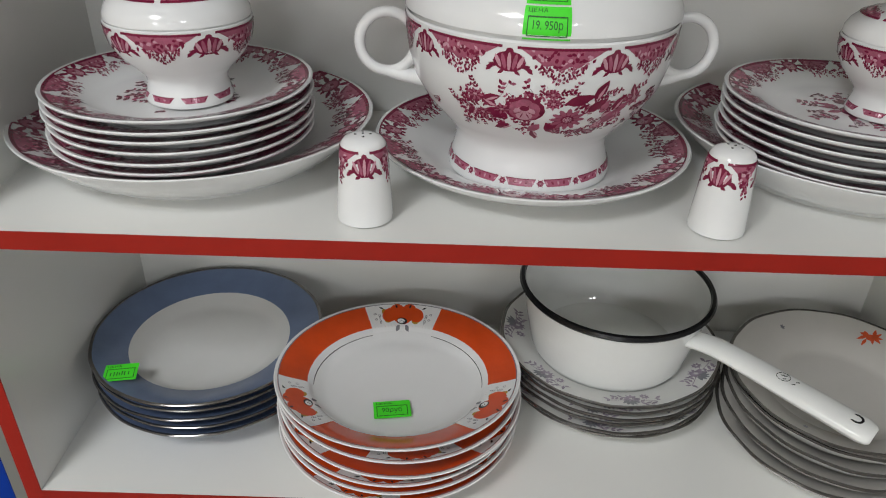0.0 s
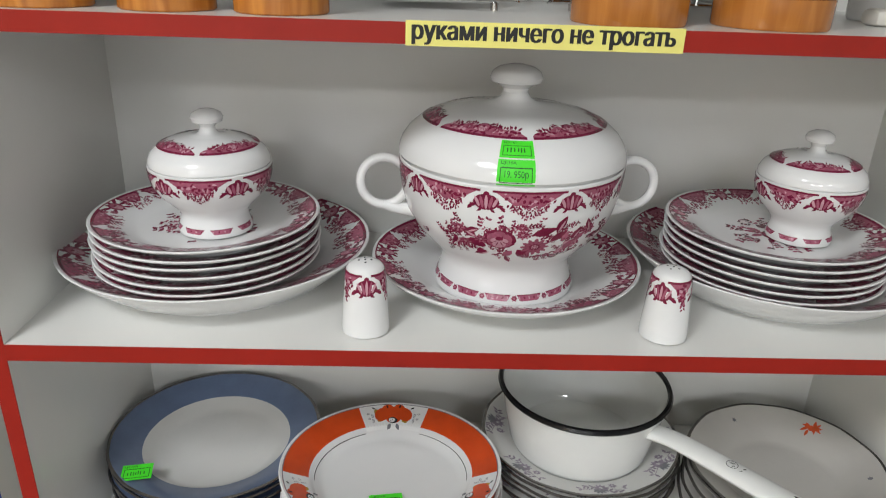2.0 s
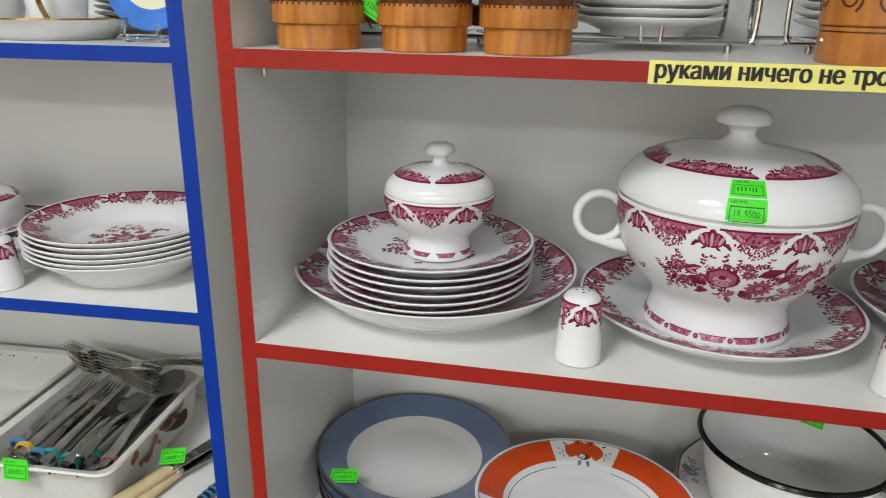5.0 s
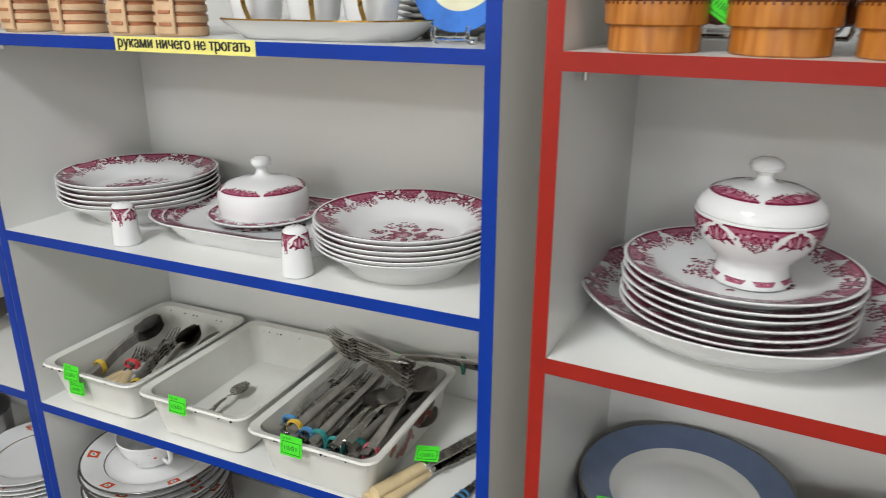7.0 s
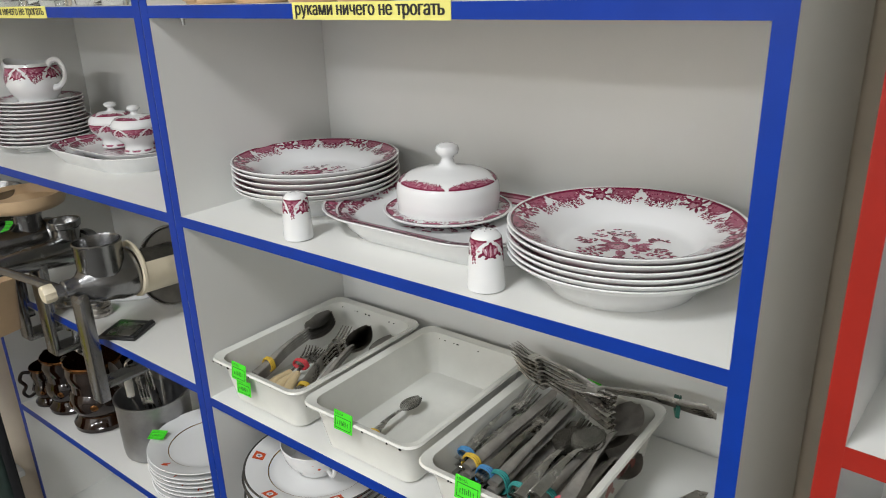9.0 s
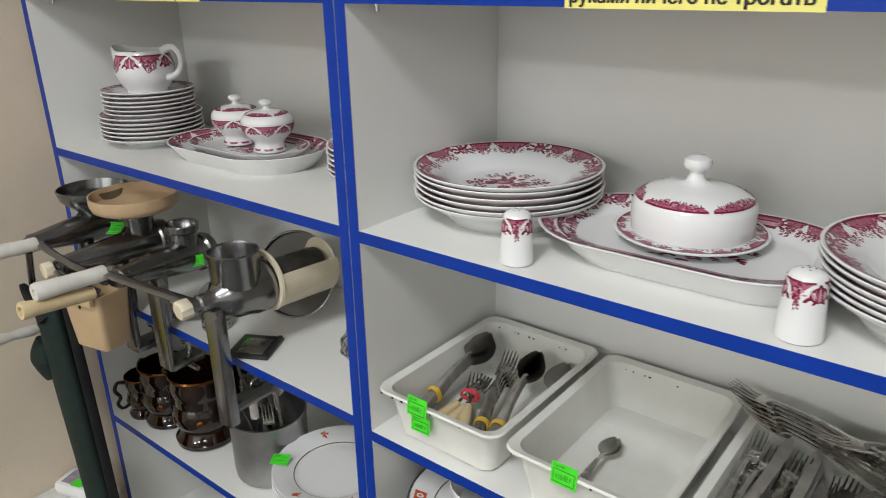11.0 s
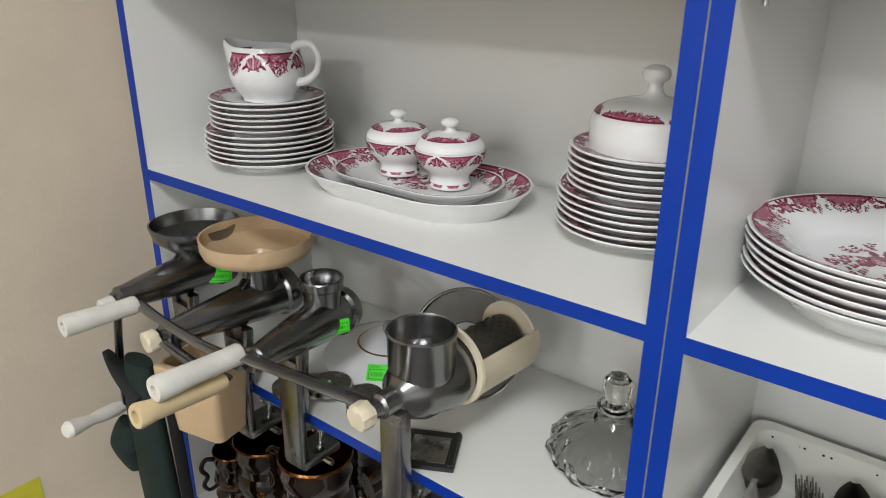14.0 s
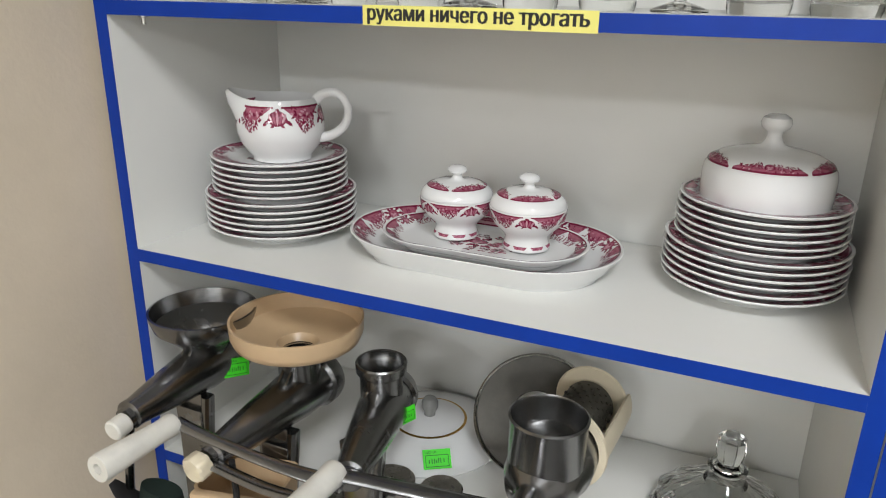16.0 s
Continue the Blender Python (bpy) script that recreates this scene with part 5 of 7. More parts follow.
flat_tag("price_label", pose(-0.262, 0.262, ZB + 0.083, -40, 0, -8), 0.03, 0.02)
# knives lying beside the trays
for k in range(3):
    kn = thing("table_knife", "table knife with cream bone handle beside the tray", "knife", "bone-handled knives", m=pose(-0.168 + 0.012 * k, -0.002 + 0.004 * k, ZB + 0.011 + 0.013 * (k % 2), 0, 0, 62 + 5 * k))
    part("handle", tube([(0, 0, 0), (0.04, 0, 0), (0.092, 0, 0)], [0.0115, 0.0115, 0.0095], 12, 5, flat=0.8), M_BONE, kn, "cream bone handle")
    part("ferrule", moved(cyl(0.009, 0.012, 14, 0.001), pose(0.092, 0, 0, 0, 90, 0)), M_STEEL, kn, "steel ferrule")
    part("blade", rounded_prism([(0.102, -0.009), (0.16, -0.011), (0.215, -0.0105), (0.235, -0.002), (0.225, 0.01), (0.102, 0.009)], -0.001, 0.001), M_DARKSTEEL, kn, "tarnished steel blade")
flat_tag("price_label", pose(-0.112, 0.083, ZB + 0.0385, -72, 0, 18), 0.036, 0.028)
bk = thing("table_knife", "table knife with blue striped handle", "knife", m=pose(-0.064, 0.0, ZB + 0.0075, 0, 0, 76))
part("handle", tube([(0, 0, 0), (0.04, 0, 0), (0.095, 0, 0)], [0.008, 0.0085, 0.0065], 12, 5, flat=0.7), M_BLACKP, bk, "black plastic handle")
for q in range(5):
    part("handle_band", moved(cyl(0.0088, 0.004, 14), pose(0.03 + 0.011 * q, 0, 0, 0, 90, 0) @ Matrix.Diagonal((0.72, 1, 1, 1))), M_BAND["blue"], bk, "blue handle band")
part("blade", rounded_prism([(0.094, -0.006), (0.16, -0.009), (0.205, -0.008), (0.215, 0.0), (0.2, 0.007), (0.094, 0.006)], -0.0008, 0.0008), M_DARKSTEEL, bk, "tarnished steel blade")

# blue unit, left bay, middle shelf
u = printed_plate("side_plate", 0.106, 0.022, 0.065, "white porcelain side plate with crimson rim, lower part of a stack", "plate", 51, pose(-1.628, 0.158, ZM + 0.0445 + 0.0002), "stacked side plates", 0.66, band=0.022)
stack(u, 6, 0.0089, -1.628, 0.158, ZM + 0.0002, 0.0015, 10)
u = printed_plate("saucer", 0.095, 0.019, 0.06, "white porcelain saucer with crimson rim in a stack", "saucer", 52, pose(-1.63, 0.16, ZM + 0.0545 + 0.0435), "stacked saucers", 0.68, band=0.02)
stack(u, 6, 0.0087, -1.63, 0.16, ZM + 0.0545, 0.0015, 11)


def cream_jug(x, y, z, turn):
    t = thing("cream_jug", "white porcelain gravy jug with crimson floral band on saucers", "jug", m=pose(x, y, z, 0, 0, turn) @ Matrix.Diagonal((1.08, 1.08, 1.1, 1)))
    o = [(0.034, 0.0), (0.0375, 0.0015), (0.0375, 0.004), (0.0385, 0.007), (0.045, 0.014), (0.0515, 0.024), (0.0555, 0.037), (0.0555, 0.05), (0.0515, 0.064), (0.049, 0.074)]
    bm = lathe([(0, 0.003)] + o + [(0.0468, 0.0785), (0.047, 0.07), (0.05, 0.05), (0.036, 0.022), (0, 0.016)], 64)
    for v in bm.verts:
        if v.co.z > 0.05:
            f = (v.co.z - 0.05) / 0.03
            k = max(0.0, -v.co.x / 0.05) ** 6
            v.co.x -= 0.03 * f * k
            v.co.z += 0.013 * f * k
    part("body", bm, M_PORC, t)
    sk = Skin(o)
    rng = random.Random(31)
    ref = 0.05
    sh = border(rng, 2 * math.pi * ref * 0.84, 4, -0.002, 0.027, 0.5)
    print_part(print_bm(sk, sh, ref, sk.len[-1], 1, -math.pi / 2 + 0.25, 0.0004), t)
    part("handle", tube([(0.043, 0, 0.07), (0.055, 0, 0.082), (0.075, 0, 0.084), (0.088, 0, 0.068), (0.084, 0, 0.046), (0.066, 0, 0.032), (0.043, 0, 0.028)], [0.005, 0.0042, 0.0038, 0.0038, 0.0038, 0.0042, 0.005], 12, 6, flat=1.4), M_PORC, t)
    return t


cream_jug(-1.622, 0.156, ZM + 0.0545 + 0.0435 + 0.0098, 18)
printed_plate("oval_dish", 0.108, 0.034, 0.082, "oblong white porcelain dish with crimson rim holding sugar bowls", "dish", 53, pose(-1.325, 0.175, ZM + 0.0002, 0, 0, 0), "oblong dishes", 0.7, 0.0, stretch=0.075, count=6, band=0.028)
printed_plate("oval_dish", 0.078, 0.022, 0.05, "small oblong white porcelain dish with crimson rim holding sugar bowls", "dish", 54, pose(-1.325, 0.178, ZM + 0.0112, 0, 0, 0), "oblong dishes", 0.72, 0.0, stretch=0.062, count=5, band=0.02)
sugar_bowl(-1.369, 0.19, ZM + 0.0222, 0.79, 10, 0.9)
sugar_bowl(-1.268, 0.185, ZM + 0.0222, 0.8, -20, 0.9)
u = printed_plate("side_plate", 0.104, 0.022, 0.065, "white porcelain side plate with crimson rim, lower part of a stack", "plate", 55, pose(-0.998, 0.224, ZM + 0.0445 + 0.0002), "stacked side plates", 0.66, band=0.022)
stack(u, 6, 0.0089, -0.998, 0.224, ZM + 0.0002, 0.0015, 12)
u = printed_plate("saucer", 0.095, 0.019, 0.06, "white porcelain saucer with crimson rim in a stack", "saucer", 56, pose(-0.996, 0.226, ZM + 0.0545 + 0.0435), "stacked saucers", 0.68, band=0.02)
stack(u, 6, 0.0087, -0.997, 0.226, ZM + 0.0545, 0.0015, 13)
butter_dome(-0.997, 0.226, ZM + 0.0545 + 0.0435 + 0.0098, "white porcelain butter dome with crimson shoulder band on stacked saucers", 0.9, 1.1)

# blue unit, left bay, grinders and kitchen ware on the shelf below
ZG = 0.812


def clamp_leg(t, x, y, ztop, turn=0):
    """The fork-shaped foot of a grinder with its clamp and screw under the shelf."""
    bm = moved(rounded_prism([(-0.03, 0.0), (0.03, 0.0), (0.024, -0.06), (0.02, -0.11), (-0.02, -0.11), (-0.024, -0.06)], -0.006, 0.006, 0.003), pose(x, y, ztop, 90, 0, turn))
    for s in (-1, 1):
        join(bm, tube([(x + s * 0.024, y - 0.006, ztop), (x + s * 0.02, y - 0.008, ztop - 0.06), (x + s * 0.016, y - 0.008, ztop - 0.18)], [0.007, 0.006, 0.006], 8, 4))
    join(bm, box(x - 0.024, x + 0.024, y - 0.014, y + 0.06, ZG - 0.085, ZG - 0.07, 0.003))
    join(bm, box(x - 0.022, x + 0.022, y - 0.016, y - 0.002, ZG - 0.085, ztop - 0.02, 0.004))
    part("clamp_leg", bm, M_ALU, t, "cast aluminium clamp leg")
    sc = moved(cyl(0.006, 0.06, 12, 0.001), pose(x, y + 0.04, ZG - 0.1))
    join(sc, moved(cyl(0.014, 0.005, 16, 0.001), pose(x, y + 0.04, ZG - 0.045)))
    join(sc, tube([(x - 0.025, y + 0.04, ZG - 0.1), (x + 0.025, y + 0.04, ZG - 0.1)], 0.005, 8, 3))
    part("clamp_screw", sc, M_STEEL, t, "steel clamp screw")


def grinder(label, hop, front, bowl, crank_to=None, handle_len=0.1, handle_mat=None, nut=None, top="bowl", drop=0.0):
    """A hand meat grinder. hop: the middle of the hopper's mouth; front: the crank end of its barrel; bowl: the hopper's radius."""
    t = thing("meat_grinder", label, "meat grinder", "hand meat grinders")
    hx, hy, hz = hop
    fx, fy, fz = front
    back = Vector((hx + (hx - fx) * 0.25, hy + 0.055, fz - drop))
    axis = Vector(front) - back
    L = axis.length
    prof = [(0, 0), (0.03, 0), (0.037, 0.004), (0.039, 0.012), (0.039, 0.026), (0.0345, 0.03), (0.0335, 0.07), (0.0265, L * 0.62), (0.0215, L * 0.8), (0.0185, L * 0.9), (0.0185, L * 0.96), (0.014, L * 0.97), (0.0125, L), (0, L)]
    part("barrel", moved(lathe(prof, 40), along(back, front)), M_ALU, t)
    nz = fz + 0.02 - drop
    if top == "bowl":
        hp = [(0.026, nz - 0.02), (0.027, nz), (0.03, hz - 0.055), (0.045, hz - 0.04), (bowl - 0.006, hz - 0.022), (bowl - 0.001, hz - 0.006), (bowl, hz), (bowl - 0.003, hz + 0.0005), (bowl - 0.008, hz - 0.02), (0.04, hz - 0.037), (0.024, hz - 0.052), (0.021, nz)]
        part("hopper", moved(lathe(hp, 48), pose(hx, hy, 0)), M_ALU, t)
    elif top == "funnel":
        part("neck", moved(lathe([(0.026, nz - 0.03), (0.027, nz), (0.029, hz - 0.055), (0.0305, hz - 0.052), (0.0305, hz - 0.046), (0.026, hz - 0.046), (0.024, nz)], 40), pose(hx, hy, 0)), M_ALU, t)
        fp = [(0.024, hz - 0.05), (0.027, hz - 0.05), (0.029, hz - 0.04), (bowl - 0.014, hz - 0.033), (bowl - 0.005, hz - 0.028), (bowl - 0.001, hz - 0.018), (bowl, hz), (bowl - 0.003, hz), (bowl - 0.006, hz - 0.022), (bowl - 0.016, hz - 0.029), (0.028, hz - 0.036), (0.022, hz - 0.046)]
        part("funnel", moved(lathe(fp, 64), pose(hx, hy, 0)), M_BEIGE, t, "wide beige plastic loading dish")
    else:
        part("hopper", moved(lathe([(0.028, nz - 0.03), (0.028, nz), (0.0285, hz - 0.018), (0.033, hz - 0.014), (0.034, hz - 0.002), (0.0325, hz), (0.03, hz - 0.001), (0.029, hz - 0.012), (0.0245, hz - 0.018), (0.024, nz - 0.01)], 40), pose(hx, hy, 0)), M_ALU, t)
    for s in (-1, 1):
        rib = moved(rounded_prism([(0, 0), (0.03, 0.0), (0.002, 0.026)], -0.002, 0.002, 0.0008), Matrix.Translation((hx + s * 0.006, hy - 0.024, nz - 0.002)) @ pose(0, 0, 0, 90, 0, -90))
        part("rib", rib, M_ALU, t)
    clamp_leg(t, (hx + fx) / 2 * 0.6 + hx * 0.4, -0.012, fz - 0.028)
    if crank_to:
        c = Vector(crank_to)
        f = Vector(front)
        d = (c - f)
        arm = tube([f + Vector((0, -0.008, 0)), f + d * 0.33 + Vector((0, -0.012, 0)), f + d * 0.7 + Vector((0, -0.008, 0)), c], [0.0125, 0.009, 0.008, 0.0095], 10, 5, flat=0.55)
        cr = part("crank", arm, M_ALU, t, "cast aluminium crank arm")
        hd = lathe([(0, 0), (0.0125, 0), (0.0135, 0.003), (0.0125, 0.02), (0.0135, handle_len * 0.5), (0.0155, handle_len - 0.006), (0.0145, handle_len), (0.006, handle_len), (0.0055, handle_len - 0.012), (0, handle_len - 0.012)], 24)
        part("handle", moved(hd, along(c + Vector((0, -0.004, 0)), c + Vector((-0.004, -handle_len, 0.004)))), handle_mat or M_WHITEP, cr, "turned plastic crank handle")
    if nut:
        bm = lathe([(0, 0), (0.0155, 0), (0.0165, 0.003), (0.0165, 0.016), (0.0145, 0.0185), (0, 0.0185)], 28)
        for i, v in enumerate(bm.verts):
            if math.hypot(v.co.x, v.co.y) > 0.014 and int(round(math.degrees(math.atan2(v.co.y, v.co.x)) / (360 / 28))) % 2:
                v.co.x *= 0.9
                v.co.y *= 0.9
        part("thumb_nut", moved(bm, along(nut, Vector(nut) + Vector((-0.1, -1, -0.1)))), M_IVORYP, t, "ribbed ivory plastic nut")
    return t


g1 = grinder("polished aluminium hand meat grinder with bowl hopper clamped to the shelf", (-1.668, 0.02, 1.053), (-1.662, -0.135, 0.97), 0.072, top="bowl")
part("end_knob", moved(cyl(0.013, 0.022, 16, 0.002), along((-1.656, -0.137, 0.969), (-1.657, -0.2, 0.964))), M_WHITEP, g1, "worn white end knob")
g2 = grinder("aluminium hand meat grinder with beige loading dish clamped to the shelf", (-1.525, 0.035, 1.062), (-1.533, -0.14, 0.954), 0.087, top="funnel", nut=(-1.534, -0.143, 0.9535))
g3 = grinder("aluminium hand meat grinder with small round hopper clamped to the shelf", (-1.417, 0.064, 1.01), (-1.362, -0.115, 0.964), 0.033, crank_to=(-1.567, -0.145, 0.998), handle_len=0.1, top="cup", drop=0.03)
flat_tag("price_label", pose(-1.628, 0.03, 0.952, -12, 8, 62), 0.036, 0.026)
flat_tag("price_label", pose(-1.378, 0.062, 0.928, -6, 0, 68), 0.03, 0.022)

# the grater with its drum
gx, gy, gz = -1.178, 0.014, 0.954
g4 = thing("drum_grater", "aluminium hand grater with cream plastic drum shroud clamped to the shelf", "grater")
bm = moved(lathe([(0.03, gz - 0.005), (0.041, gz + 0.004), (0.0435, gz + 0.012), (0.044, gz + 0.066), (0.0455, gz + 0.068), (0.043, gz + 0.07), (0.0415, gz + 0.066), (0.04, gz + 0.012), (0.028, gz - 0.002)], 56), pose(gx, gy, 0))
part("hopper", bm, M_ALU, g4)
part("barrel", moved(lathe([(0, 0), (0.048, 0), (0.05, 0.006), (0.05, 0.03), (0.046, 0.045), (0.044, 0.07), (0.034, 0.092), (0.02, 0.104), (0.0165, 0.112), (0.0165, 0.132), (0.012, 0.135), (0.01, 0.15), (0, 0.15)], 48), along((gx, gy + 0.055, gz - 0.012), (gx - 0.004, gy - 0.135, gz - 0.004))), M_ALU, g4)
dr = along((gx + 0.002, gy + 0.056, gz - 0.008), (gx + 0.012, gy + 0.21, gz - 0.012)) @ Matrix.Diagonal((1, 1, 0.82, 1))
part("shroud_ring", moved(lathe([(0.048, 0), (0.057, 0.0), (0.058, 0.006), (0.054, 0.011), (0.047, 0.009), (0.048, 0)], 48), dr), M_IVORYP, g4, "cream plastic collar")
drum = lathe([(0, 0.004), (0.034, 0.004), (0.0335, 0.07), (0.033, 0.145), (0.028, 0.146), (0, 0.146)], 48)
for k in range(11):
    for j in range(16):
        a = j / 16 * 6.283 + (k % 2) * 0.2
        join(drum, moved(cyl(0.0022, 0.0022, 6), pose(0, 0, 0.018 + 0.0115 * k) @ along((0.0325 * math.cos(a), 0.0325 * math.sin(a), 0), (math.cos(a), math.sin(a), 0))))
part("drum", moved(drum, dr), M_DARKTIN, g4, "dark perforated steel drum")
part("drum_end", moved(lathe([(0, 0.146), (0.0245, 0.146), (0.026, 0.15), (0.022, 0.153), (0, 0.153)], 32), dr), M_BONE, g4, "tan drum end cap")
sh_bm = bmesh.new()
n = 22
for z0, z1, ro, ri in ((0.004, 0.16, 0.055, 0.0515),):
    vs = []
    for zz in (z0, z1):
        for r in (ro, ri):
            vs.append([sh_bm.verts.new((r * math.cos(2.7 + 2.7 * i / n), r * math.sin(2.7 + 2.7 * i / n), zz)) for i in range(n + 1)])
    for a, c in ((0, 2), (1, 3), (0, 1), (2, 3)):
        for i in range(n):
            sh_bm.faces.new((vs[a][i], vs[a][i + 1], vs[c][i + 1], vs[c][i]))
    for i in (0, n):
        sh_bm.faces.new((vs[0][i], vs[1][i], vs[3][i], vs[2][i]))
part("shroud", moved(sh_bm, dr), M_IVORYP, g4, "cream plastic drum shroud")
part("shroud_end", moved(lathe([(0.02, 0.155), (0.048, 0.155), (0.05, 0.158), (0.048, 0.161), (0.02, 0.161), (0.02, 0.155)], 40), dr), M_IVORYP, g4, "cream plastic end plate")
part("leg", box(gx - 0.018, gx + 0.018, -0.05, -0.026, ZG - 0.115, gz - 0.02, 0.005), M_ALU, g4, "flat aluminium leg")
part("clamp", box(gx - 0.016, gx + 0.016, -0.028, 0.06, ZG - 0.09, ZG - 0.072, 0.004), M_ALU, g4, "clamp jaw under the shelf")
nutb = lathe([(0, 0), (0.0165, 0), (0.0178, 0.003), (0.0178, 0.018), (0.0155, 0.021), (0, 0.021)], 28)
for v in nutb.verts:
    if math.hypot(v.co.x, v.co.y) > 0.015 and int(round(math.degrees(math.atan2(v.co.y, v.co.x)) / (360 / 28))) % 2:
        v.co.x *= 0.9
        v.co.y *= 0.9
part("thumb_nut", moved(nutb, along((gx - 0.004, gy - 0.094, gz - 0.005), (gx - 0.02, gy - 0.3, gz - 0.02))), M_IVORYP, g4, "ribbed ivory plastic nut")
c0, c1 = Vector((gx - 0.004, gy - 0.085, gz - 0.002)), Vector((-1.37, -0.126, 0.979))
cr = part("crank", tube([c0, c0.lerp(c1, 0.4), c0.lerp(c1, 0.8), c1], [0.0135, 0.0115, 0.0105, 0.0115], 10, 5, flat=0.45), M_ALU, g4, "aluminium crank arm")
part("handle", moved(lathe([(0, 0), (0.0135, 0), (0.0148, 0.003), (0.0138, 0.02), (0.0145, 0.07), (0.0165, 0.114), (0.015, 0.12), (0.006, 0.12), (0.0055, 0.108), (0, 0.108)], 24), along(c1 + Vector((0, 0.004, 0)), c1 + Vector((-0.002, -0.12, 0.004)))), M_WHITEP, cr, "turned white crank handle")

# a spare crank and the juicer part hanging below
ck = thing("spare_crank", "steel crank arm with cream handle hanging by the grinders", "crank")
part("arm", tube([(-1.53, -0.14, 0.952), (-1.45, -0.143, 0.945), (-1.376, -0.14, 0.947)], 0.009, 10, 5, flat=0.5), M_ALU, ck)
part("handle", moved(lathe([(0, 0), (0.011, 0), (0.0125, 0.02), (0.0135, 0.1), (0.016, 0.118), (0.0145, 0.122), (0.008, 0.122), (0.0075, 0.105), (0, 0.105)], 24), along((-1.376, -0.146, 0.947), (-1.374, -0.261, 0.958))), M_BONE, ck, "cream turned handle")
dk = thing("hanging_crank", "cast crank arm with grey-white handle hanging from a grinder", "crank")
part("arm", tube([(-1.655, -0.135, 0.955), (-1.662, -0.14, 0.88), (-1.665, -0.142, 0.79)], 0.0095, 10, 5, flat=0.55), M_ALU, dk)
part("handle", moved(lathe([(0, 0), (0.0085, 0), (0.0115, 0.02), (0.0105, 0.045), (0.0085, 0.06), (0.0125, 0.09), (0.0135, 0.1), (0.01, 0.105), (0, 0.106)], 24), along((-1.668, -0.145, 0.786), (-1.646, -0.245, 0.803))), M_WHITEP, dk, "grey-white turned handle")
jb = thing("plastic_hopper", "beige plastic hopper box hanging below the grinders", "hopper box")
bm = bmesh.new()
r0 = rounded_rect(-0.055, 0.055, -0.04, 0.04, 0.012)
r1 = rounded_rect(-0.046, 0.046, -0.032, 0.032, 0.012)
lv = [[bm.verts.new((x, y, 0.12)) for x, y in r0], [bm.verts.new((x, y, 0.0)) for x, y in r1], [bm.verts.new((x * 0.93, y * 0.92, 0.12)) for x, y in r0], [bm.verts.new((x * 0.93, y * 0.92, 0.004)) for x, y in r1]]
for a, c in ((0, 1), (0, 2), (2, 3)):
    for k in range(len(r0)):
        bm.faces.new((lv[a][k], lv[a][(k + 1) % len(r0)], lv[c][(k + 1) % len(r0)], lv[c][k]))
bm.faces.new(lv[1]); bm.faces.new(lv[3])
part("box", moved(bm, pose(-1.53, -0.078, 0.772, 0, 0, 12)), M_BEIGE, jb)
part("strap", tube([(-1.505, -0.13, 0.955), (-1.51, -0.122, 0.9), (-1.525, -0.112, 0.86)], 0.004, 8, 4), M_BLACKCLOTH, jb, "black cord")
part("lip", moved(box(-0.05, 0.05, -0.052, -0.04, 0.105, 0.123, 0.003), pose(-1.53, -0.078, 0.772, 0, 0, 12)), M_BEIGE, jb)

# the dark green case
gc = thing("cloth_case", "long dark green cloth case hanging from a grinder", "case")
pts = [(-1.615, -0.135, 0.885), (-1.618, -0.137, 0.8), (-1.615, -0.135, 0.66), (-1.608, -0.133, 0.5), (-1.6, -0.13, 0.32), (-1.597, -0.13, 0.1), (-1.595, -0.13, 0.002)]
part("body", tube(pts, [0.03, 0.042, 0.045, 0.043, 0.045, 0.047, 0.045], 20, 6, flat=0.5, up=Vector((0, 1, 0))), M_GREENCLOTH, gc)
part("pocket", tube([(-1.652, -0.15, 0.765), (-1.664, -0.156, 0.72), (-1.652, -0.15, 0.675)], [0.018, 0.032, 0.016], 16, 6, flat=0.6, up=Vector((0, 1, 0))), M_GREENCLOTH, gc, "bulging side pocket")
part("flap", tube([(-1.675, -0.155, 0.888), (-1.645, -0.15, 0.862), (-1.6, -0.14, 0.83)], [0.006, 0.018, 0.03], 12, 6, flat=0.35), M_BLACKCLOTH, gc, "folded black flap")
part("strap", tube([(-1.57, -0.12, 0.86), (-1.562, -0.118, 0.6), (-1.556, -0.115, 0.2)], 0.012, 8, 5, flat=0.3), M_BLACKCLOTH, gc, "black webbing edge")

# things standing behind the grinders
dc = thing("tin_ring", "grey tin ring mould leaning on the back board", "ring mould", m=pose(-1.243, 0.2, ZG + 0.0855, 68, 0, 20))
part("ring", lathe([(0.034, 0.0), (0.085, 0.0), (0.087, 0.002), (0.087, 0.008), (0.085, 0.009), (0.084, 0.0025), (0.036, 0.0025), (0.034, 0.0)], 72), M_DARKTIN, dc)
part("rolled_rim", lathe([(0.086, 0.0075), (0.0885, 0.008), (0.089, 0.0105), (0.087, 0.012), (0.0852, 0.0105), (0.086, 0.0075)], 72), M_STEEL, dc, "bright rolled rim")
wl = thing("pot_lid", "wide white porcelain lid with gold line and grey knob", "lid", m=pose(-1.415, 0.212, ZG + 0.0003))
part("lid", lathe([(0.105, 0.003), (0.112, 0.0), (0.1165, 0.001), (0.1175, 0.004), (0.108, 0.011), (0.085, 0.02), (0.058, 0.0275, 1), (0.054, 0.0282, 0), (0.024, 0.0325), (0, 0.0335)], 72), [M_PORC, M_GOLD], wl)
part("knob", lathe([(0.009, 0.032), (0.008, 0.037), (0.0125, 0.046), (0.013, 0.055), (0.009, 0.062), (0, 0.065)], 28), M_GREYGLAZE, wl, "grey glazed knob")
flat_tag("price_label", pose(-1.358, 0.118, ZG + 0.013, -50, 0, 32), 0.04, 0.028)
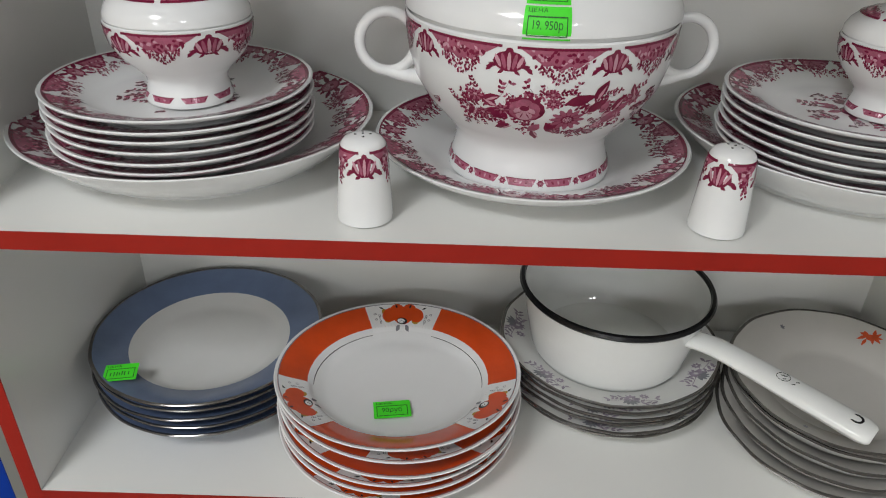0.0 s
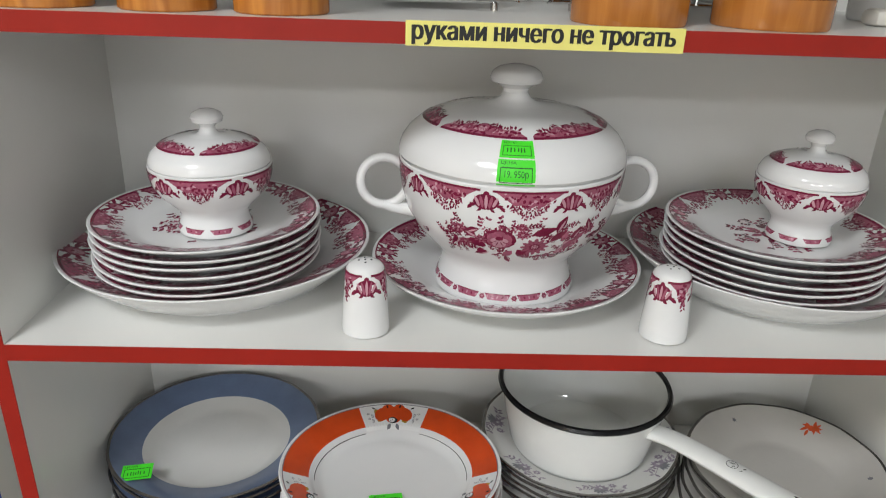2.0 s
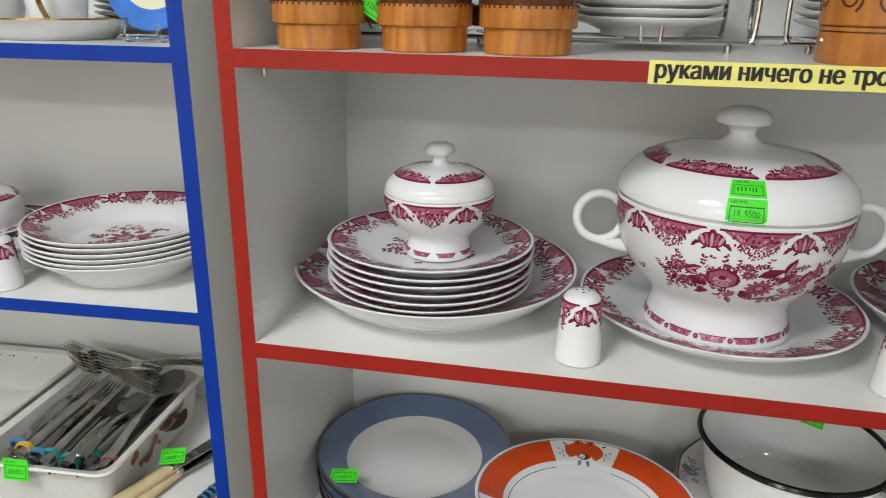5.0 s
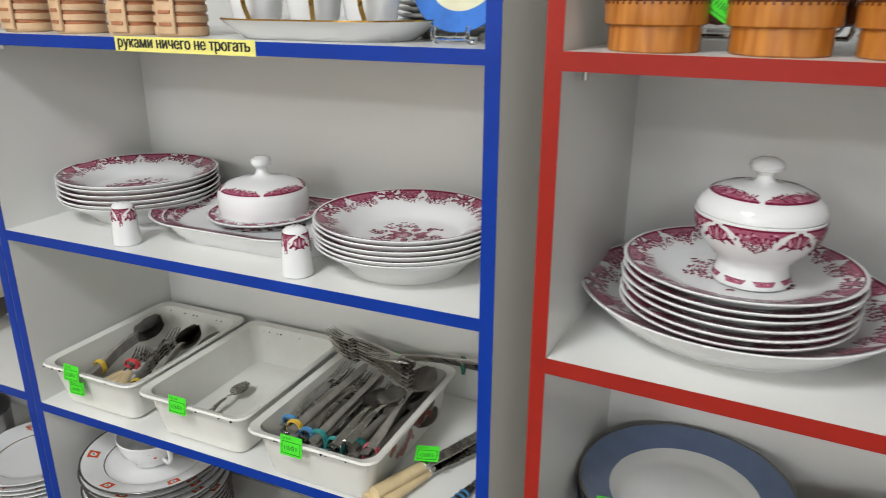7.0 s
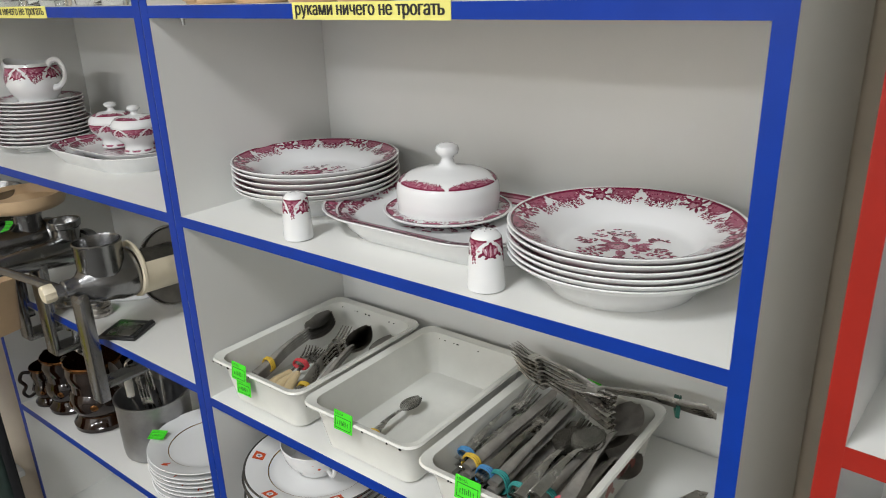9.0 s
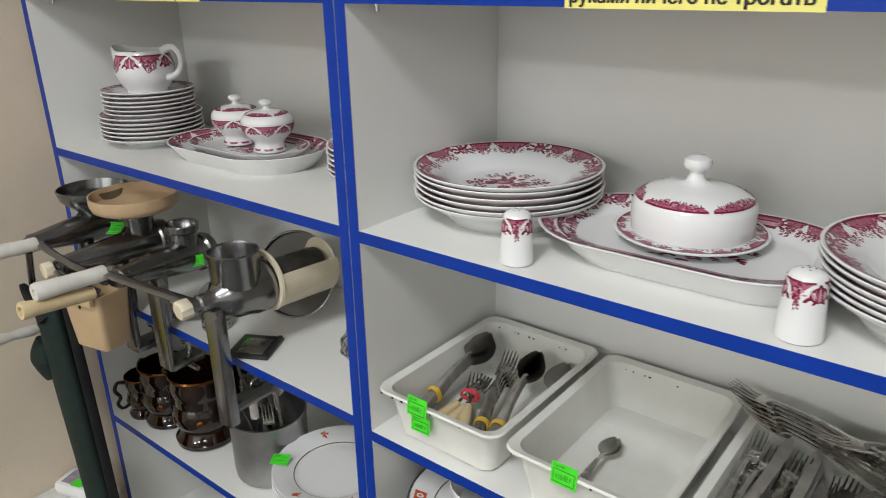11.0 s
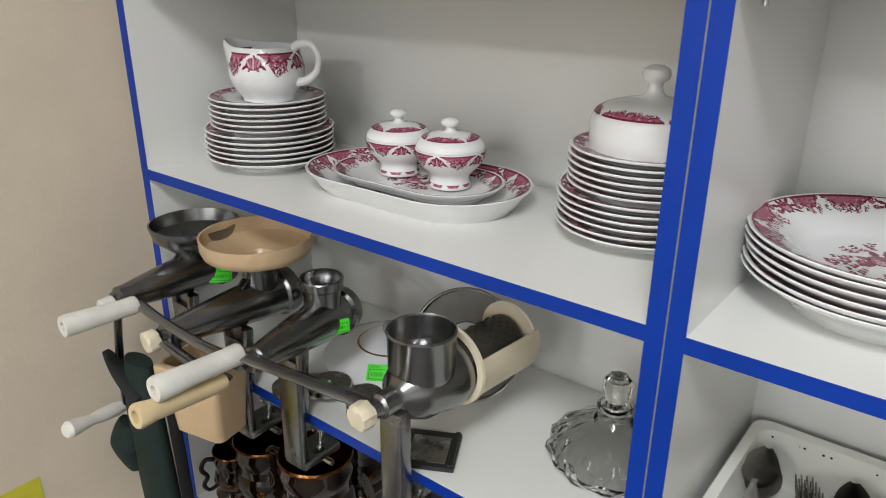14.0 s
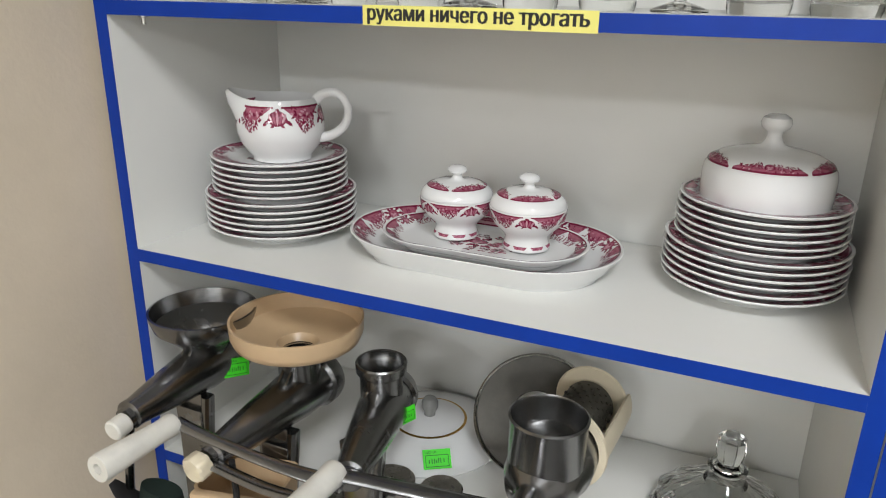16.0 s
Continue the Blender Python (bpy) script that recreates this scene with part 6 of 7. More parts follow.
ja = thing("screw_jar", "small dark ribbed metal jar", "jar", m=pose(-1.325, 0.055, ZG + 0.0003))
part("jar", lathe([(0, 0), (0.027, 0), (0.029, 0.003), (0.029, 0.009), (0.0275, 0.0105), (0.029, 0.012), (0.029, 0.02), (0.0275, 0.0215), (0.029, 0.023), (0.029, 0.034), (0.027, 0.036), (0, 0.036)], 40), M_DARKSTEEL, ja)
fl = thing("flat_grater", "dark square slicing plate lying on the shelf", "slicer plate", m=pose(-1.19, 0.045, ZG + 0.0003, 0, 0, 28))
part("plate", box(-0.04, 0.04, -0.04, 0.04, 0.0, 0.008, 0.002), M_BLACKP, fl)
part("blade", box(-0.027, 0.027, -0.033, 0.024, 0.0085, 0.0095, 0.0003), M_DARKSTEEL, fl, "dull steel blade")
part("border", box(0.031, 0.038, -0.038, 0.038, 0.008, 0.0115, 0.001), M_BLACKP, fl)
bl = thing("grinder_blades", "dark loose grinder discs and blades on the shelf", "blades", m=pose(-1.46, 0.03, ZG + 0.0003))
for k in range(3):
    part("disc", moved(lathe([(0.008, 0), (0.034, 0), (0.034, 0.008), (0.008, 0.008), (0.008, 0)], 32), pose(0.03 * k, 0.012 * k, 0.0085 * k, 0, 0, 0)), M_DARKSTEEL, bl)

cd = thing("crystal_decanter", "cut crystal squat bottle with faceted stopper", "decanter", m=pose(-0.986, 0.187, ZG + 0.0003) @ Matrix.Diagonal((1.12, 1.12, 0.8, 1)))
bm = lathe([(0, 0.002), (0.06, 0.0), (0.072, 0.006), (0.078, 0.022), (0.074, 0.038), (0.06, 0.055), (0.042, 0.07), (0.026, 0.083), (0.02, 0.092), (0.019, 0.104), (0.022, 0.11), (0.017, 0.112), (0.015, 0.1), (0.022, 0.08), (0.038, 0.066), (0.056, 0.051), (0.069, 0.036), (0.073, 0.022), (0.066, 0.009), (0, 0.008)], 48)
for v in bm.verts:
    r = math.hypot(v.co.x, v.co.y)
    if r > 0.028 and v.co.z > 0.004:
        a = math.atan2(v.co.y, v.co.x)
        k = 1 + 0.03 * math.cos(12 * a + v.co.z * 260) * (1 if r > 0.05 else 0.5)
        v.co.x *= k
        v.co.y *= k
part("bottle", bm, M_GLASS, cd, smooth=False)
part("stopper", lathe([(0, 0.1), (0.0125, 0.1), (0.014, 0.113), (0.011, 0.118), (0.0155, 0.13), (0.0175, 0.15), (0.016, 0.162), (0.012, 0.168), (0, 0.17)], 8), M_GLASS, cd, "faceted crystal stopper", smooth=False)

# blue unit, left bay, brown jugs, pot and plates below
ZL = 0.46


def lustre_mug(x, y, k, turn, label):
    t = thing("lustre_mug", label, "mug", "brown lustre mugs", m=pose(x, y, ZL + 0.0003, 0, 0, turn) @ Matrix.Diagonal((k, k, k, 1)))
    p = [(0, 0.002), (0.05, 0.0), (0.056, 0.003), (0.057, 0.012), (0.05, 0.02), (0.046, 0.03, 1), (0.048, 0.034, 0), (0.055, 0.048), (0.057, 0.066), (0.052, 0.082), (0.047, 0.088, 1), (0.047, 0.093, 0), (0.053, 0.105), (0.056, 0.124), (0.054, 0.136, 1), (0.056, 0.142, 1), (0.054, 0.145, 0), (0.051, 0.13), (0.05, 0.06), (0.04, 0.014), (0, 0.01)]
    part("body", lathe(p, 56), [M_BROWNGLAZE, M_GOLDLUSTRE], t)
    part("handle", tube([(0.05, 0, 0.125), (0.075, 0, 0.13), (0.087, 0, 0.105), (0.074, 0, 0.078), (0.085, 0, 0.055), (0.072, 0, 0.035), (0.05, 0, 0.045)], [0.007, 0.006, 0.0065, 0.006, 0.006, 0.005, 0.006], 10, 6), M_BROWNGLAZE, t)
    for j in range(6):
        a = 6.283 * j / 6
        part("boss", moved(lathe([(0, 0.004), (0.006, 0.003), (0.009, 0), (0.006, -0.003)], 10), along((0.055 * math.cos(a), 0.055 * math.sin(a), 0.06), (math.cos(a), math.sin(a), 0.06))), M_GOLDLUSTRE, t)
    return t


lustre_mug(-1.495, 0.094, 1.22, 200, "dark brown lustre-glazed ceramic mug with copper bands")
lustre_mug(-1.63, 0.085, 1.05, 190, "dark brown lustre-glazed ceramic mug with copper bands")
lustre_mug(-1.52, 0.225, 1.1, 160, "dark brown lustre-glazed ceramic mug with copper bands")
lustre_mug(-1.7, 0.062, 0.74, 247, "dark brown lustre-glazed ceramic jug with copper bands")
ap = thing("aluminium_pot", "matt aluminium pot holding spoons and ladles", "pot", m=pose(-1.28, 0.115, ZL + 0.0003))
part("pot", lathe([(0, 0), (0.07, 0), (0.078, 0.005), (0.08, 0.02), (0.081, 0.14), (0.083, 0.142), (0.083, 0.145), (0.079, 0.145), (0.0785, 0.02), (0.07, 0.006), (0, 0.005)], 56), M_ALUPOT, ap)
rr = random.Random(23)
for k in range(9):
    a = rr.uniform(0, 6.28)
    cutlery(SPOON if k % 2 else FORK, pose(-1.28 + 0.03 * math.cos(a), 0.115 + 0.03 * math.sin(a), ZL + 0.03, 0, -75 + rr.uniform(-8, 8), rr.uniform(0, 360)), "cutlery in the pot", "dark steel spoon or fork standing in a pot")
ld = thing("hanging_utensil", "utensil with white plastic handle hooked over the pot", "utensil", m=pose(-1.2, 0.03, 0.725))
part("handle", tube([(0, 0, -0.06), (0, 0, -0.03), (0, 0.001, 0)], [0.008, 0.0085, 0.0065], 12, 4), M_WHITEP, ld, "white plastic handle")
part("hook", tube([(0, 0, 0), (0, 0.004, 0.018), (0, 0.03, 0.024), (-0.01, 0.05, 0.0), (-0.015, 0.06, -0.08)], 0.003, 8, 5), M_DARKSTEEL, ld)


def low_plate(m, group, mats, motif, seed, label, r=0.128, tag=False):
    t = rim_plate("dinner_plate", r, 0.026, 0.075, label, m, group, mats, 0.66)
    sk = Skin(face_line(plate_profile(r, 0.026, 0.075, 0.66)))
    sh = []
    rng = random.Random(seed)
    ar = 2 * math.pi * r
    for i in range(6):
        uu = ar * i / 6
        if motif == "flower":
            for k in range(10):
                sh.append(leaf(uu + rng.uniform(-1, 1) * 0.005, -0.016 + rng.uniform(-1, 1) * 0.005, rng.uniform(0.006, 0.013), 0.0022, k * 0.63, 0, k % 3))
        else:
            sh.append(([(uu - 0.012, -0.006), (uu + 0.012, -0.006), (uu + 0.012, -0.026), (uu - 0.012, -0.026)], 0, 0))
            sh += [ell(uu, -0.016, 0.006, 0.006, 0, 2, 1, 10), ell(uu, -0.016, 0.003, 0.003, 0, 3, 2, 8)]
    n = 72
    for k in range(n):
        a, c = ar * k / n, ar * (k + 1) / n
        sh.append(([(a, -0.039), (c, -0.039), (c, -0.041), (a, -0.041)], 1, 0))
    print_part(print_bm(sk, sh, r, 0, -1), t, [M_REDPRINT, M_GOLD, M_PORC, M_GREYINK], "orange-red motifs and gold line")
    return t


u = low_plate(pose(-1.075, 0.12, ZL + 0.075), "red-flowered plates", [M_PORC, M_PORC, M_PORC, M_PORC], "flower", 61, "white porcelain plate with orange-red flowers and gold line, stacked")
stack(u, 8, 0.0105, -1.075, 0.12, ZL + 0.0003, 0.003, 14)
flat_tag("price_label", pose(-1.165, 0.045, ZL + 0.1015, -78, 0, 30), 0.036, 0.026)
u = low_plate(pose(-0.69, 0.097, ZL + 0.2), "red-squared plates", [M_PORC, M_SILVER, M_PORC, M_PORC], "square", 62, "white porcelain plate with orange-red square motifs, stacked", 0.133)
stack(u, 17, 0.0125, -0.69, 0.097, ZL + 0.0003, 0.003, 15)
tc = thing("soup_cup", "white porcelain soup cup with orange-red square motif on plates", "cup", m=pose(-0.69, 0.09, ZL + 0.2105, 0, 0, -20))
co = [(0.03, 0.0), (0.034, 0.002), (0.036, 0.008), (0.052, 0.025), (0.058, 0.042), (0.06, 0.056)]
part("bowl", lathe([(0, 0.002)] + co + [(0.0585, 0.057), (0.056, 0.042), (0.045, 0.02), (0, 0.01)], 56), M_PORC, tc)
for s in (-1, 1):
    part("handle", tube([(s * 0.054, 0, 0.047), (s * 0.07, 0, 0.056), (s * 0.08, 0, 0.042), (s * 0.068, 0, 0.024), (s * 0.05, 0, 0.022)], 0.0045, 10, 5), M_PORC, tc)
csk = Skin(co)
csh = []
for i in range(5):
    uu = 2 * math.pi * 0.058 * (i / 5 - 0.2)
    csh.append(([(uu - 0.011, -0.012), (uu + 0.011, -0.012), (uu + 0.011, -0.034), (uu - 0.011, -0.034)], 0, 0))
    csh += [ell(uu, -0.023, 0.007, 0.007, 0, 2, 1, 10), ell(uu, -0.023, 0.003, 0.003, 0, 0, 2, 8)]
print_part(print_bm(csk, csh, 0.058, csk.len[-1]), tc, [M_REDPRINT, M_GOLD, M_PORC, M_GREYINK], "orange-red square motifs")
bx = thing("small_box", "white cardboard box with red print", "box", m=pose(-0.795, 0.2, ZL + 0.0003))
part("carton", box(-0.035, 0.035, -0.04, 0.04, 0, 0.22, 0.002), M_CARD, bx)
part("printed_patch", box(-0.03, 0.03, -0.0408, -0.0402, 0.15, 0.21), M_REDPRINT, bx, "red printed patch", smooth=False)
u = orange_plate(pose(-0.36, 0.13, ZL + 0.05), True, "orange-banded white soup plate with poppy print, stacked")
stack(u, 4, 0.0115, -0.36, 0.13, ZL + 0.0003, 0.002, 16)

# upper shelf of the red unit: wooden mugs and racks of plates
ZU = 1.453


def barrel_mug(x, y, turn, r=0.047):
    t = thing("wooden_mug", "varnished turned wooden mug with dark carved band", "mug", "carved wooden mugs", m=pose(x, y, ZU + 0.0003, 0, 0, turn) @ Matrix.Diagonal((1, 1, 1.18, 1)))
    p = [(0, 0), (r * 0.88, 0), (r * 0.9, 0.001), (r * 0.9, 0.019), (r * 0.99, 0.0205), (r, 0.022), (r, 0.037, 1), (r * 0.97, 0.0385, 1), (r * 0.985, 0.042, 1), (r * 0.95, 0.043, 1), (r * 0.95, 0.063, 1), (r * 0.985, 0.064, 1), (r * 0.985, 0.07, 0), (r, 0.0715), (r * 1.0, 0.088), (r * 0.9, 0.09), (r * 0.9, 0.12), (r * 0.84, 0.12), (r * 0.84, 0.02), (0, 0.02)]
    part("body", lathe(p, 48), [M_WOOD, M_WOODDARK], t)
    bm = bmesh.new()
    for i in range(16):
        a = 6.283 * i / 16
        for s in (-1, 1):
            c = a + s * 0.1
            join(bm, moved(box(-0.0012, 0.0012, -0.0008, 0.0012, -0.0105, 0.0105, 0.0004), Matrix.Translation((r * 0.955 * math.cos(c), r * 0.955 * math.sin(c), 0.053)) @ pose(0, 0, 0, 0, 0, math.degrees(c) + 90) @ pose(0, 0, 0, 0, s * 24, 0)))
        join(bm, moved(cyl(0.003, 0.0025, 8), along((r * 0.945 * math.cos(a), r * 0.945 * math.sin(a), 0.0525), (math.cos(a), math.sin(a), 0.0525))))
    part("carving", bm, M_CARVE, t, "lighter carved zigzag")["kind"] = "stuff"
    bm = bmesh.new()
    for i in range(44):
        a = 6.283 * i / 44
        join(bm, moved(box(-0.0011, 0.0011, -0.0006, 0.0008, -0.0016, 0.0016), Matrix.Translation((r * 0.998 * math.cos(a), r * 0.998 * math.sin(a), 0.0365)) @ pose(0, 0, 0, 0, 0, math.degrees(a) + 90)))
    part("notching", bm, M_WOODDARK, t, "dark notched line", smooth=False)["kind"] = "stuff"
    part("handle", tube([(r * 0.9, 0, 0.085), (r * 1.35, 0, 0.085), (r * 1.5, 0, 0.06), (r * 1.35, 0, 0.03), (r * 0.95, 0, 0.03)], [0.009, 0.009, 0.01, 0.009, 0.009], 10, 5), M_WOODDARK, t)
    return t


barrel_mug(0.179, -0.028, 20)
barrel_mug(0.287, -0.03, 30)
barrel_mug(0.388, -0.036, 100)
flat_tag("price_label", pose(0.232, -0.03, ZU + 0.03, 10, 35, 10), 0.03, 0.026)


def spiral_bm(s=0.012):
    pts = []
    for i in range(15):
        a = i * 0.75
        r = s * (0.16 + 0.84 * i / 14)
        pts.append((r * math.cos(a), 0, r * math.sin(a)))
    return tube(pts, 0.0012, 6, 2)


def swirl_mug(x, y, turn, r=0.0535):
    t = thing("wooden_mug", "amber varnished wooden mug with carved dark spirals", "mug", "spiral-carved wooden mugs", m=pose(x, y, ZU + 0.0003, 0, 0, turn))
    p = [(0, 0), (r * 0.96, 0), (r * 0.98, 0.002), (r * 0.98, 0.026), (r * 0.965, 0.0265, 1), (r * 0.965, 0.0275, 0), (r * 0.99, 0.028), (r * 0.99, 0.0305), (r * 0.975, 0.031, 1), (r * 0.975, 0.032, 0), (r, 0.033), (r, 0.13), (r * 0.92, 0.13), (r * 0.92, 0.02), (0, 0.02)]
    part("body", lathe(p, 56), [M_WOOD2, M_WOODDARK], t)
    for i in range(10):
        a = radians(i * 36)
        m = Matrix.Translation((r * math.cos(a), r * math.sin(a), 0.054)) @ pose(0, 0, 0, 0, 0, math.degrees(a) + 90) @ Matrix.Diagonal((1 if i % 2 else -1, 0.3, 1, 1))
        part("carved_spiral", moved(spiral_bm(0.0115), m), M_WOODDARK, t, "dark carved spiral")
        bm = bmesh.new()
        for k in range(3):
            join(bm, moved(box(-0.0008, 0.0008, -0.0005, 0.0005, 0, 0.012), Matrix.Translation((r * 1.001 * math.cos(a + 0.04 * (k - 1)), r * 1.001 * math.sin(a + 0.04 * (k - 1)), 0.068)) @ pose(0, 0, 0, 0, 0, math.degrees(a) + 90) @ pose(0, 0, 0, 0, 25 * (k - 1), 0)))
        part("carved_leaf", bm, M_WOODDARK, t, smooth=False)
    out = [(0, 0.0), (0.05, -0.003), (0.06, 0.006), (0.062, 0.03), (0.05, 0.07), (0, 0.075)]
    part("handle", moved(rounded_prism(out, -0.008, 0.008, 0.003), pose(r * 0.95, 0, 0.042, 90, 0, 0)), M_WOOD2, t, "broad wooden handle")
    # the handle is uncut; a dark disc gives the shaded finger hole
    part("finger_hole_disc", moved(cyl(0.014, 0.0175, 20), pose(r * 0.95 + 0.03, 0.0088, 0.078, 90)), M_WOODDARK, t, "dark disc painted for the shade in the finger hole")
    return t


swirl_mug(0.7, -0.05, 0)
swirl_mug(0.834, -0.05, 5)
u = thing("saucer", "white porcelain saucer stacked in a wire rack", "saucer", "racked saucers", m=pose(0.511, 0.1, ZU + 0.014 + 6 * 0.0088))
part("body", lathe(plate_profile(0.083, 0.02, 0.045, 0.6), 56), M_PORC, u)
stack(u, 7, 0.0088, 0.511, 0.1, ZU + 0.014, 0.002, 17)
u2 = thing("saucer", "white porcelain saucer stacked in a wire rack", "saucer", "racked saucers", m=pose(0.76, 0.12, ZU + 0.014 + 6 * 0.0088))
part("body", lathe(plate_profile(0.083, 0.02, 0.045, 0.6), 56), M_PORC, u2)
stack(u2, 7, 0.0088, 0.76, 0.12, ZU + 0.014, 0.002, 18)


def wire_rack(x, y, w, d):
    t = thing("wire_rack", "chromed wire rack on the shelf holding saucers", "rack", "wire racks", m=pose(x, y, ZU))
    for yy in (-d, d):
        part("rail", tube([(-w, yy, 0.1), (-w, yy, 0.03), (-w + 0.004, yy, 0.011), (-w + 0.02, yy, 0.01), (w - 0.02, yy, 0.01), (w - 0.004, yy, 0.011), (w, yy, 0.03), (w, yy, 0.1)], 0.0026, 8, 4), M_CHROME, t)
    for xx in (-w * 0.6, 0.0, w * 0.6):
        part("cross_wire", tube([(xx, -d, 0.01), (xx, 0, 0.0105), (xx, d, 0.01)], 0.002, 8, 3), M_CHROME, t)
    for s in (-1, 1):
        part("foot", cyl(0.004, 0.009, 10, 0.001, pose(s * w * 0.8, -d, 0.0)), M_STEEL, t)
    part("loop", tube([(0.012, -d - 0.002, 0.01), (0.012, -d - 0.002, 0.036), (0.022, -d - 0.002, 0.046), (0.032, -d - 0.002, 0.036), (0.032, -d - 0.002, 0.01)], 0.0022, 8, 5), M_CHROME, t)
    return t


wire_rack(0.49, 0.115, 0.125, 0.075)
wire_rack(0.775, 0.135, 0.125, 0.075)
wire_rack(0.26, 0.14, 0.09, 0.07)
wt = thing("white_mug", "white ribbed porcelain mug", "mug", m=pose(1.02, 0.06, ZU + 0.0003))
part("body", lathe([(0, 0), (0.036, 0), (0.038, 0.003), (0.04, 0.09), (0.037, 0.09), (0.035, 0.005), (0, 0.005)], 40), M_PORC, wt)
wb = thing("white_stand", "white plastic stand among wooden mugs", "stand", m=pose(0.985, -0.01, ZU + 0.0003))
part("foot", box(-0.03, 0.1, -0.015, 0.015, 0, 0.016, 0.006), M_WHITEP, wb)

# upper shelf of the blue units
ZV = ZT


def totem_mug(x, y, turn):
    t = thing("carved_mug", "pale carved wooden mug with orange-brown bands", "mug", "pale carved mugs", m=pose(x, y, ZV + 0.0003, 0, 0, turn))
    p = [(0, 0), (0.034, 0), (0.036, 0.002)]
    for k in range(7):
        z = 0.005 + 0.014 * k
        p += [(0.0365, z, 0), (0.0365, z + 0.008, 1), (0.034, z + 0.0095, 1), (0.034, z + 0.0125, 0)]
    p += [(0.036, 0.11), (0.031, 0.11), (0.03, 0.01), (0, 0.01)]
    part("body", lathe(p, 32), [M_STRAW, M_STRAWDARK], t)
    part("face_panel", moved(box(-0.014, 0.014, -0.003, 0.002, 0.004, 0.07, 0.002), pose(0, -0.0365, 0)), M_STRAW, t, "carved front panel")
    for k in range(3):
        part("carved_bar", moved(box(-0.009, 0.009, -0.0015, 0.0008, 0.014 + 0.016 * k, 0.019 + 0.016 * k, 0.0006), pose(0, -0.0395, 0)), M_STRAWDARK, t)
    return t


for x in (-0.785, -0.672, -0.565, -0.478):
    totem_mug(x, 0.065, random.Random(int(x * 1000)).uniform(-12, 12))
ov = thing("oval_tray", "white porcelain oval tray with gold edge under cups", "tray", m=pose(-0.262, 0.105, ZV + 0.0003))
part("body", lathe([(0, 0.003), (0.06, 0.003), (0.064, 0.0), (0.068, 0.003), (0.085, 0.016), (0.095, 0.024, 1), (0.0945, 0.026, 0), (0.084, 0.02), (0.066, 0.008), (0, 0.007)], 64, 0.058), [M_PORC, M_GOLD], ov)


def tea_cup(x, y, turn):
    t = thing("tea_cup", "white porcelain tea cup with gilt handle", "cup", "gilt tea cups", m=pose(x, y, ZV + 0.0085, 0, 0, turn))
    part("body", lathe([(0, 0.001), (0.02, 0.0), (0.022, 0.004), (0.032, 0.018), (0.036, 0.045), (0.037, 0.062, 1), (0.0355, 0.0625, 0), (0.033, 0.04), (0.026, 0.012), (0, 0.006)], 48), [M_PORC, M_GOLD], t)
    part("handle", tube([(0.034, 0, 0.05), (0.05, 0, 0.052), (0.053, 0, 0.036), (0.034, 0, 0.016)], 0.0032, 8, 5), M_GOLD, t, "gilt handle")


for x, a in ((-0.355, -70), (-0.264, -60), (-0.18, -75)):
    tea_cup(x, 0.075, a)
u = thing("saucer", "white porcelain saucer in a low stack", "saucer", "small saucers", m=pose(-0.13, 0.2, ZV + 0.0003 + 0.056))
part("body", lathe(plate_profile(0.07, 0.016, 0.04, 0.6), 48), M_PORC_G, u)
stack(u, 8, 0.008, -0.13, 0.2, ZV + 0.0003, 0.002, 19)
bpn = thing("display_plate", "blue and pale yellow glazed plate on a clear stand", "plate", m=pose(-0.07, 0.13, ZV + 0.085, 74, 0, -10))
part("body", lathe(plate_profile(0.08, 0.014, 0.045, 0.6, 0, 1, 1, 0), 56), [M_PEARL, M_BLUEGLAZE], bpn)
ps = thing("plate_stand", "clear plastic plate stand", "stand", m=pose(-0.065, 0.07, ZV + 0.0003))
for s in (-1, 1):
    part("arm", tube([(s * 0.022, -0.012, 0.02), (s * 0.022, -0.01, 0.004), (s * 0.022, 0.05, 0.003), (s * 0.022, 0.075, 0.06)], 0.003, 8, 4), M_GLASS, ps)
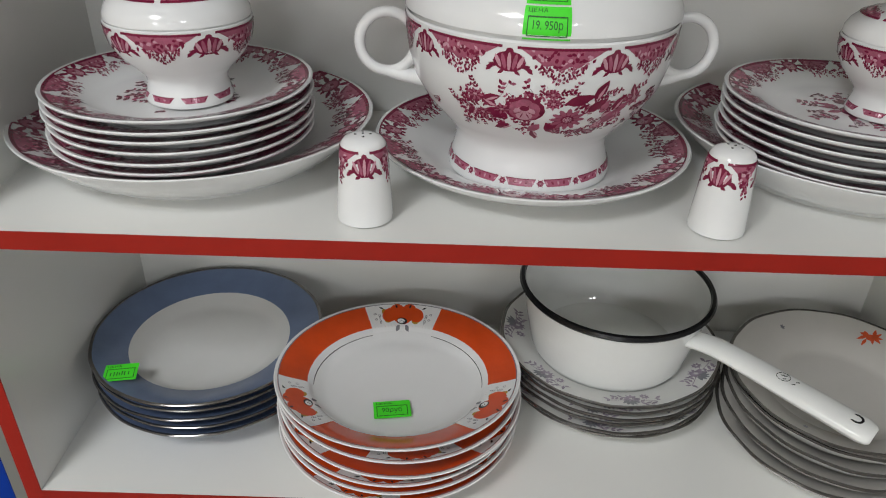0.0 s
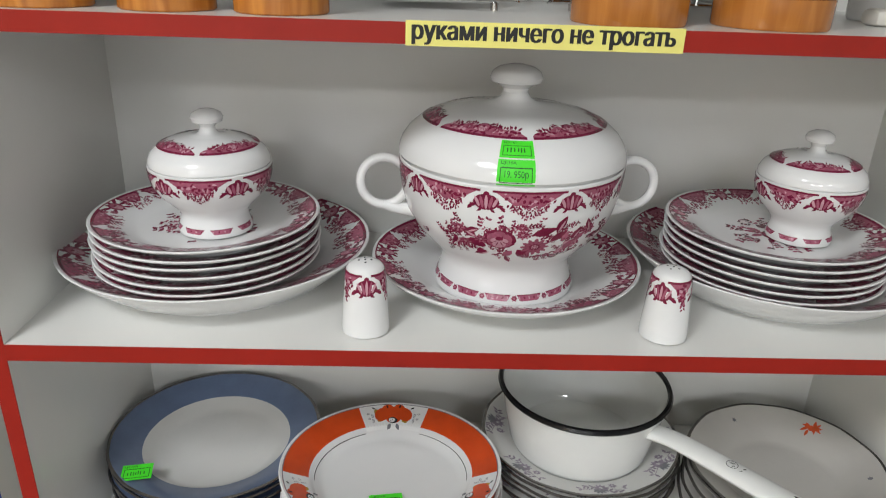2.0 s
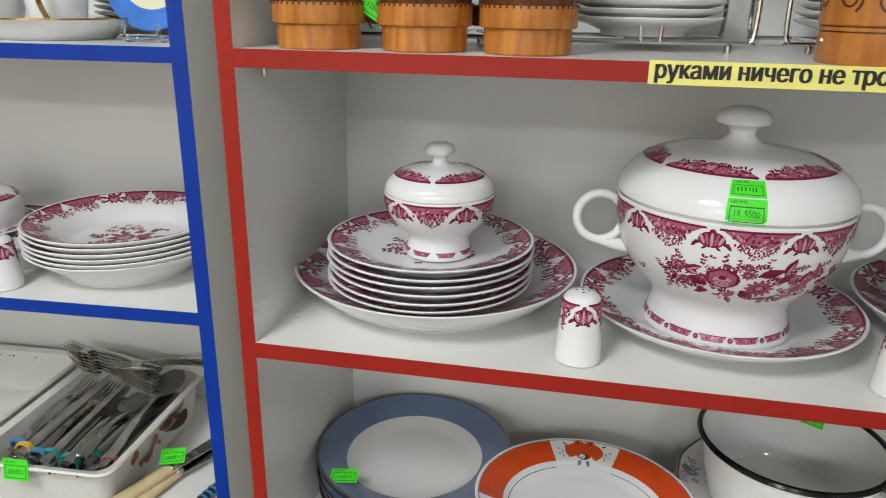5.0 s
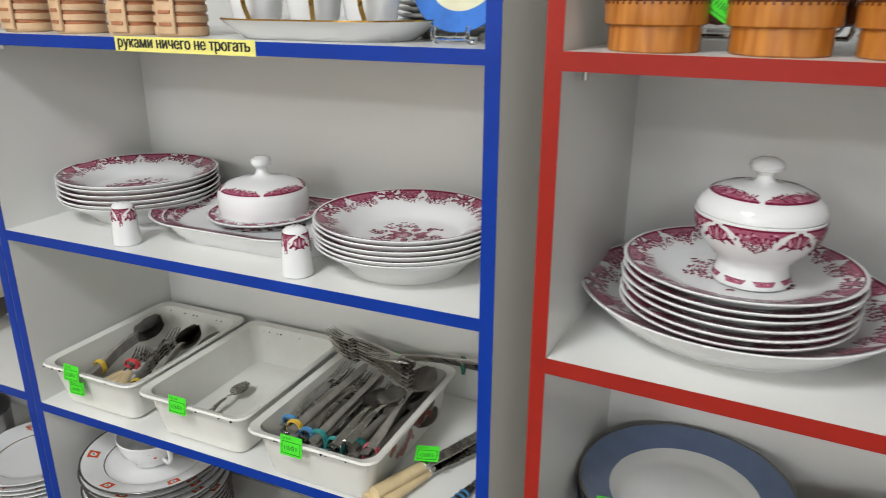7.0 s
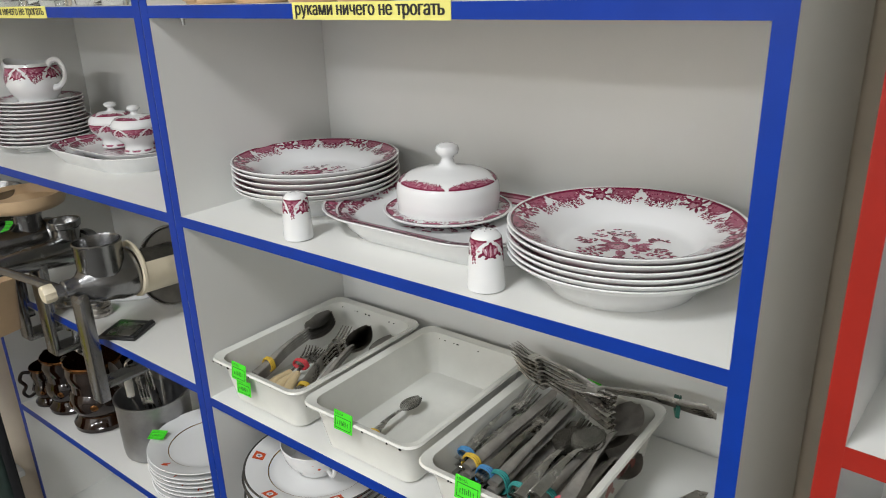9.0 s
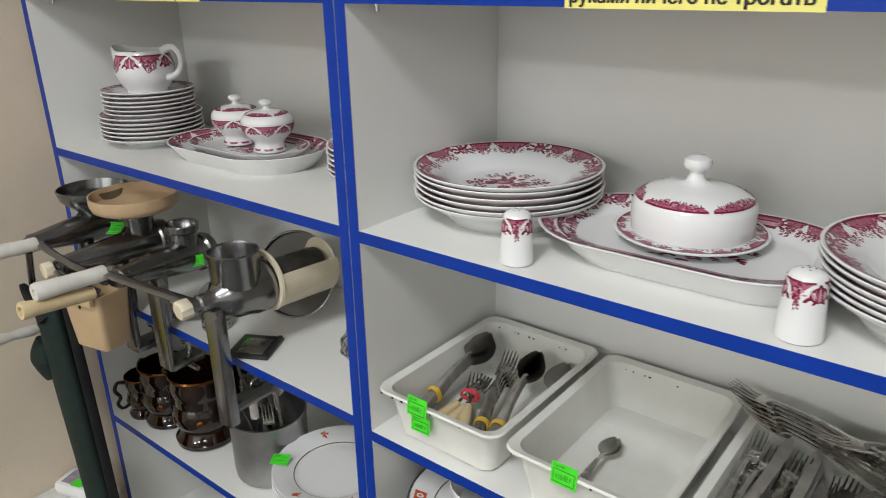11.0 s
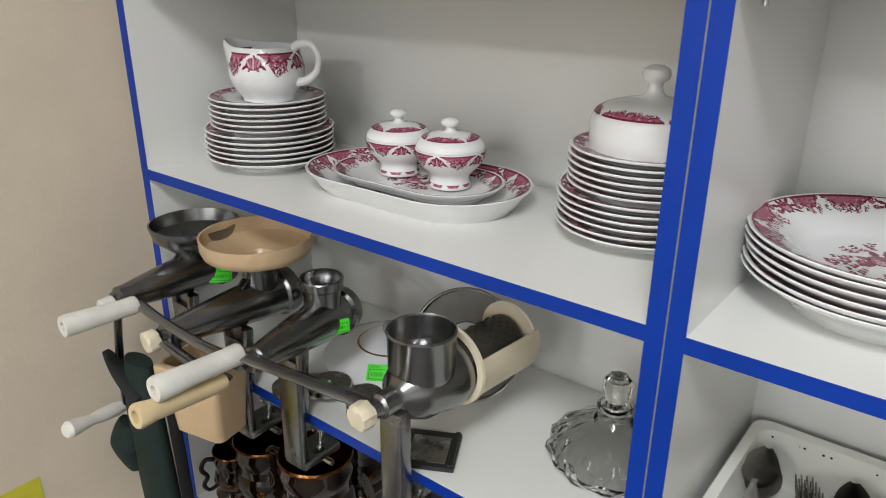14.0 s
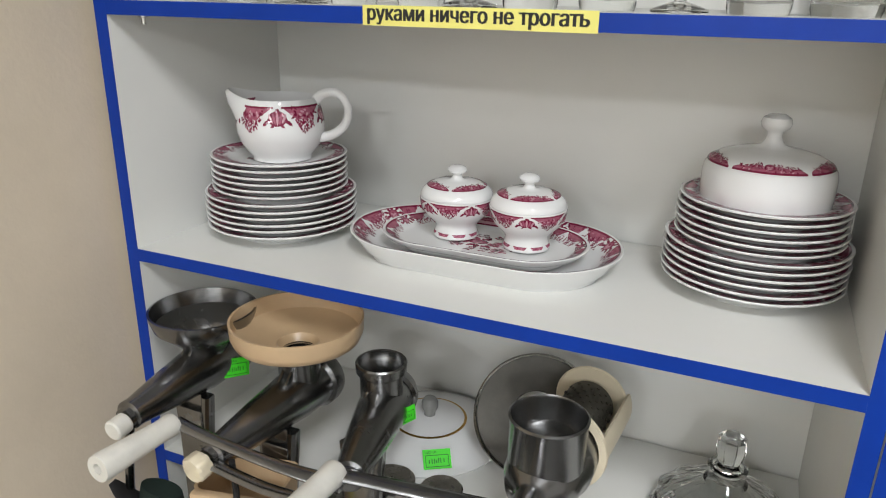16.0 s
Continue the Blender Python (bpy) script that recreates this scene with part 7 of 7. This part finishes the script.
part("bar", tube([(-0.03, 0.0, 0.006), (0.03, 0.0, 0.006)], 0.0025, 8, 2), M_GLASS, ps)


def tumbler(x, y, r, h, foot):
    t = thing("drinking_glass", "clear stemmed wine glass on the upper shelf" if foot else "clear plain glass tumbler on the upper shelf", "glass", "glassware on the upper shelf", m=pose(x, y, ZV + 0.0003))
    if foot:
        p = [(0, 0.003), (r * 0.9, 0.0), (r * 0.9, 0.003), (0.006, 0.01), (0.005, 0.04), (r * 0.6, 0.055), (r, 0.09), (r * 0.95, h), (r * 0.9, h), (r * 0.93, 0.09), (r * 0.5, 0.06), (0, 0.055)]
    else:
        p = [(0, 0.0), (r * 0.85, 0.0), (r * 0.9, 0.006), (r, h), (r - 0.002, h), (r * 0.86, 0.012), (0, 0.01)]
    part("body", lathe(p, 32), M_GLASS, t)


rr = random.Random(29)
for k in range(11):
    x = -1.66 + 0.07 * k
    tumbler(x, rr.uniform(0.05, 0.1), rr.uniform(0.028, 0.034), rr.uniform(0.09, 0.13), k % 3 == 2)
cbx = thing("small_box", "small white card box among glasses", "box", m=pose(-1.0, 0.12, ZV + 0.0003))
part("carton", box(-0.02, 0.02, -0.02, 0.02, 0, 0.08, 0.001), M_CARD, cbx)

# parcel on the floor level by the wall
pk = thing("packet", "clear packet with purple label on a low table", "packet", m=pose(-1.72, -0.12, 0.3303, 0, 0, 20))
part("bag", box(-0.05, 0.05, -0.035, 0.035, 0, 0.035, 0.012), M_CARD, pk)
part("printed_label", box(-0.03, 0.03, -0.025, 0.02, 0.0352, 0.0358), M_LILAC, pk, "purple printed label", smooth=False)
part("price_label", box(0.0, 0.03, -0.03, -0.006, 0.0362, 0.0366), M_TAG, pk, "green price label", smooth=False)
lt = thing("low_table", "small pale low table beside the shelving", "table")
part("tabletop", box(-1.785, -1.66, -0.5, -0.06, 0.312, 0.33, 0.003), M_CARD, lt)
for xx in (-1.77, -1.68):
    for yy in (-0.48, -0.09):
        part("leg", box(xx - 0.01, xx + 0.01, yy - 0.01, yy + 0.01, 0.0, 0.312, 0.002), M_CARD, lt)
